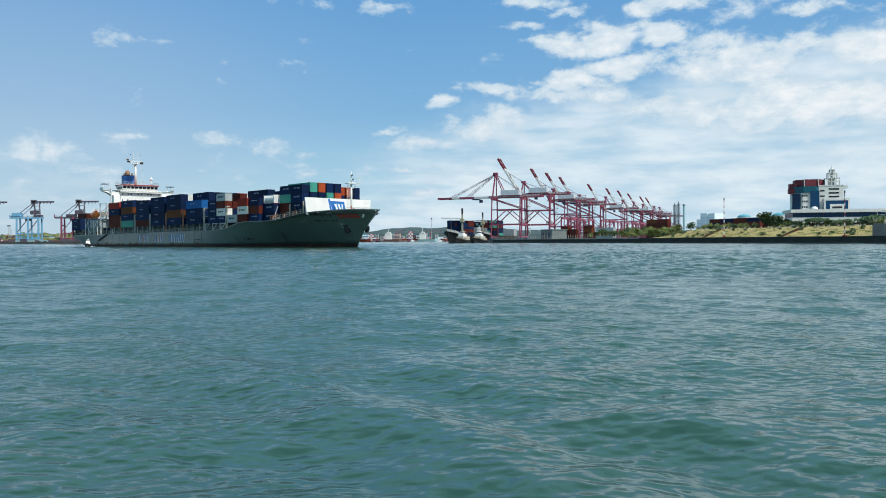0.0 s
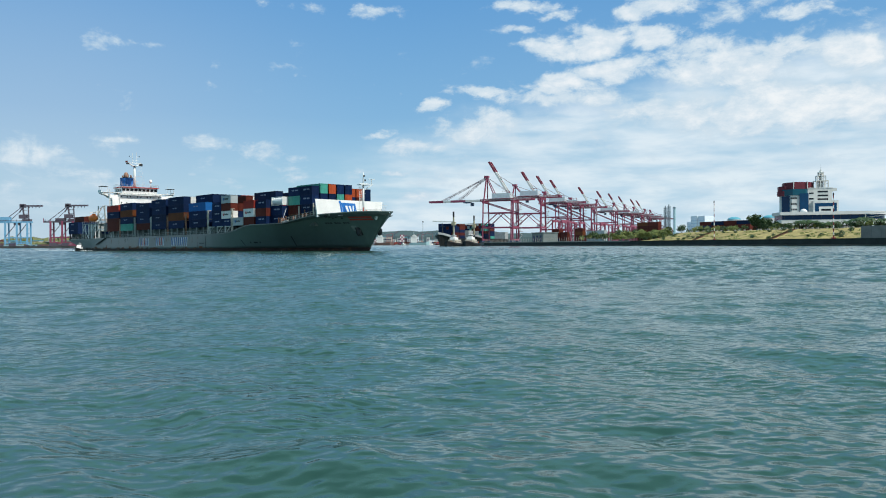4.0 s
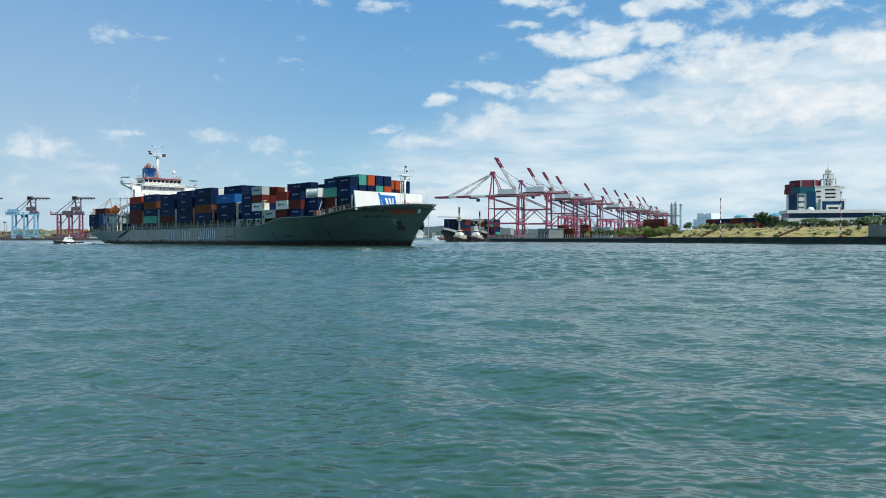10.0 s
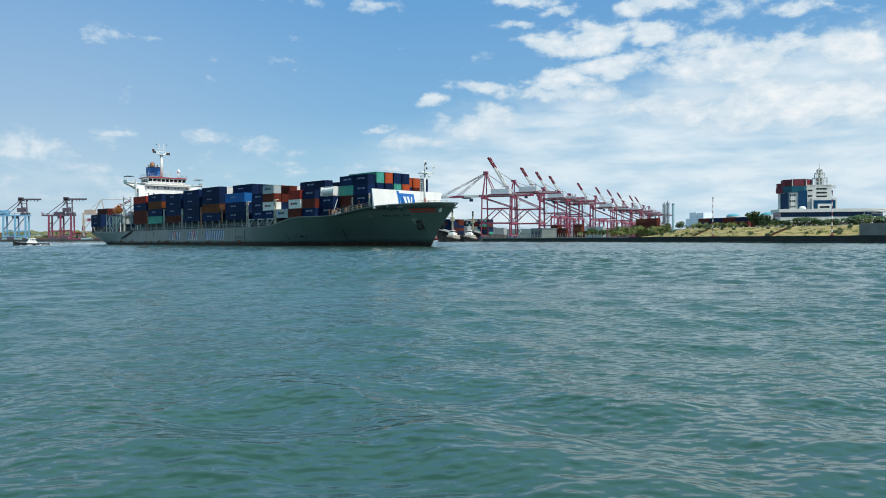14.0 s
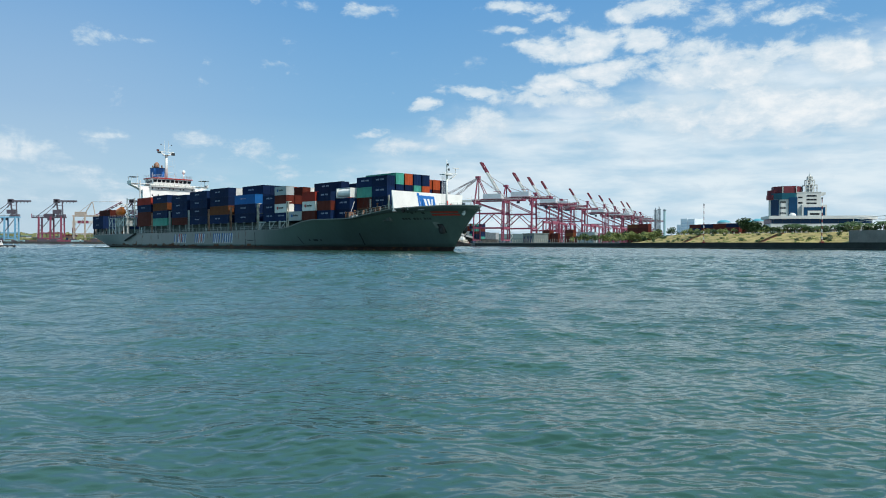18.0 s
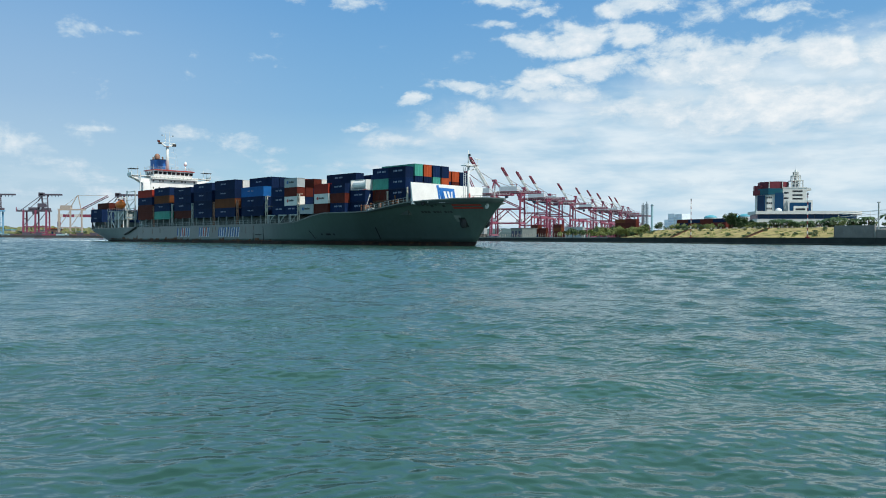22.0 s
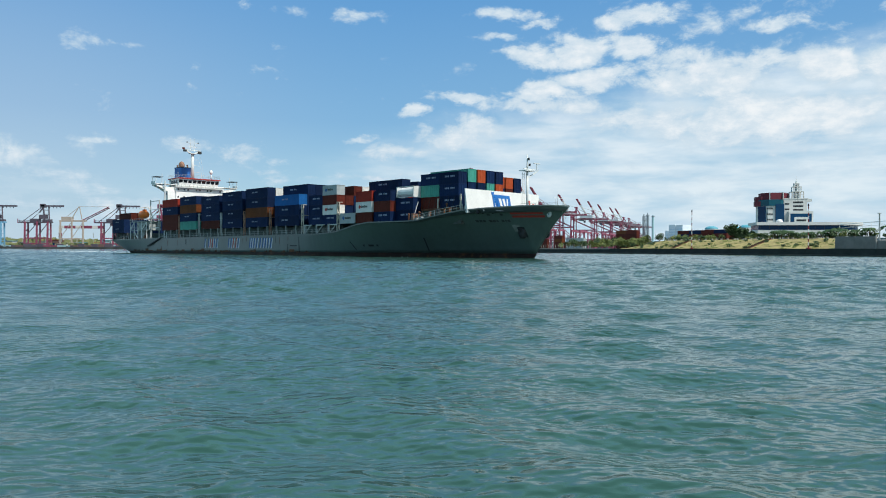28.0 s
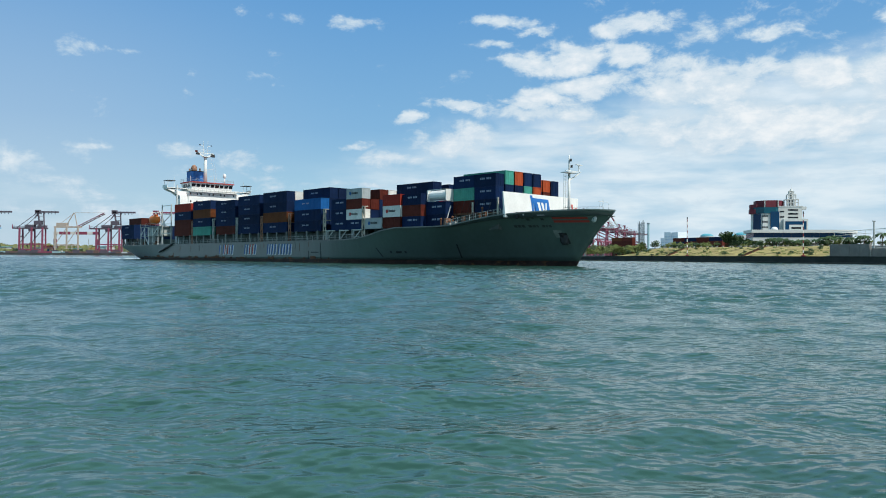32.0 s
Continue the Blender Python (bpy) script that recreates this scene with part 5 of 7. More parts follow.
def control_building():
    """The harbour control building; x to its right as seen from the water, y away from it."""
    right = Vector((0.985, -0.174, 0)).normalized()
    back = Vector((0.174, 0.985, 0)).normalized()
    m = Matrix(((right.x, back.x, 0, 182.1), (right.y, back.y, 0, 386), (0, 0, 1, 0), (0, 0, 0, 1)))
    t = thing("control_building", "white harbour control building with red crown and blue glass", "building", m=m)
    # podium with a curved end
    def curve(x0, x1, y0, y1, r=8):
        pts = [(x0, y0), ]
        for i in range(9):
            a = radians(-90 + 90 * i / 8)
            pts.append((x1 - r + r * math.cos(a), y0 + r + r * math.sin(a)))
        return pts + [(x1, y1), (x0, y1)]
    podium = part("podium", Geo().prism(curve(-21.0, 31.5, -4, 14, 13), 10.0, 12.7), BLDGWHITE, t, "long low white podium with a curved end")
    part("podium_roof", Geo().prism(curve(-21.8, 33.0, -5, 14, 14), 15.1, 16.7), BLDGWHITE, podium)
    part("window_band", Geo().prism(curve(-20.6, 30.8, -3.6, 13.5, 13), 12.7, 15.1), NAVYGLASS, podium, "dark blue band of windows")
    for i in range(9):
        part("mullion", Geo().box(-19.6 + i * 4.4, -19.5 + i * 4.4, -3.70, -3.5, 12.9, 15.1), NAMEGREY, podium)
    part("ground_floor", Geo().prism(curve(-17, 24, 1.5, 11), 6.6, 10.0), BLDGGREY, t, "recessed grey ground floor")
    for i in range(9):
        part("column", Geo().box(-19 + i * 5, -18.3 + i * 5, -2.6, -1.9, 6.6, 10.0), BLDGWHITE, t)
    for i in range(7):
        part("ground_window", Geo().box(-15.6 + i * 5, -12.4 + i * 5, 1.42, 1.6, 7.4, 9.6), DARKGLASS, t)
    # left drum: eight-sided, red crown
    def octo(cx, cy, r):
        return [(cx + r * math.cos(radians(22.5 + 45 * i)), cy + r * math.sin(radians(22.5 + 45 * i))) for i in range(8)]
    drum = part("drum", Geo().prism(octo(-12, 8, 7.3), 16.6, 25.4), BLDGWHITE, t, "white eight-sided tower with blue glass")
    part("glass_band", Geo().prism(octo(-11.4, 8, 7.9), 25.4, 28.7), TEALGLASS, drum, "teal blue glass band")
    part("crown", Geo().prism(octo(-10.6, 8, 7.4), 28.7, 32.3), BLDGRED, drum, "dark red tiled crown")
    part("crown_step", Geo().prism(octo(-15.8, 8, 4.4), 25.6, 30.4), BLDGRED, drum)
    part("crown_step", Geo().prism(octo(-17.0, 7.4, 3.6), 25.4, 27.9), BLDGRED, drum)
    for x in (-14.2, -7.6):
        part("crown_rib", Geo().box(x, x + 0.35, 0.75, 1.2, 28.7, 32.5), BLDGWHITE, drum)
    part("glass_column", Geo().box(-11.2, -7.0, 0.6, 2.0, 16.7, 26.4), BLUEGLASS, drum, "tall blue glass column")
    part("glass_column", Geo().hull8([(-18.9, 5.0, 16.7), (-16.2, 1.2, 16.7), (-15.2, 2.6, 16.7), (-18.0, 6.0, 16.7), (-18.9, 5.0, 25.2), (-16.2, 1.2, 25.2), (-15.2, 2.6, 25.2), (-18.0, 6.0, 25.2)]), NAVYGLASS, drum)
    for z in (24.0, 21.0, 18.2):
        for x in (-15.2, -14.2, -13.2):
            part("window_pane", Geo().box(x, x + 0.7, 1.18, 1.4, z - 0.45, z + 0.45), DARKGLASS, drum)
    # main white block
    block = part("main_block", Geo().box(-7.0, 4.6, 2, 16, 16.6, 28.9), BLDGWHITE, t, "white tiled main block with slit windows")
    for z in (27.2, 25.2, 23.3):
        part("slit_window", Geo().box(-2.3, 2.6, 1.94, 2.1, z - 0.42, z + 0.42), DARKGLASS, block)
    for z in (26.4, 23.6):
        part("slit_window", Geo().box(-6.4, -4.2, 1.94, 2.1, z - 0.4, z + 0.4), DARKGLASS, block)
    part("roof_ledge", Geo().box(3.6, 7.0, 2.5, 10, 27.6, 29.0), BLDGWHITE, block)
    part("parapet", Geo().box(-7.2, 4.8, 1.8, 16.2, 28.9, 29.3), BLDGWHITE, block)
    front = part("front_block", Geo().box(-5.0, 6.8, -0.6, 10, 16.6, 22.4), BLDGWHITE, t, "white frame round a blue glass front")
    part("glass_front", Geo().box(-4.3, 6.0, -0.7, -0.5, 16.9, 21.2), BLUEGLASS, front)
    part("inner_frame", Geo().box(-2.4, 4.4, -0.85, -0.65, 16.7, 19.4), BLDGWHITE, front)
    part("slit_window", Geo().box(-1.4, 3.2, -0.93, -0.8, 17.2, 18.2), DARKGLASS, front)
    part("roof_dome", Geo().ball((-10.0, -2.0, 16.7), 1.8, 1.8, 1.6, 12, 5, 0), WHITE, t, "small white radome on the podium", smooth=True)
    # open tower in four tiers
    for w, z0, z1, cols in ((2.8, 29.3, 33.0, 4), (1.85, 33.0, 35.6, 3), (1.0, 35.6, 37.4, 2)):
        tier = part("lattice_tier", Geo().box(-w - 0.2, w + 0.2, 5 - w - 0.2, 5 + w + 0.2, z1 - 0.35, z1), BLDGWHITE, t, "open white tier of the signal tower")
        for i in range(cols):
            x = -w + 2 * w * i / (cols - 1)
            for y in (5 - w, 5 + w):
                part("column", Geo().box(x - 0.22, x + 0.22, y - 0.22, y + 0.22, z0, z1 - 0.3), BLDGWHITE, tier)
        part("core", Geo().box(-w * 0.35, w * 0.35, 5 - w * 0.35, 5 + w * 0.35, z0, z1 - 0.3), BLDGGREY, tier)
        part("ring_beam", Geo().box(-w, w, 5 - w - 0.1, 5 - w + 0.1, (z0 + z1) / 2 - 0.2, (z0 + z1) / 2 + 0.15), BLDGWHITE, tier)
    part("lantern", Geo().tube((0, 5, 37.4), (0, 5, 38.6), 0.7, 0.35, 8), BLDGWHITE, t)
    part("spire", Geo().tube((0, 5, 38.6), (0, 5, 41.2), 0.10, 0.04, 6), MASTGREY, t)


control_building()


# ---- trees ----
def tree(x, y, z, h, r, mat, seed, leaves=420, trunk=0.32):
    rng = random.Random(seed)
    t = thing("tree", "bushy dark green broadleaf tree" if mat is LEAF_DARK else "olive green tree with sparse foliage", "tree", "trees along the shore", m=pose(x, y, z, 0, 0, rng.uniform(0, 360)))
    g = Geo().tube((0, 0, -0.2), (0.1, 0.05, h * trunk), 0.05 * h * 0.5 + 0.06, 0.03 * h * 0.5 + 0.04, 7)
    tips = []
    for i in range(6):
        a = i * 1.05 + rng.uniform(-0.3, 0.3)
        q = (math.cos(a) * r * rng.uniform(0.35, 0.6), math.sin(a) * r * rng.uniform(0.35, 0.6), h * rng.uniform(0.5, 0.75))
        g.tube((0.1, 0.05, h * trunk * 0.9), q, 0.07, 0.03, 5)
        tips.append(q)
    part("trunk", g, BARK, t)
    lobes = [(q[0], q[1], q[2], r * rng.uniform(0.35, 0.55)) for q in tips] + [(rng.uniform(-.2, .2) * r, rng.uniform(-.2, .2) * r, h * 0.82, r * 0.45)]
    g = Geo()
    for k in range(leaves):
        cx, cy, cz, cr = rng.choice(lobes)
        d = Vector((rng.gauss(0, 1), rng.gauss(0, 1), rng.gauss(0, 0.8))).normalized() * cr * rng.uniform(0.55, 1.08)
        c = Vector((cx, cy, cz)) + d
        a = Vector((rng.gauss(0, 1), rng.gauss(0, 1), rng.gauss(0, 1))).normalized()
        b = a.orthogonal().normalized()
        w = rng.uniform(0.05, 0.11) * r + 0.1
        n = len(g.v)
        g.v += [tuple(c - a * w - b * w * 0.6), tuple(c + a * w - b * w * 0.5), tuple(c + a * w * 0.8 + b * w * 0.7 + d.normalized() * w * 0.4), tuple(c - a * w * 0.7 + b * w * 0.6)]
        g.f += [(n, n + 1, n + 2), (n, n + 2, n + 3)]
    me = bpy.data.meshes.new("crown")
    me.from_pydata(g.v, [], g.f)
    me.materials.append(mat)
    part("crown", me, None, t)
    return t


def palm(x, y, z, h, seed):
    rng = random.Random(seed)
    t = thing("palm_tree", "short palm with arching green fronds", "palm", "palms before the building", m=pose(x, y, z))
    part("trunk", Geo().tube((0, 0, -0.2), (0.15, 0, h * 0.62), 0.24, 0.16, 7), BARK, t)
    for i in range(16):
        a = i * 2.4
        ln = h * rng.uniform(0.42, 0.6)
        up = rng.uniform(0.1, 0.9)
        g = Geo()
        rings = []
        for k in range(6):
            f = k / 5
            rr = ln * f
            zz = h * 0.62 + ln * (up * f - (0.55 + up * 0.7) * f * f)
            w = 0.42 * math.sin(math.pi * min(0.96, f * 0.9 + 0.08)) + 0.03
            px, py = math.cos(a) * rr, math.sin(a) * rr
            sx, sy = -math.sin(a) * w, math.cos(a) * w
            rings.append([(px + sx + 0.15, py + sy, zz - 0.25 * w), (px + 0.15, py, zz + 0.1), (px - sx + 0.15, py - sy, zz - 0.25 * w)])
        g.rings(rings, closed=False)
        part("frond", g, LEAF_DARK, t)


def shore_trees():
    rng = random.Random(11)
    for s, d, h, r, m in ((247, 40, 8.2, 4.0, LEAF_DARK), (251.5, 42, 6.0, 3.2, LEAF_DARK), (243.5, 43, 6.4, 3.0, LEAF_DARK), (256, 44, 4.4, 2.6, LEAF_DARK)):
        p = shore(s, d, 6.9)
        tree(p.x, p.y, p.z, h, r, m, int(s), 700)
    for s, d, h in ((279, 36, 5.2), (282.5, 35, 5.6), (285.5, 36, 5.0), (290, 35, 4.2), (293.5, 36, 4.0), (280.5, 33, 5.4), (284, 33, 5.0), (287.5, 34, 5.2), (299, 34, 4.2), (304, 35, 4.4), (307, 36, 5.4), (311, 35, 6.0), (314.5, 36, 5.6), (318, 38, 5.0), (327, 33, 5.6), (331, 30, 5.4), (345, 22, 6.0), (349.5, 24, 6.4), (354, 22, 6.0), (360, 22, 6.2), (366, 22, 5.8)):
        p = shore(s, d, 6.9 if s < 340 else 6.9)
        palm(p.x, p.y, p.z, h * 1.12, int(s))
    for i in range(26):
        s = rng.uniform(206, 244)
        p = shore(s, rng.uniform(30, 48), 6.8)
        tree(p.x, p.y, p.z, rng.uniform(2.0, 3.6), rng.uniform(1.6, 2.6), LEAF_OLIVE if i % 2 else LEAF_DARK, 100 + i, 160)
    for i in range(44):
        s = rng.uniform(256, 338)
        p = shore(s, rng.uniform(30, 42), 6.8)
        tree(p.x, p.y, p.z, rng.uniform(2.0, 3.8), rng.uniform(1.3, 2.2), LEAF_DARK if i % 3 else LEAF_OLIVE, 200 + i, 150)
    # thicket where the bank ends
    for i in range(58):
        s, d = rng.uniform(118, 207), rng.uniform(4, 38)
        h = rng.uniform(2.2, 5.0) + (1.8 if d > 18 else 0)
        p = shore(s, d, land_height(s, d))
        tree(p.x, p.y, p.z, h, h * 0.55, LEAF_OLIVE if rng.random() < 0.75 else LEAF_DARK, 300 + i, 260)


shore_trees()


def stacked_yard():
    """Freight blocks, domed roofs and far blocks behind the bank."""
    rng = random.Random(5)
    me = {}
    for k in "mbr":
        g = Geo().box(0.05, 12.1, 0, 2.4, 0, 2.6)
        me[k] = g.mesh("yard_container", BOX[k])
    ang = math.degrees(math.atan2(U.y, U.x))
    for col in range(4):
        for tier in range(5):
            for row in range(2):
                k = rng.choice("mmb") if col < 1 else rng.choice("bmbm")
                p = shore(106 + col * 12.3, 120 + row * 2.6, 2.98 + tier * 2.6)
                o = tagged(new("yard_container", me[k]), f"{COLOURWORD[k]} freight container in a yard stack", "container", "containers in the yard")
                o.matrix_basis = pose(p.x, p.y, p.z, 0, 0, ang)
    for s, d, r, h in ((95.6, 160, 4.8, 2.1), (113, 165, 4.2, 1.8), (130.5, 160, 4.8, 2.1), (142, 170, 4, 2.2)):
        p = shore(s, d, 3.0)
        t = thing("domed_hall", "pale teal domed roof hall behind the yard", "hall", "domed halls", m=pose(p.x, p.y, p.z))
        part("drum_wall", Geo().tube((0, 0, 0), (0, 0, 15.2), r, r, 20), BLDGGREY, t)
        part("dome", Geo().ball((0, 0, 15.2), r, r, h, 20, 6, 0), TEAL, t, "teal curved roof")
    for s, d, w, h in ((-143, 314, 6, 24), (-134, 314, 11, 30.5), (-122, 314, 11, 30.0)):
        p = shore(s, d, 3.0)
        t = thing("office_block", "pale blue-white office block far behind", "building", "far office blocks", m=pose(p.x, p.y, p.z, 0, 0, ang))
        part("wall", Geo().box(-w / 2, w / 2, -6, 6, 0, h - 3), FARWHITE, t)
        for i in range(int((h - 7.5) / 3.1)):
            part("window_band", Geo().box(-w / 2 + 0.5, w / 2 - 0.5, -6.08, -5.9, 3 + i * 3.1, 4.4 + i * 3.1), FARBLUE, t)
    for s, d, h in ((-107, 250, 37), (-101, 250, 38), (-92, 250, 35)):
        p = shore(s, d, 3.0)
        t = thing("chimney_tower", "slim steel lattice chimney tower", "chimney", "chimney towers", m=pose(p.x, p.y, p.z))
        slim = s < -95
        part("flue", Geo().tube((0, 0, 0), (0, 0, h), 0.6 if slim else 1.3, 0.5 if slim else 1.2, 12), CHIMNEY if slim else FARTEAL, t)
        if not slim:
            part("collar", Geo().tube((0, 0, h - 1.5), (0, 0, h - 0.6), 1.6, 1.6, 12), CHIMNEY, t)
            continue
        for x, y in ((-1.3, -1.3), (1.3, -1.3), (1.3, 1.3), (-1.3, 1.3)):
            part("leg", Geo().beam((x, y, 0), (x * 0.9, y * 0.9, h - 2), 0.3), CHIMNEY, t)
        for i in range(8):
            z = (h - 3) * (i + 1) / 8
            part("ring", Geo().box(-1.4, 1.4, -1.4, 1.4, z, z + 0.3), CHIMNEY, t)
    # pale arched roof edge and mast beyond the barrier
    t = thing("arched_canopy", "thin pale arched canopy behind the barrier wall", "canopy", m=pose(0, 0, 0))
    pts = [shore(292 + i * 8, 60, 13.2 + 2.6 * math.sin(math.pi * min(1, 0.10 + i / 22))) for i in range(22)]
    for a, b in zip(pts, pts[1:]):
        part("rib", Geo().beam(a, b, 0.22), POLEWHITE, t)
        part("lower_rib", Geo().beam(a - Vector((0, 0, 1.6)), b - Vector((0, 0, 1.6)), 0.14), POLEWHITE, t)
        part("lacing", Geo().beam(a, b - Vector((0, 0, 1.6)), 0.1), POLEWHITE, t)
    for i, p in enumerate(pts[::2]):
        part("hanger", Geo().beam(p, (p.x, p.y, 6.8), 0.12), POLEWHITE, t)
    p = shore(351, 10, 2.8)
    t = thing("lamp_mast", "plain grey steel mast behind the barrier", "mast", m=pose(p.x, p.y, p.z))
    part("pole", Geo().tube((0, 0, 0), (0, 0, 12.8), 0.32, 0.24, 8), LIGHTGREY, t)
    part("head", Geo().box(-0.5, 0.5, -0.3, 0.3, 12.6, 12.9), LIGHTGREY, t)


stacked_yard()


# ---- cranes ----
CRANERED = paint("crane_red", (0.25, 0.058, 0.100), 0.6, vary=0.12, spread=0.08)
CRANEMAROON = paint("crane_maroon", (0.20, 0.038, 0.058), 0.6, vary=0.15)
CRANEWHITE = paint("crane_white", (0.66, 0.66, 0.64), 0.6, vary=0.06)
FARRED = paint("far_crane_red", (0.24, 0.060, 0.105), 0.7, vary=0.12)
FARBROWN = paint("far_brown", (0.15, 0.095, 0.085), 0.7, vary=0.2)
FARDARK = paint("far_crane_dark", (0.10, 0.085, 0.11), 0.7, vary=0.15)
STAYGREY = paint("stay_grey", (0.34, 0.29, 0.31), 0.6, vary=0.15)
CRANEHOUSE = paint("crane_house_grey", (0.50, 0.56, 0.60), 0.6, vary=0.08)
CRANEBLUE = paint("crane_blue", (0.17, 0.38, 0.56), 0.6, vary=0.1)
CRANEDARK = paint("crane_dark_blue", (0.04, 0.07, 0.12), 0.6, vary=0.2)
QUAYDARK = paint("quay_wall_dark", (0.055, 0.058, 0.058), 0.9, vary=0.3, scale=0.05)
SHEDGREEN = paint("shed_grey_green", (0.15, 0.18, 0.175), 0.8, vary=0.1)
CRANECREAM = paint("crane_cream", (0.42, 0.35, 0.30), 0.6, vary=0.1)
BERTH = math.degrees(math.atan2(0.394, -0.919))


def sts_crane(x, y, raised, label, gauge=30.0, boom_z=43.0, apex=64.0, turn=None, main=None, boom=43.0, lift=58.0):
    """Ship-to-shore crane; x towards the water, its water-side rail at the origin."""
    red = main or CRANERED
    t = thing("quay_crane", label, "crane", "cranes along the quay", m=pose(x, y, 3.0, 0, 0, BERTH if turn is None else turn))
    for lx, nm in ((0, "waterside_leg"), (-gauge, "landside_leg")):
        for ly in (-9, 9):
            leg = part(nm, Geo().beam((lx, ly, 1.4), (lx, ly * 0.72, boom_z), 0.95 if lx == 0 else 1.4, 0.95), red, t)
            part("bogie", Geo().box(lx - 1.1, lx + 1.1, ly - 3.6, ly + 3.6, 0, 1.6), CRANEDARK, leg, "dark wheel bogie")
    for lx in (0, -gauge):
        part("sill_beam", Geo().box(lx - 0.7, lx + 0.7, -9, 9, 1.5, 3.0), red, t)
        part("portal_beam", Geo().box(lx - 0.8, lx + 0.8, -8.4, 8.4, 13.0, 14.8), red, t)
        part("top_beam", Geo().box(lx - 0.8, lx + 0.8, -7.5, 7.5, boom_z - 2.6, boom_z - 0.6), red, t)
    for ly in (-8.2, 8.2):
        part("portal_tie", Geo().box(-gauge, 0, ly - 0.45, ly + 0.45, 13.3, 14.5), red, t)
        part("upper_tie", Geo().box(-gauge, 0, ly * 0.88 - 0.5, ly * 0.88 + 0.5, 27.2, 28.2), red, t)
        part("diagonal", Geo().beam((-gauge, ly, 14.6), (-gauge / 2, ly * 0.9, 27.4), 0.6), red, t)
        part("diagonal", Geo().beam((0, ly, 14.6), (-gauge / 2, ly * 0.9, 27.4), 0.8), red, t)
        part("diagonal", Geo().beam((-gauge, ly * 0.9, 28.0), (0, ly * 0.76, boom_z - 1.6), 0.8), red, t)
    for ly in (-3.2, 3.2):
        part("girder", Geo().box(-gauge - 18, 4, ly - 0.6, ly + 0.6, boom_z - 0.6, boom_z + 1.6), red, t)
    for gx in range(int(-gauge - 18), 4, 6):
        part("girder_tie", Geo().box(gx, gx + 0.6, -3.2, 3.2, boom_z, boom_z + 0.8), red, t)
    for ly in (-4.4, 4.4):
        walk_way = part("walkway", Geo().box(-gauge - 16, 3, ly - 0.4, ly + 0.4, boom_z + 0.2, boom_z + 0.4), CRANEWHITE, t, "pale walkway beside the girder")
        g = Geo().beam((-gauge - 16, ly * 1.08, boom_z + 1.5), (3, ly * 1.08, boom_z + 1.5), 0.14).beam((-gauge - 16, ly * 1.08, boom_z + 0.95), (3, ly * 1.08, boom_z + 0.95), 0.12)
        for gx in range(int(-gauge - 16), 4, 3):
            g.beam((gx, ly * 1.08, boom_z + 0.3), (gx, ly * 1.08, boom_z + 1.5), 0.12)
        part("handrail", g, CRANEWHITE, walk_way)
    for i in range(10):
        z0 = 3 + i * (boom_z - 5) / 10
        z1 = z0 + (boom_z - 5) / 10
        a0, a1 = (-gauge - 3.6, -gauge - 0.8) if i % 2 else (-gauge - 0.8, -gauge - 3.6)
        part("stair_flight", Geo().beam((a0, -8.6 + z0 * 0.045, z0), (a1, -8.6 + z1 * 0.045, z1), 0.7, 0.3), MASTGREY, t)
        part("stair_landing", Geo().box(-gauge - 4.0, -gauge - 0.6, -9.1 + z1 * 0.045, -8.1 + z1 * 0.045, z1, z1 + 0.18), CRANEMAROON, t)
    part("machinery_base", Geo().box(-gauge + 2, -gauge + 24, -5.2, 5.2, boom_z + 1.2, boom_z + 1.8), CRANEMAROON, t)
    for i in range(4):
        part("house_vent", Geo().box(-gauge + 18 + i * 0.9, -gauge + 18.6 + i * 0.9, -4.68, -4.58, boom_z + 3.0, boom_z + 5.6), CRANEDARK, t)
    part("roof_crane", Geo().beam((-gauge + 6, 0, boom_z + 6.6), (-gauge + 6, 0, boom_z + 9.0), 0.5).beam((-gauge + 6, 0, boom_z + 8.8), (-gauge + 13, 0, boom_z + 8.8), 0.4), CRANEMAROON, t)
    part("power_box", Geo().box(-gauge + 2, -gauge + 8, -8.6, -5.6, 14.8, 17.8), CRANEHOUSE, t)
    part("machinery_house", Geo().box(-gauge + 4, -gauge + 22, -4.6, 4.6, boom_z + 1.8, boom_z + 6.6), CRANEHOUSE, t, "pale blue-grey machinery house")
    part("house_bar", Geo().box(-gauge + 8, -gauge + 17, -4.68, -4.58, boom_z + 3.8, boom_z + 5.0), CRANEBLUE, t, "plain blue lettering bar")
    for ly in (-5, 5):
        part("apex_leg", Geo().beam((0, ly, boom_z), (-1.5, ly * 0.25, apex), 1.0), red, t)
        part("apex_strut", Geo().beam((-gauge * 0.38, ly * 0.7, boom_z + 1.4), (-1.5, ly * 0.25, apex), 0.7), red, t)
        part("back_stay", Geo().beam((-gauge - 2, ly * 0.7, boom_z + 1.4), (-1.5, ly * 0.25, apex), 0.32), STAYGREY, t)
    part("apex_head", Geo().box(-3.2, 0.8, -2.0, 2.0, apex - 0.6, apex + 1.4), red, t)
    a = radians(lift if raised else 0)
    n = 7
    L = boom if raised else 55.0
    p0 = Vector((2 if raised else 4, 0, boom_z + 0.5))
    way = Vector((math.cos(a), 0, math.sin(a)))
    arm = part("boom", Geo().box(3.2, 4.6, -3.4, 3.4, boom_z - 0.4, boom_z + 1.4), red, t, "raised boom banded in red and white" if raised else "lowered boom of red steel")
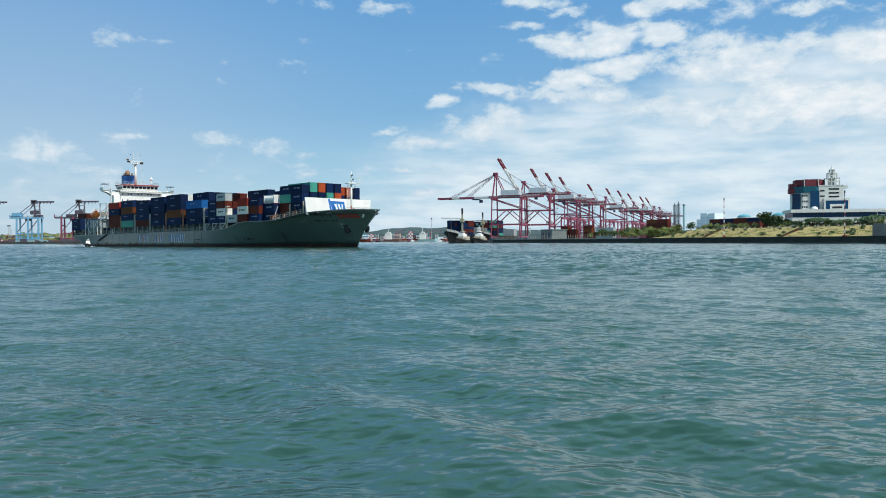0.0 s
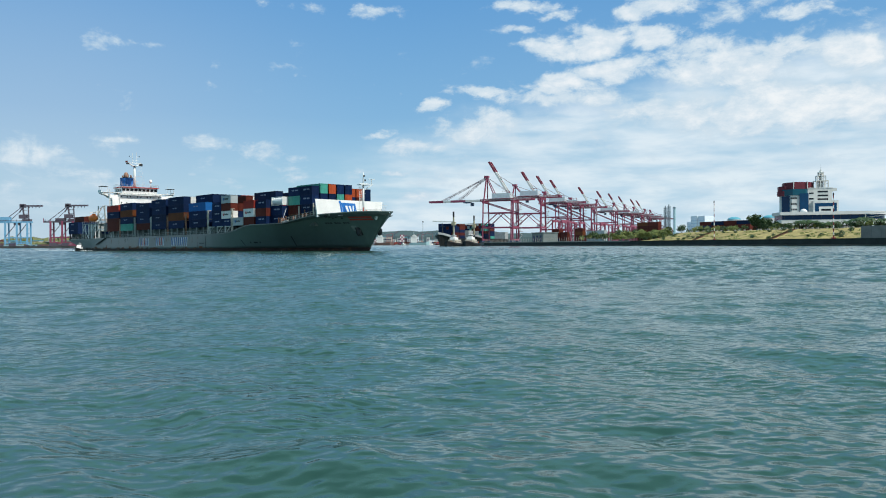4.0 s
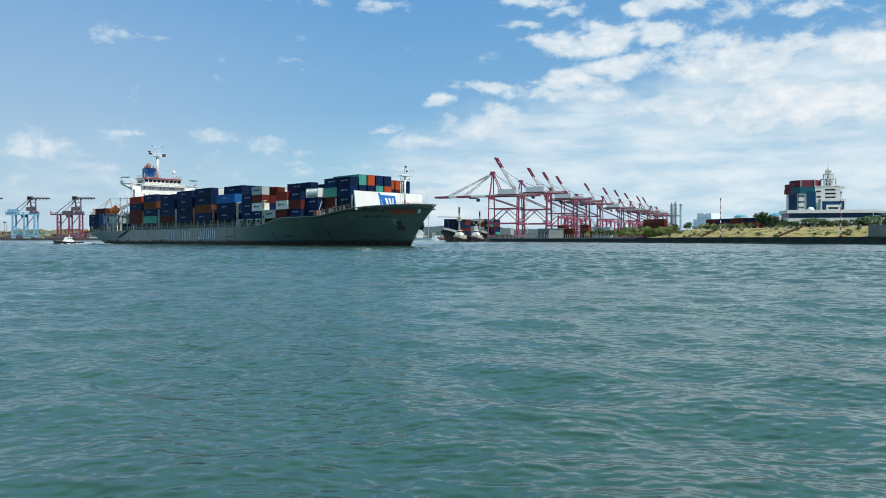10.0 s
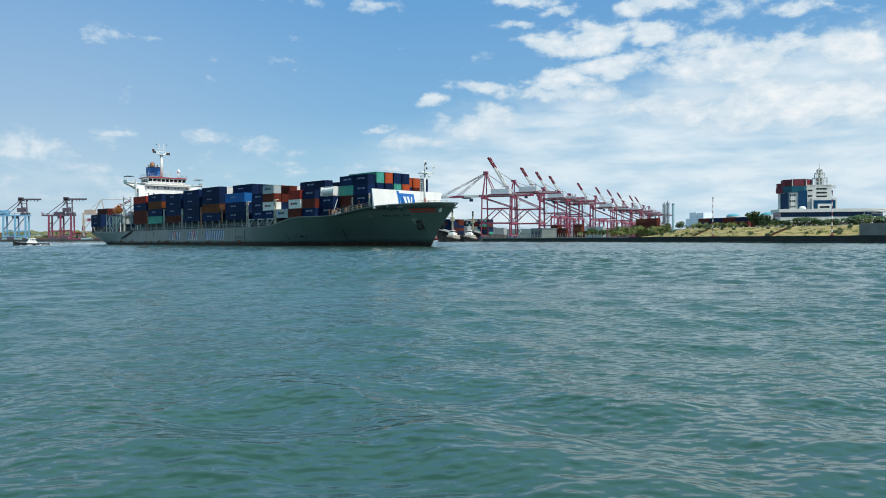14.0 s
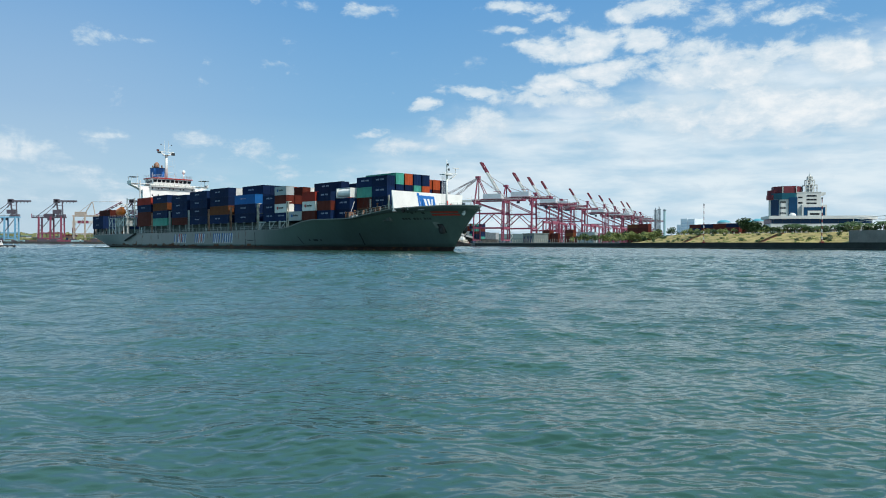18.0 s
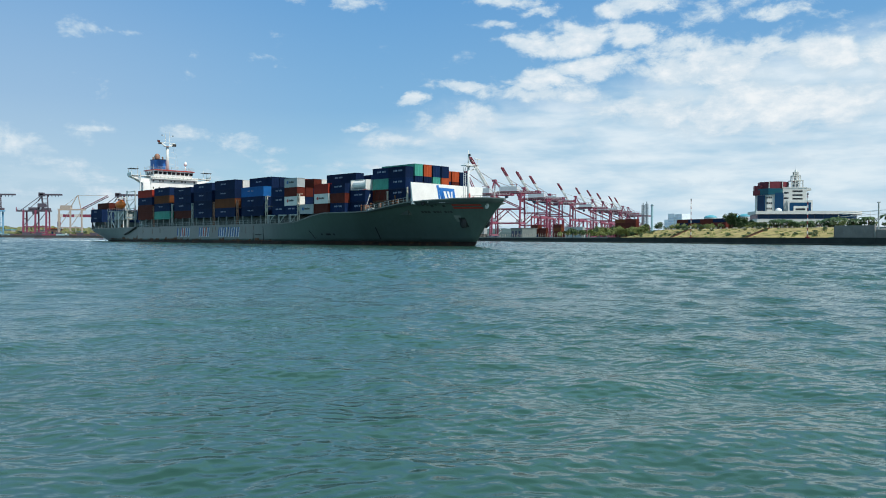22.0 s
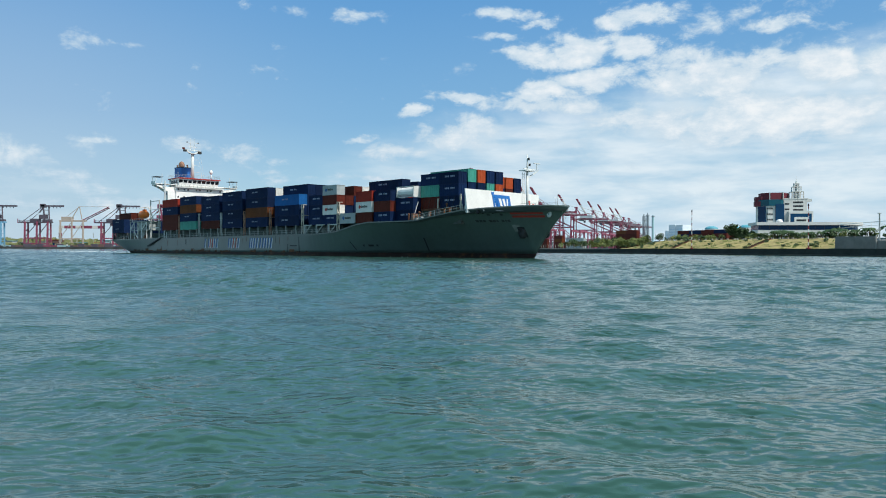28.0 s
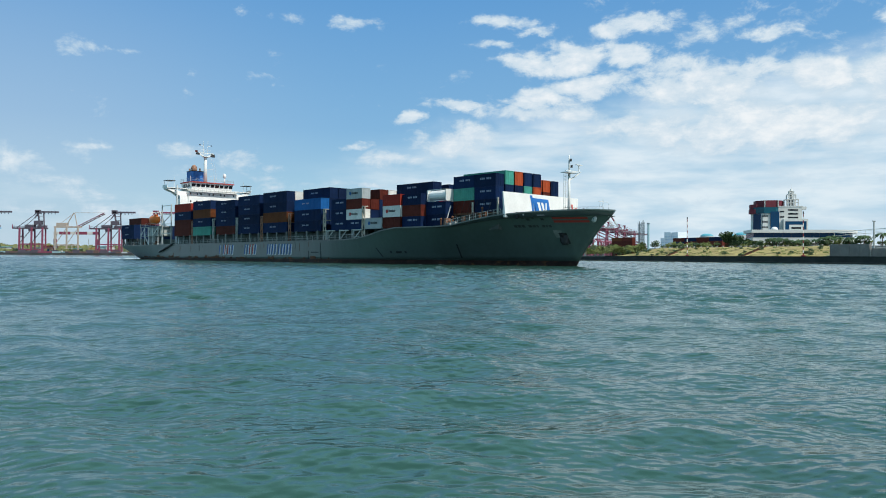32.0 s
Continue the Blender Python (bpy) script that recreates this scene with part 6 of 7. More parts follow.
    for i in range(n):
        q0, q1 = p0 + way * (L * i / n), p0 + way * (L * (i + 1) / n)
        mat = CRANEWHITE if (raised and 1 <= i <= 4) or (not raised and i in (0, 1, 4)) else red
        mat = CRANEMAROON if raised and i >= 5 else mat
        for ly in (-2.6, 2.6):
            part("boom_section", Geo().beam(q0 + Vector((0, ly, 0)), q1 + Vector((0, ly, 0)), 1.3, 1.9), mat, arm)
        part("boom_brace", Geo().beam(q0 + Vector((0, -2.6, 0)), q1 + Vector((0, 2.6, 0)), 0.5), red if i % 2 else CRANEWHITE, arm)
        part("boom_tie", Geo().beam(q1 + Vector((0, -2.6, 0)), q1 + Vector((0, 2.6, 0)), 0.6), mat, arm)
    top = Vector((-1.5, 0, apex))
    for f in ((0.40, 0.46, 0.70, 0.77) if not raised else (0.6,)):
        for ly in (-1.6, 1.6):
            part("fore_stay", Geo().beam(top + Vector((0, ly, 0)), p0 + way * (L * f) + Vector((0, ly, 0.8)), 0.3 if not raised else 0.25), STAYGREY, t)
    cab = part("trolley", Geo().box(16, 22, -3.4, 3.4, boom_z - 1.6, boom_z - 0.5) if not raised else Geo().box(-12, -6, -3.4, 3.4, boom_z - 1.6, boom_z - 0.5), CRANEDARK, t)
    part("operator_cab", Geo().box(13, 15.6, -2.4, 0.4, boom_z - 4.4, boom_z - 1.4) if not raised else Geo().box(-15, -12.4, -2.4, 0.4, boom_z - 4.4, boom_z - 1.4), CRANEDARK, cab, "small dark operator cab")
    return t


def right_cranes():
    sts_crane(18, 712, False, "red quay crane with its boom lowered over the water", boom_z=39.5, apex=62)
    for x, y in ((46, 734), (86, 841), (108, 895), (131, 956), (186, 1082), (228, 1172), (257, 1231), (290, 1312), (331, 1404), (351, 1445)):
        sts_crane(x, y, True, "red quay crane with its banded boom raised", apex=55.5 if y < 960 else 60.0)
    # low dark sheds, yard stacks and a fence at the crane feet
    rng = random.Random(9)
    for i in range(16):
        f = i / 15
        x, y = 95 + 260 * f + rng.uniform(-6, 6), 760 + 560 * f + rng.uniform(-10, 10)
        t = thing("yard_gantry", "dark red yard gantry over freight rows", "gantry", "yard gantries", m=pose(x, y, 3, 0, 0, BERTH + 90))
        for lx in (-11, 11):
            for ly in (-5, 5):
                part("leg", Geo().box(lx - 0.6, lx + 0.6, ly - 0.6, ly + 0.6, 0, 20), CRANERED, t)
            part("side_tie", Geo().box(lx - 0.5, lx + 0.5, -5, 5, 9, 10), CRANERED, t)
        part("beam", Geo().box(-12, 12, -5.4, -3.6, 20, 22), CRANERED, t)
        part("beam", Geo().box(-12, 12, 3.6, 5.4, 20, 22), CRANERED, t)
    me = {k: Geo().box(0, 12.1, 0, 2.4, 0, 2.6).mesh("yard_container", BOX[k]) for k in "rmobsnw"}
    for i in range(8):
        s, d = -44 + i * 12.3, 74 + rng.uniform(-5, 5)
        for tier in range(rng.choice((2, 3, 3, 4))):
            k = rng.choice("mmmnmb")
            p = shore(s, d, 2.98 + tier * 2.6)
            o = tagged(new("yard_container", me[k]), f"{COLOURWORD[k]} freight container in a yard stack", "container", "containers in the yard")
            o.matrix_basis = pose(p.x, p.y, p.z, 0, 0, -68)
    fence = thing("quay_fence", "pale post fence along the quay edge", "fence")
    for i in range(70):
        p = shore(-130 + i * 4.4, 56 if i < 2 else max(3, 50 - i * 0.75), 2.7)
        part("post", Geo().beam(p, p + Vector((0, 0, 2.6)), 0.22), CAPSTONE, fence)
    p = shore(42, 30, 2.9)
    t = thing("quay_shed", "low grey-green shed at the crane feet", "shed", m=pose(p.x, p.y, p.z, 0, 0, -68))
    part("wall", Geo().box(-9, 9, -6, 6, 0, 6.6), SHEDGREEN, t)
    part("roof", Geo().prism([(-9.5, -6.6), (9.5, -6.6), (9.5, 6.6), (-9.5, 6.6)], 6.6, 7.0), SHEDGREEN, t)
    for i in range(3):
        part("door", Geo().box(-7.8 + i * 5.4, -4.6 + i * 5.4, -6.1, -5.9, 0, 4.6), NAVYGLASS, t)
    for s0, s1, d, tiers, keys in ((52, 76, 60, 3, "sswm"), (88, 112, 80, 5, "mmnm")):
        for col in range(2):
            for tier in range(tiers):
                k = rng.choice(keys)
                p = shore(s0 + col * 12.3, d, 2.98 + tier * 2.6)
                o = tagged(new("yard_container", me[k]), f"{COLOURWORD[k]} freight container in a yard stack", "container", "containers in the yard")
                o.matrix_basis = pose(p.x, p.y, p.z, 0, 0, -68)


right_cranes()


# ---- far shore on the other side of the channel ----
BLACKHULL = paint("black_hull", (0.018, 0.019, 0.021), 0.55, vary=0.3, rust=0.2)
# leaf colours lightened to paint in the haze over the far shore
FARGREEN = leaf_material("far_trees", (0.09, 0.125, 0.05), (0.32, 0.31, 0.13))
# the blue-grey base colour of the hills carries the distance haze
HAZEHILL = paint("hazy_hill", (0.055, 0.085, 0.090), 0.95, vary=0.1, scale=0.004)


def far_crane(x, main, arm, label, flip=1):
    """Crane of the far quay, seen end on, with its upper arm folded level."""
    t = thing("quay_crane", label, "crane", "cranes of the far quay", m=pose(x, 1300, 3.6))
    for k, lx in enumerate((0, 21, 40)):
        leg = part("leg", Geo().beam((lx, -6, 0), (lx, -5, 44), 2.4), main, t)
        part("leg_rear", Geo().beam((lx, 6, 0), (lx, 5, 44), 2.0), main, leg)
        part("bogie", Geo().box(lx - 3, lx + 3, -8, -4, 0, 2), CRANEDARK, leg)
    part("sill_beam", Geo().box(-1, 44, -6.6, -5.4, 4, 6.4), main, t)
    part("mid_beam", Geo().box(-1, 44, -6.4, -5.2, 14, 16), main, t)
    part("girder", Geo().box(-13, 45, -4, 4, 41.5, 44), main if main is CRANEBLUE else arm, t)
    part("machinery_house", Geo().box(-10, 6, -4, 4, 44, 52) if main is CRANEBLUE else Geo().box(8, 24, -4, 4, 44, 49), main if main is CRANEBLUE else arm, t)
    part("cab", Geo().box(14, 22, -3, 3, 37.5, 41.5), arm, t)
    part("counterweight", Geo().box(30, 44, -3.4, 3.4, 44, 48), arm, t)
    part("walkway", Geo().box(-12, 45, -4.6, -4.2, 45.4, 45.9), arm, t)
    for z in (10, 22, 30):
        part("ladder_stage", Geo().box(42, 46, -7, -5, z, z + 0.8), main, t)
    for a, b in ((0, 21), (21, 40)):
        part("diagonal", Geo().beam((a, -6, 16), (b, -5.2, 41), 1.0), arm, t)
    part("tower", Geo().beam((34, -3, 44), (30, -1.5, 71), 2.0).beam((42, -3, 44), (40, -1.5, 71), 1.6), arm, t)
    for z in (50, 57, 64):
        part("tower_tie", Geo().beam((34 - (z - 44) * 0.15, -2.5, z), (42 - (z - 44) * 0.08, -2.5, z), 0.9), arm, t)
    part("top_arm", Geo().beam((27, -1.5, 71.5), (66, -1.5, 71.2), 3.0, 2.8), arm, t)
    part("apex_house", Geo().box(25, 33, -3, 3, 68.5, 75), arm, t)
    for i in range(5):
        part("arm_hanger", Geo().beam((36 + i * 6, -1.5, 71), (36 + i * 6, -1.5, 67.5), 0.8), arm, t)
    part("back_arm", Geo().beam((30, -1.5, 69), (24, -1.5, 60), 1.6), arm, t)
    part("hoist_house", Geo().box(24, 36, -4, 4, 49, 56), arm, t)
    part("end_frame", Geo().beam((-13, -4, 41.5), (-13, -4, 49), 1.0), main, t)
    for i in range(6):
        part("girder_post", Geo().beam((-10 + i * 10, -4.6, 44), (-10 + i * 10, -4.6, 47), 0.6), arm, t)
    part("stay", Geo().beam((-6, -2, 44), (29, -1.5, 70), 0.9).beam((10, -2, 48), (30, -1.5, 66), 0.7), arm, t)
    return t


def far_quay():
    quay = tagged(new("ground_far_quay", Geo().box(-2300, -250, 1255, 2600, -2, 3.6).mesh("ground_far_quay", QUAYDARK)), "far concrete quay across the channel", "quay", kind="structure")
    far_crane(-820, CRANEBLUE, FARDARK, "pale blue quay crane on the far side")
    far_crane(-738, FARRED, FARDARK, "dark red quay crane on the far side")
    far_crane(-604, FARRED, FARDARK, "dark red quay crane beside the cream one")
    far_crane(-532, FARRED, FARRED, "red quay crane half hidden on the far side")
    far_crane(-906, CRANEBLUE, FARDARK, "pale blue quay crane at the far end")
    t = thing("quay_crane", "cream quay crane with its red boom slanting upward", "crane", "cranes of the far quay", m=pose(-702, 1310, 3.6))
    for lx in (21, 41, 61):
        leg = part("leg", Geo().beam((lx, -5, 0), (lx, -5, 46), 2.2), CRANECREAM, t)
        part("bogie", Geo().box(lx - 3, lx + 3, -8, -3, 0, 2.2), CRANEDARK, leg)
    part("girder", Geo().box(18, 64, -4, 4, 44.5, 47), CRANECREAM, t)
    part("mid_beam", Geo().box(20, 62, -5.6, -4.4, 13, 15), CRANECREAM, t)
    part("boom", Geo().beam((58, -1, 47), (105, -1, 71), 1.3, 1.2).beam((58, 2, 44.5), (105, 2, 69), 1.1), FARRED, t, "dull red slanting boom")
    for i in range(7):
        a, b = 58 + i * 6.7, 58 + (i + 1) * 6.7
        part("boom_lace", Geo().beam((a, 0, 47 + (a - 58) * 0.51), (b, 1, 44.5 + (b - 58) * 0.52), 0.7), CRANECREAM, t)
    for a, b in ((21, 41), (41, 61)):
        part("diagonal", Geo().beam((a, -5, 15), (b, -5, 44), 0.8), CRANECREAM, t)
    part("machinery_house", Geo().box(22, 40, -4, 4, 47, 53), CRANECREAM, t)
    part("tower", Geo().beam((38, -2, 47), (52, -1.5, 71), 1.2).beam((58, -2, 47), (53, -1.5, 71), 1.2), CRANECREAM, t)
    part("stay", Geo().beam((53, -1.5, 71), (104, -1, 71), 0.6).beam((53, -1.5, 71), (24, -2, 48), 0.6), CRANECREAM, t)
    t = thing("gantry_beam", "red and white banded gantry between the cranes", "gantry", m=pose(-696, 1330, 3.6))
    for i in range(8):
        part("beam_section", Geo().box(i * 10, i * 10 + 10, -2, 2, 33, 38), CRANERED if i % 3 else CRANEWHITE, t)
    for x in (2, 78):
        for i in range(4):
            part("leg_band", Geo().box(x - 2, x + 2, -2, 2, i * 8.3, i * 8.3 + 8.3), CRANEWHITE if i % 2 else CRANERED, t)
    # a belt of trees, sheds and freight behind the quay edge
    rng = random.Random(21)
    g = Geo()
    for i in range(5200):
        x, y = rng.uniform(-1700, -260), rng.uniform(1400, 1480)
        z = 3.5 + rng.uniform(0, 16) * (0.85 + 0.12 * math.sin(x * 0.021) + 0.1 * math.sin(x * 0.07))
        w = rng.uniform(2.5, 5.5)
        a = rng.uniform(0, 3.14)
        n = len(g.v)
        g.v += [(x - w * math.cos(a), y - w * math.sin(a), z - w * 0.7), (x + w * math.cos(a), y + w * math.sin(a), z - w * 0.7), (x + w * 0.6 * math.cos(a), y + w * 0.6 * math.sin(a), z + w * 0.8), (x - w * 0.7 * math.cos(a), y - w * 0.7 * math.sin(a), z + w * 0.6)]
        g.f += [(n, n + 1, n + 2, n + 3)]
    me = bpy.data.meshes.new("far_woods")
    me.from_pydata(g.v, [], g.f)
    me.materials.append(FARGREEN)
    tagged(new("far_woods", me), "belt of hazy green trees behind the far quay", "woods", kind="stuff")
    for i in range(46):
        x = -1100 + i * 15.5 + rng.uniform(-5, 5)
        w, h = rng.uniform(6, 18), rng.uniform(5, 13)
        mat = rng.choice((BLDGWHITE, FARBROWN, BLDGGREY, SHEDGREEN, FARTEAL))
        t = thing("far_shed", "low pale shed on the far quay", "shed", "sheds of the far quay", m=pose(x, 1390 + rng.uniform(-10, 10), 3.6))
        part("wall", Geo().box(-w / 2, w / 2, -8, 8, 0, h), mat, t)
        part("roof", Geo().box(-w / 2 - 1, w / 2 + 1, -9, 9, h, h + 0.8), rng.choice((LIGHTGREY, TEAL, BOX["o"])), t)
        part("door", Geo().box(-w / 4, w / 4, -8.1, -7.9, 0, h * 0.6), NAVYGLASS, t)
    # muted far materials instead of the box paints: distance haze put into the colour
    mesh = {k: Geo().box(0, 12.1, 0, 2.4, 0, 2.6).mesh("quay_container", {"m": FARBROWN, "b": FARDARK, "s": CRANEHOUSE, "g": FARTEAL, "r": FARRED}[k]) for k in "mbsgr"}
    for i in range(108):
        k = rng.choice("mbbmbrbsg")
        x = -1150 + i * 8.0 + rng.uniform(-2, 2)
        for tier in range(rng.choice((1, 1, 2))):
            o = tagged(new("quay_container", mesh[k]), f"{COLOURWORD[k]} freight box on the far quay", "container", "boxes on the far quay")
            o.matrix_basis = pose(x, 1270 + (i * 7 % 22), 3.6 + tier * 2.6, 0, 0, (i * 37) % 11 - 5)
    # low scrub between the crane rails and the sheds
    g = Geo()
    for i in range(2200):
        x, y = rng.uniform(-1250, -300), rng.uniform(1300, 1372)
        if math.sin(x * 0.037) + 0.7 * math.sin(x * 0.11 + 2) < -0.35:
            continue
        z, w, a = 3.4 + rng.uniform(0, 6.5), rng.uniform(1.4, 3.2), rng.uniform(0, 3.14)
        n = len(g.v)
        g.v += [(x - w * math.cos(a), y - w * math.sin(a), z - w * 0.6), (x + w * math.cos(a), y + w * math.sin(a), z - w * 0.6), (x + w * 0.6 * math.cos(a), y + w * 0.6 * math.sin(a), z + w * 0.8), (x - w * 0.7 * math.cos(a), y - w * 0.7 * math.sin(a), z + w * 0.6)]
        g.f += [(n, n + 1, n + 2, n + 3)]
    me = bpy.data.meshes.new("quay_scrub")
    me.from_pydata(g.v, [], g.f)
    me.materials.append(FARGREEN)
    tagged(new("quay_scrub", me), "patchy yellow-green scrub on the far quay", "scrub", kind="stuff")
    for i in range(16):
        x = -1120 + i * 47 + rng.uniform(-14, 14)
        t = thing("lattice_mast", "slim grey lattice mast among the far sheds", "mast", "masts of the far quay", m=pose(x, 1385, 3.6))
        h = rng.uniform(14, 27)
        part("mast", Geo().beam((-0.9, 0, 0), (-0.4, 0, h), 0.35).beam((0.9, 0, 0), (0.4, 0, h), 0.35), LIGHTGREY, t)
        for j in range(5):
            part("mast_brace", Geo().beam((-0.9 + j * 0.1, 0, h * j / 5), (0.8 - j * 0.1, 0, h * (j + 1) / 5), 0.25), LIGHTGREY, t)
    for i in range(9):
        x = -1090 + i * 88 + rng.uniform(-20, 20)
        t = thing("yard_truck", "small pale yard truck on the far quay", "truck", "trucks of the far quay", m=pose(x, 1262, 3.6))
        part("chassis", Geo().box(-6, 6, -1.2, 1.2, 0.8, 1.4), CRANEDARK, t)
        part("truck_cab", Geo().box(-6, -3.8, -1.2, 1.2, 1.4, 4.0), BLDGWHITE if i % 2 else FARTEAL, t)
        for wx in (-5, 2.5, 4.5):
            part("wheel", Geo().tube((wx, -1.3, 0.5), (wx, 1.3, 0.5), 0.5, 0.5, 8), DARKSTEEL, t)
    for x in (-1010, -870, -765, -560):
        t = thing("light_tower", "tall lattice light tower on the far quay", "light tower", "far light towers", m=pose(x, 1350, 3.6))
        part("mast", Geo().tube((0, 0, 0), (0, 0, 30), 0.9, 0.5, 6), LIGHTGREY, t)
        part("lamp_ring", Geo().box(-3, 3, -1, 1, 29, 31), DARKSTEEL, t)


far_quay()


def far_harbour():
    """Hills, moored ships and gear at the end of the channel."""
    rng = random.Random(31)
    ridge = Geo()
    rings = []
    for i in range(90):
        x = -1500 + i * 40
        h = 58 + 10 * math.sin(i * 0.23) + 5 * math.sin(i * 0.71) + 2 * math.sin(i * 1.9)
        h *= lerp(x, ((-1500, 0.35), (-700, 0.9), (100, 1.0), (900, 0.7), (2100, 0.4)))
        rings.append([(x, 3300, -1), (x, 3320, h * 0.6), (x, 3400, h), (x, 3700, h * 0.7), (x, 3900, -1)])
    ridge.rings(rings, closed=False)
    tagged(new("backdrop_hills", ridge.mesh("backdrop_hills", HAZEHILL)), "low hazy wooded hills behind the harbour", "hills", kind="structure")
    tagged(new("ground_inner_quay", Geo().box(-400, 130, 1560, 3350, -2, 3.0).mesh("ground_inner_quay", TARMAC)), "inner harbour quay far along the channel", "quay", kind="structure")
    spec = ((-233, 46, CRANEWHITE, BOX["m"]), (-165, 36, CRANEWHITE, FARBROWN), (-95, 40, CRANEWHITE, FARTEAL))
    for x, L, top, low in spec:
        t = thing("moored_ship", "small moored freighter at the inner quay", "ship", "moored freighters", m=pose(x, 1480, 0))
        part("hull", Geo().rings([[(a, -w, 5 + (2 if a > L * .4 else 0)), (a, -w * 0.8, -1), (a, w * 0.8, -1), (a, w, 5 + (2 if a > L * .4 else 0))] for a, w in ((-L / 2, 5), (-L / 3, 7), (L / 3, 7), (L / 2 - 3, 3), (L / 2, 0.4))]), low, t)
        part("deckhouse", Geo().box(-L / 2 + 3, -L / 2 + 15, -5, 5, 5, 17), top, t)
        part("wheelhouse", Geo().box(-L / 2 + 6, -L / 2 + 13, -6, 6, 17, 20), top, t)
        part("mast", Geo().tube((-L / 2 + 9, 0, 20), (-L / 2 + 9, 0, 30), 0.4), top, t)
        part("derrick", Geo().beam((5, 0, 5), (5, 0, 22), 1.0).beam((5, 0, 20), (16, 0, 24), 0.6), CRANERED, t)
    for x, h in ((-138, 19), (-222, 14), (-192, 10)):
        t = thing("banded_tower", "red and white chequered harbour tower", "tower", "banded towers", m=pose(x, 1575, 3))
        for i in range(5):
            for j in range(3):
                part("panel", Geo().box(-4.5 + j * 3, -1.5 + j * 3, -2, 2, h * i / 5, h * (i + 1) / 5), CRANEWHITE if (i + j) % 2 else CRANERED, t)
    for i in range(40):
        x = -380 + i * 11.6 + rng.uniform(-5, 5)
        w, h = rng.uniform(6, 15), rng.uniform(5, 17)
        t = thing("harbour_block", "pale hazy harbour building far along the channel", "building", "harbour buildings", m=pose(x, 1620 + rng.uniform(0, 60), 3))
        part("wall", Geo().box(-w / 2, w / 2, -8, 8, 0, h), rng.choice((BLDGWHITE, BLDGGREY, FARWHITE, CRANECREAM, FARBROWN, SHEDGREEN, LIGHTGREY)), t)
        part("roof", Geo().box(-w / 2 - .6, w / 2 + .6, -8.6, 8.6, h, h + 0.7), rng.choice((LIGHTGREY, CRANERED, TEAL)), t)
        for k in range(int(h / 4)):
            part("window_band", Geo().box(-w / 2 + 1, w / 2 - 1, -8.1, -7.9, 1.5 + k * 3.6, 3.0 + k * 3.6), NAVYGLASS, t)
    mesh = {k: Geo().box(-3, 3, -2, 2, 0, 3.2).mesh("quay_load", BOX[k]) for k in "rmbwnos"}
    for i in range(70):
        k = rng.choice("rmmbbwnos")
        o = tagged(new("quay_load", mesh[k]), f"{COLOURWORD[k]} load standing on the inner quay", "freight", "loads on the inner quay")
        o.matrix_basis = pose(-390 + i * 6.6 + rng.uniform(-2, 2), 1566 + rng.uniform(0, 14), 3.0, 0, 0, rng.uniform(-20, 20))
    for i in range(30):
        x = -360 + i * 14 + rng.uniform(-6, 6)
        t = thing("derrick_post", "slim dark derrick on the inner quay", "derrick", "derricks of the inner quay", m=pose(x, 1590, 3))
        h = rng.uniform(14, 26)
        part("post", Geo().beam((0, 0, 0), (0, 0, h), 0.6), CRANEDARK if i % 2 else CRANEMAROON, t)
        part("jib", Geo().beam((0, 0, h * 0.8), (rng.choice((-1, 1)) * h * 0.5, 0, h * 1.1), 0.5), CRANEDARK if i % 2 else CRANEMAROON, t)
    for i in range(16):
        x = -260 + i * 15 + rng.uniform(-5, 5)
        t = thing("work_boat", "small work boat lying off the inner quay", "boat", "work boats", m=pose(x, 1500 + rng.uniform(0, 45), 0, 0, 0, rng.uniform(-25, 25)))
        L = rng.uniform(7, 13)
        part("hull", Geo().rings([[(a * L, -w, z), (a * L, -w * 0.7, -0.6), (a * L, w * 0.7, -0.6), (a * L, w, z)] for a, w, z in ((-0.5, 1.8, 1.8), (0.2, 2.2, 2.0), (0.4, 1.3, 2.6), (0.5, 0.1, 3.0))]), rng.choice((BLACKHULL, FARBROWN, BOX["m"], WHITE)), t)
        part("house", Geo().box(-L * 0.3, L * 0.05, -1.4, 1.4, 1.8, 4.6), rng.choice((WHITE, CRANEHOUSE, CRANERED)), t)
        part("mast", Geo().tube((-L * 0.1, 0, 4.6), (-L * 0.1, 0, rng.uniform(8, 15)), 0.3, 0.15, 6), rng.choice((DARKSTEEL, CRANERED, MASTGREY)), t)
        part("boom", Geo().beam((-L * 0.1, 0, 5.5), (L * 0.4, 0, 8.5), 0.3), MASTGREY, t)
    for x, h in ((-94, 47), (-55, 42), (-244, 40), (20, 40)):
        t = thing("light_tower", "tall grey light tower in the inner harbour", "light tower", "light towers", m=pose(x, 1580, 3))
        part("mast", Geo().tube((0, 0, 0), (0, 0, h), 0.55, 0.4, 8), LIGHTGREY, t)
        part("lamp_ring", Geo().box(-1.5, 1.5, -1.0, 1.0, h - 2.2, h), DARKSTEEL, t)


far_harbour()


# ---- moored feeder ship and tugs at the quay end ----
TUGORANGE = paint("tug_tan", (0.24, 0.15, 0.095), 0.6, vary=0.2)
YELLOW = paint("derrick_yellow", (0.38, 0.35, 0.24), 0.6, vary=0.15)


PALEBOW = paint("pale_bow_grey", (0.30, 0.32, 0.33), 0.6, vary=0.15, rust=0.2)


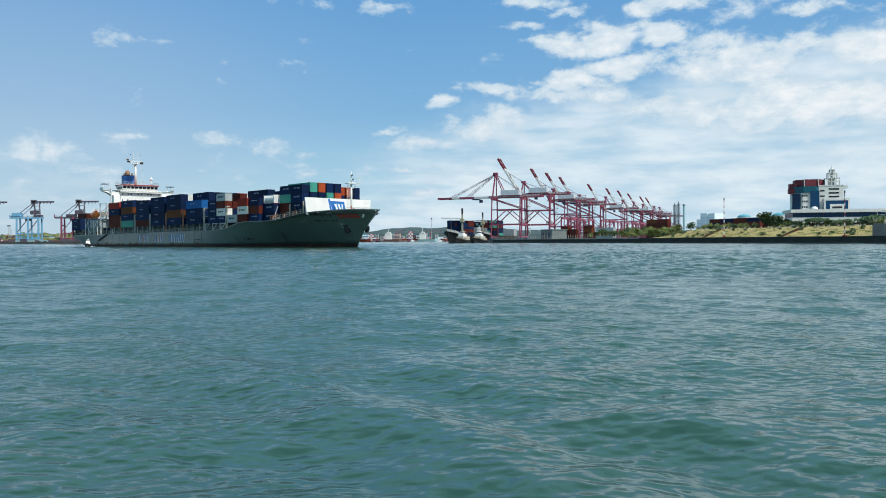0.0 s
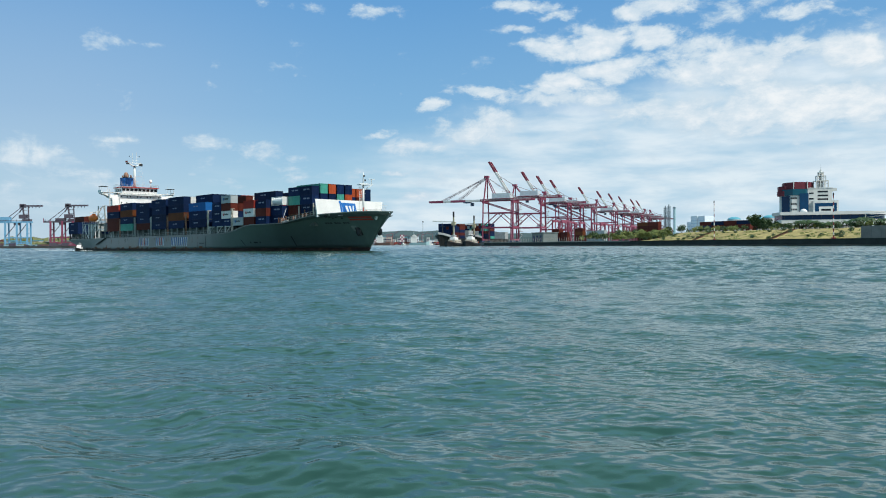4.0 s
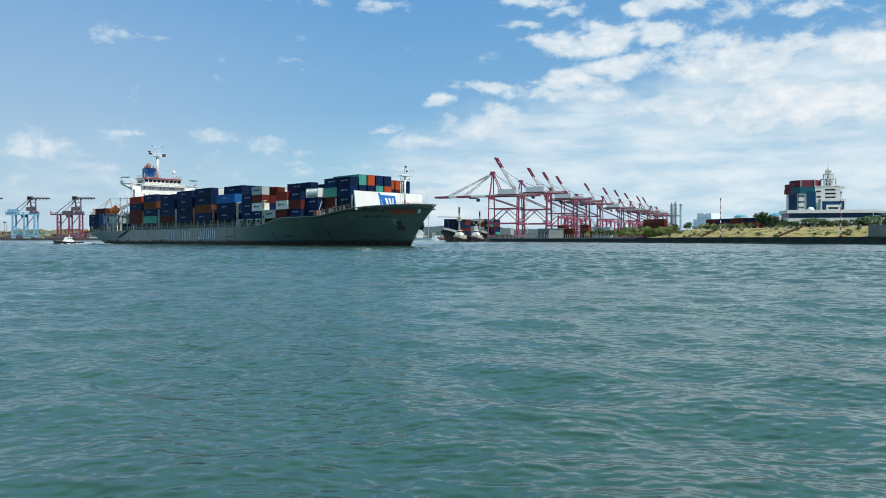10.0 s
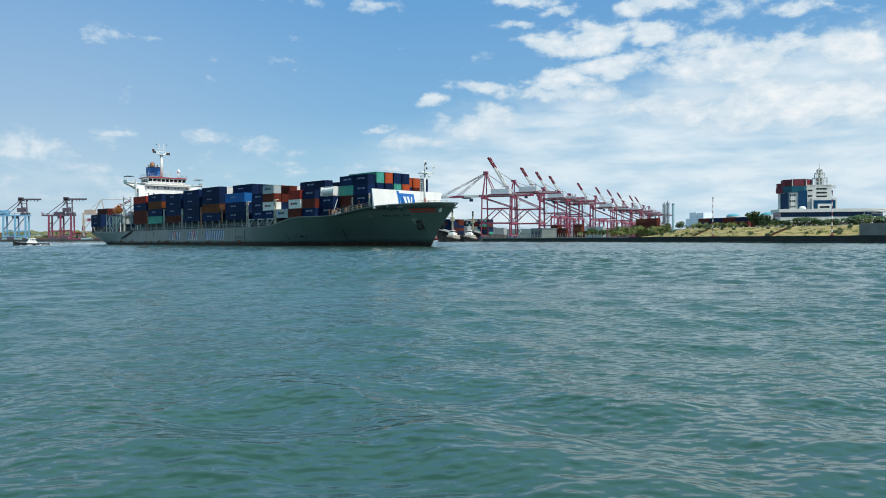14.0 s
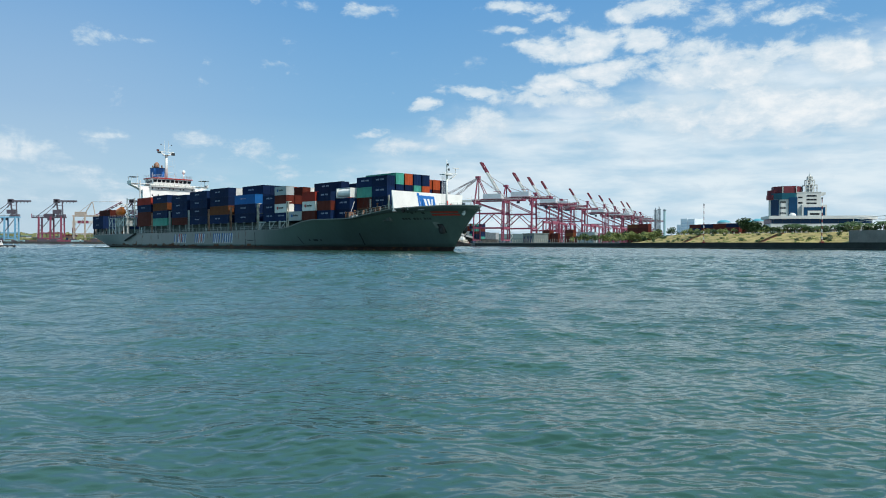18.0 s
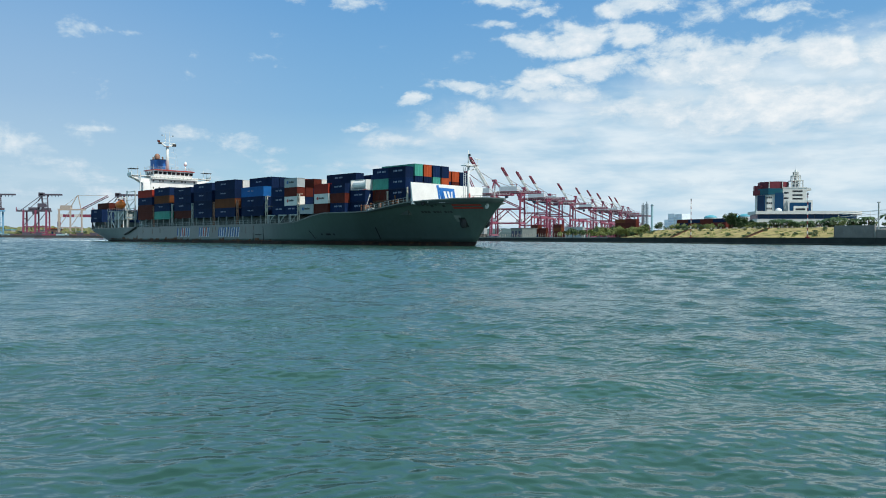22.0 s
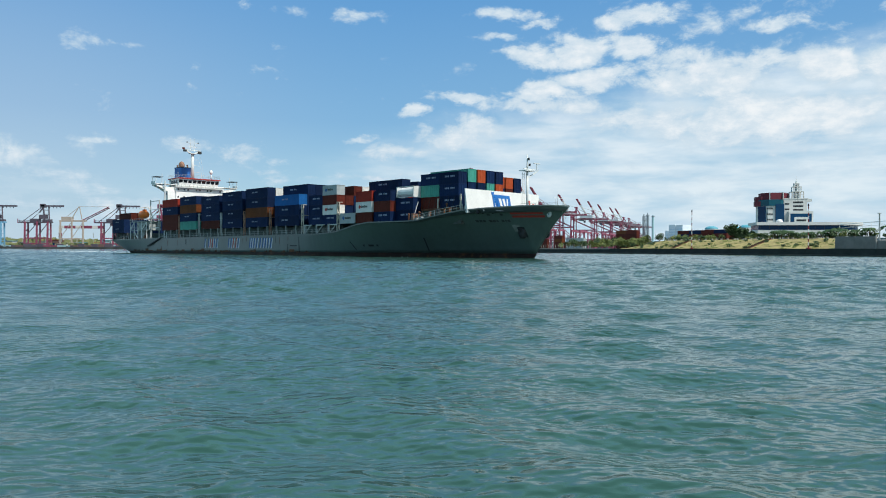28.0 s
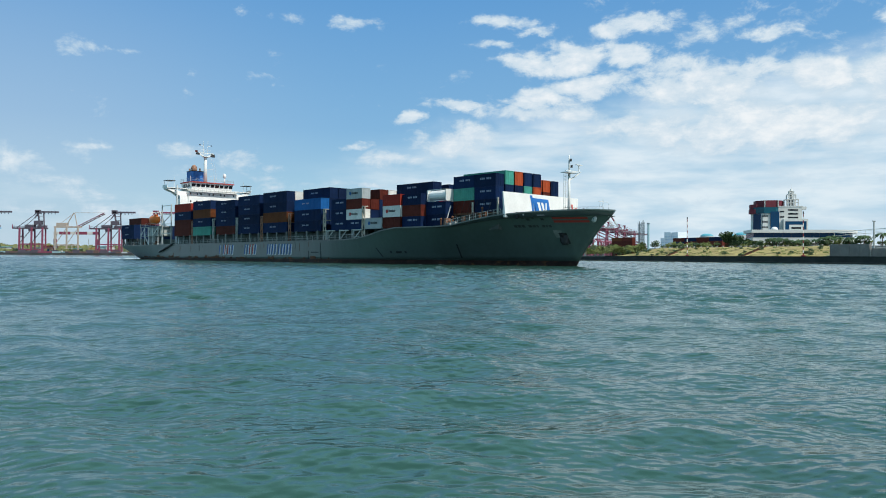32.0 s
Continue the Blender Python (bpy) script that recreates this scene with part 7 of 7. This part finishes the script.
def feeder(bx, by, beam, length, tiers, keys, posts, label, seed):
    """A small freighter lying along the berth with its bow to the channel mouth; x forward, the stem at x = 0."""
    m = pose(bx, by, 0, 0, 0, 246.8)
    t = thing("feeder_ship", label, "ship", "ships along the berth", m=m)
    outline = ((-length, 0.8, 6.6), (-length * 0.8, 1.0, 6.6), (-20, 1.0, 6.8), (-11, 0.86, 8.2), (-6, 0.62, 9.6), (-2.5, 0.32, 10.6), (0, 0.03, 11.2))
    rings = []
    for a, w, top in outline:
        hw, lean = beam / 2 * w, (4.5 if a > -12 else 0)
        low = 0.42 if a > -12 else 0.8
        rings.append([(a, -hw, top), (a - lean * 0.4, -hw * (0.5 + low / 2), top * 0.55), (a - lean, -hw * low, -1), (a - lean, hw * low, -1), (a - lean * 0.4, hw * (0.5 + low / 2), top * 0.55), (a, hw, top)])
    part("hull", Geo().rings(rings), BLACKHULL, t, "black painted hull")
    part("bulwark", Geo().rings([[(a, -hw, z), (a, -hw, z - 1.9), (a, hw, z - 1.9), (a, hw, z)] for a, hw, z in ((-12, beam * 0.45, 8.9), (-6, beam * 0.32, 10.5), (-2.5, beam * 0.17, 11.4), (0.3, 0.3, 12.0))]), PALEBOW, t, "pale grey bow bulwark")
    part("foremast", Geo().tube((-9, 0, 8), (-9, 0, 20), 0.45, 0.25), DARKSTEEL, t)
    part("mast_yard", Geo().beam((-9, -2.2, 17), (-9, 2.2, 17), 0.25), DARKSTEEL, t)
    part("deckhouse", Geo().box(-length + 2, -length + 12, -beam * 0.4, beam * 0.4, 6, 14), PALEBOW, t, "grey deckhouse at the stern")
    for side, x, top in posts:
        y = side * beam * 0.42
        c = part("deck_crane", Geo().beam((x, y, 6), (x, y, top - 5), 1.15), YELLOW, t, "cream deck crane post")
        part("head", Geo().beam((x, y, top - 5), (x, y, top), 1.2), DARKSTEEL, c, "dark head of the deck crane")
        part("jib", Geo().beam((x, y, top - 9), (x + 3, y - 19, top - 8.2), 0.7, 1.0), MASTGREY, c, "pale horizontal jib")
        part("cab", Geo().box(x - 1.3, x + 1.3, y - 1.5, y + 1.5, top - 12, top - 9), YELLOW, c)
    rng = random.Random(seed)
    mesh = {k: Geo().box(0, 12.1, -1.2, 1.2, 0, 2.55).mesh("deck_container", BOX[k]) for k in set(keys + "b")}
    rows = int((beam - 1) / 2.5)
    for bay in range(2):
        for row in range(rows):
            for tier in range(tiers - (1 if (row + bay) % 4 == 1 else 0)):
                k = "b" if tier == tiers - 1 and rng.random() < 0.8 else rng.choice(keys)
                o = tagged(new("deck_container", mesh[k]), f"{COLOURWORD[k]} freight box on the moored feeder ship", "container", "boxes on the feeder ships")
                o.matrix_basis = m @ pose(-28.5 - bay * 13.0, (row - (rows - 1) / 2) * 2.5, 6.75 + tier * 2.58)


def tug(x, y, turn):
    t = thing("tugboat", "tugboat with black hull and pale wheelhouse", "tugboat", "moored tugboats", m=pose(x, y, 0, 0, 0, turn))
    part("hull", Geo().rings([[(a, -w, z), (a, -w * 0.8, -0.8), (a, w * 0.8, -0.8), (a, w, z)] for a, w, z in ((-13, 3.6, 2.0), (-6, 4.6, 1.9), (5, 4.6, 2.6), (10, 3.2, 3.4), (13, 0.4, 4.0))]), BLACKHULL, t)
    part("fender", Geo().rings([[(a, -w - 0.4, z + 0.1), (a, -w - 0.4, z - 0.7), (a, w + 0.4, z - 0.7), (a, w + 0.4, z + 0.1)] for a, w, z in ((-13, 3.6, 2.0), (-6, 4.6, 1.9), (5, 4.6, 2.6), (10, 3.2, 3.4), (13, 0.8, 4.0))]), DARKSTEEL, t, "black rubber fender round the rail")
    part("deckhouse", Geo().box(-6, 5.4, -3.1, 3.1, 2.0, 5.2), LASHTAN, t, "pale tan deckhouse")
    part("upper_house", Geo().box(-2.4, 3.8, -2.4, 2.4, 5.2, 7.0), WHITE, t)
    for k in range(5):
        part("porthole", Geo().tube((-5 + k * 2.2, -3.2, 3.8), (-5 + k * 2.2, 3.2, 3.8), 0.35, 0.35, 8), DARKGLASS, t)
    for k in range(9):
        a = -11 + k * 2.6
        w = lerp(a, ((-13, 3.9), (-6, 4.9), (5, 4.9), (10, 3.5), (13, 1.0)))
        for side in (-1, 1):
            part("tyre", Geo().tube((a, side * w, 1.2), (a, side * (w + 0.45), 1.2), 0.75, 0.75, 10), DARKSTEEL, t)
    rng = random.Random(int(x * 7))
    for k in range(10):
        a, o, h = rng.uniform(-11, 9), rng.uniform(-3, 3), rng.uniform(0.6, 1.8)
        part("deck_gear", Geo().box(a, a + rng.uniform(0.6, 1.6), o, o + rng.uniform(0.5, 1.2), 1.9, 2.4 + h), (TUGORANGE, BOX["o"], MASTGREY, DARKSTEEL)[k % 4], t)
    part("winch", Geo().tube((7, -1.4, 3.6), (7, 1.4, 3.6), 0.8, 0.8, 10), TUGORANGE, t)
    w = part("wheelhouse", Geo().prism([(-1, -1.6), (2.2, -1.6), (3.0, -0.8), (3.0, 0.8), (2.2, 1.6), (-1, 1.6)], 6.8, 9.2), WHITE, t, "white wheelhouse")
    part("window_band", Geo().prism([(-1.05, -1.65), (2.25, -1.65), (3.08, -0.8), (3.08, 0.8), (2.25, 1.65), (-1.05, 1.65)], 7.8, 8.7), DARKGLASS, w)
    part("mast", Geo().tube((0, 0, 9.2), (0, 0, 14.0), 0.18, 0.1, 6), MASTGREY, t)
    for y in (-1.6, 1.6):
        part("funnel", Geo().tube((-4, y, 5.2), (-4.3, y, 9.2), 0.6, 0.5, 8), DARKSTEEL, t)


feeder(-25, 640, 18, 62, 5, "bbmbm", ((1, -16, 30),), "black-hulled feeder ship moored with its bow to the channel", 8)
feeder(0.5, 736, 26, 90, 6, "mbmbgbs", ((0.1, -14, 30),), "second dark-hulled feeder ship farther along the berth", 12)
tug(-10.5, 612, 242)
tug(3, 606, 250)


# ---- pilot boat and foam ----
FOAM = paint("foam", (0.72, 0.78, 0.80), 0.8, vary=0.15, scale=1.5)


def pilot_boat():
    t = thing("pilot_boat", "small white pilot boat with a dark hull leaving a wake", "boat")
    slim = lambda me: me.transform(Matrix.Diagonal((0.76, 0.60, 0.60, 1)))
    part("hull", Geo().rings([[(a, -w, z), (a, -w * 0.75, -0.5), (a, w * 0.75, -0.5), (a, w, z)] for a, w, z in ((-7.5, 2.0, 1.15), (-3, 2.3, 1.2), (3, 2.2, 1.5), (6, 1.3, 1.95), (8, 0.1, 2.3))]), BLACKHULL, t, "black hull")
    part("deck_edge", Geo().rings([[(a, -w - 0.06, z + 0.12), (a, -w - 0.06, z - 0.12), (a, w + 0.06, z - 0.12), (a, w + 0.06, z + 0.12)] for a, w, z in ((-7.5, 2.0, 1.15), (-3, 2.3, 1.2), (3, 2.2, 1.5), (6, 1.3, 1.95), (8, 0.12, 2.3))]), BLACKHULL, t)
    part("cabin", Geo().hull8([(-2.2, -1.6, 1.2), (2.6, -1.6, 1.2), (2.6, 1.6, 1.2), (-2.2, 1.6, 1.2), (-2.0, -1.4, 2.6), (1.8, -1.4, 2.6), (1.8, 1.4, 2.6), (-2.0, 1.4, 2.6)]), WHITE, t, "white cabin")
    w = part("wheelhouse", Geo().hull8([(-1.8, -1.4, 2.7), (1.8, -1.4, 2.7), (1.8, 1.4, 2.7), (-1.8, 1.4, 2.7), (-1.6, -1.3, 4.3), (1.1, -1.3, 4.3), (1.1, 1.3, 4.3), (-1.6, 1.3, 4.3)]), WHITE, t, "white wheelhouse")
    for x in (-1.3, -0.3, 0.7):
        for y in (-1.40, 1.40):
            part("window_pane", Geo().box(x - 0.35, x + 0.35, y - 0.05, y + 0.05, 3.1, 3.85), DARKGLASS, w)
    part("mast", Geo().tube((-0.8, 0, 4.3), (-0.8, 0, 6.4), 0.09, 0.06, 6), WHITE, t)
    part("radar_bar", Geo().box(-0.6, -0.4, -0.8, 0.8, 5.0, 5.15), WHITE, t)
    for x in (-6.5, -4.5, 4.6, 6.2):
        part("rail_post", Geo().beam((x, -1.6 if x < 5 else -0.9, 1.2), (x, -1.6 if x < 5 else -0.9, 2.5), 0.08), MASTGREY, t)
    for o in t.children_recursive:
        slim(o.data)
    rng = random.Random(2)
    g = Geo()
    for i in range(46):
        f = rng.random() ** 0.8
        x = -5.5 - f * 14
        y = rng.gauss(0, 0.5 + 1.7 * f)
        g.ball((x, y, 0.05), rng.uniform(0.3, 1.1) * (1.1 - f * 0.6), rng.uniform(0.2, 0.6), rng.uniform(0.05, 0.2) * (1 - 0.7 * f), 6, 3)
    for i in range(16):
        x = rng.uniform(-5, 5)
        g.ball((x, rng.choice((-1, 1)) * (1.3 - max(0, x - 3) * 0.2 + rng.uniform(0, 0.3)), 0.03), rng.uniform(0.3, 0.8), 0.25, rng.uniform(0.1, 0.35), 6, 3)
    foam = tagged(new("boat_wake", g.mesh("boat_wake", FOAM)), "white foam trailing the pilot boat", "foam", kind="stuff")
    return t, foam


PILOT, PILOT_WAKE = pilot_boat()


def ship_foam():
    rng = random.Random(6)
    g = Geo()
    # stern wash
    for i in range(240):
        f = rng.random()
        x = -1 - f * 120
        y = rng.gauss(-2, 3.0 + 4.0 * f)
        g.ball((x, y, 0.04), rng.uniform(0.6, 2.2), rng.uniform(0.3, 0.9), rng.uniform(0.03, 0.2) * (1 - 0.7 * f), 6, 3)
    # thin broken line along the waterline
    for i in range(34):
        x = rng.uniform(0, 186)
        if math.sin(x * 0.13) + math.sin(x * 0.051 + 1) < 0.2:
            continue
        g.ball((x, -lerp(x, WATERLINE) - rng.uniform(0.1, 0.7), 0.0), rng.uniform(0.8, 3.2), 0.18, rng.uniform(0.02, 0.06), 8, 3)
    ob = tagged(new("ship_wake", g.mesh("ship_wake", FOAM)), "broken white foam along the hull and behind the stern", "foam", kind="stuff")
    MOVED.append((ob, pose(0, 0, 0)))


ship_foam()
PILOT_ROWS = [
    (0, pose(-166.2, 312.0, 0, 0, 0, -66)),
    (1, pose(-163.2, 307.0, 0, 0, 0, -66)),
    (2, pose(-160.6, 302.0, 0, 0, 0, -67)),
    (3, pose(-158.1, 298.0, 0, 0, 0, -70)),
    (6, pose(-152.4, 286.0, 0, 0, 0, -90)),
    (7, pose(-151.3, 282.0, 0, 0, 0, -98)),
    (8, pose(-150.9, 279.0, 0, 0, 0, -103)),
    (9, pose(-150.8, 276.0, 0, 0, 0, -108)),
    (10, pose(-151.8, 273.5, 0, 0, 0, -114)),
    (11, pose(-152.4, 271.0, 0, 0, 0, -121)),
    (12, pose(-154.5, 269.5, 0, 0, 0, -129)),
    (13, pose(-156.1, 268.5, 0, 0, 0, -137)),
    (14, pose(-159.1, 268.0, 0, 0, 0, -144)),
    (16.5, pose(-163.9, 267.5, 0, 0, 0, -152)),
    (18, pose(-167.9, 268.0, 0, 0, 0, -158)),
    (22, pose(-176.7, 271.2, 0, 0, 0, -164)),
    (27, pose(-187.7, 275.2, 0, 0, 0, -166)),
    (32, pose(-198.7, 279.2, 0, 0, 0, -166)),
]


# ---- motion of things ----
def motions():
    walk(SHIP, SHIP_ROWS)
    for ob, place in MOVED:
        walk(ob, [(t, m @ place) for t, m in SHIP_ROWS])
    walk(PILOT, PILOT_ROWS)
    walk(PILOT_WAKE, PILOT_ROWS)
    walk(WATER_SHEET, [(t, pose(-0.75 * t, -0.32 * t, 0)) for t in (0, 8, 16, 24, 32)])


motions()
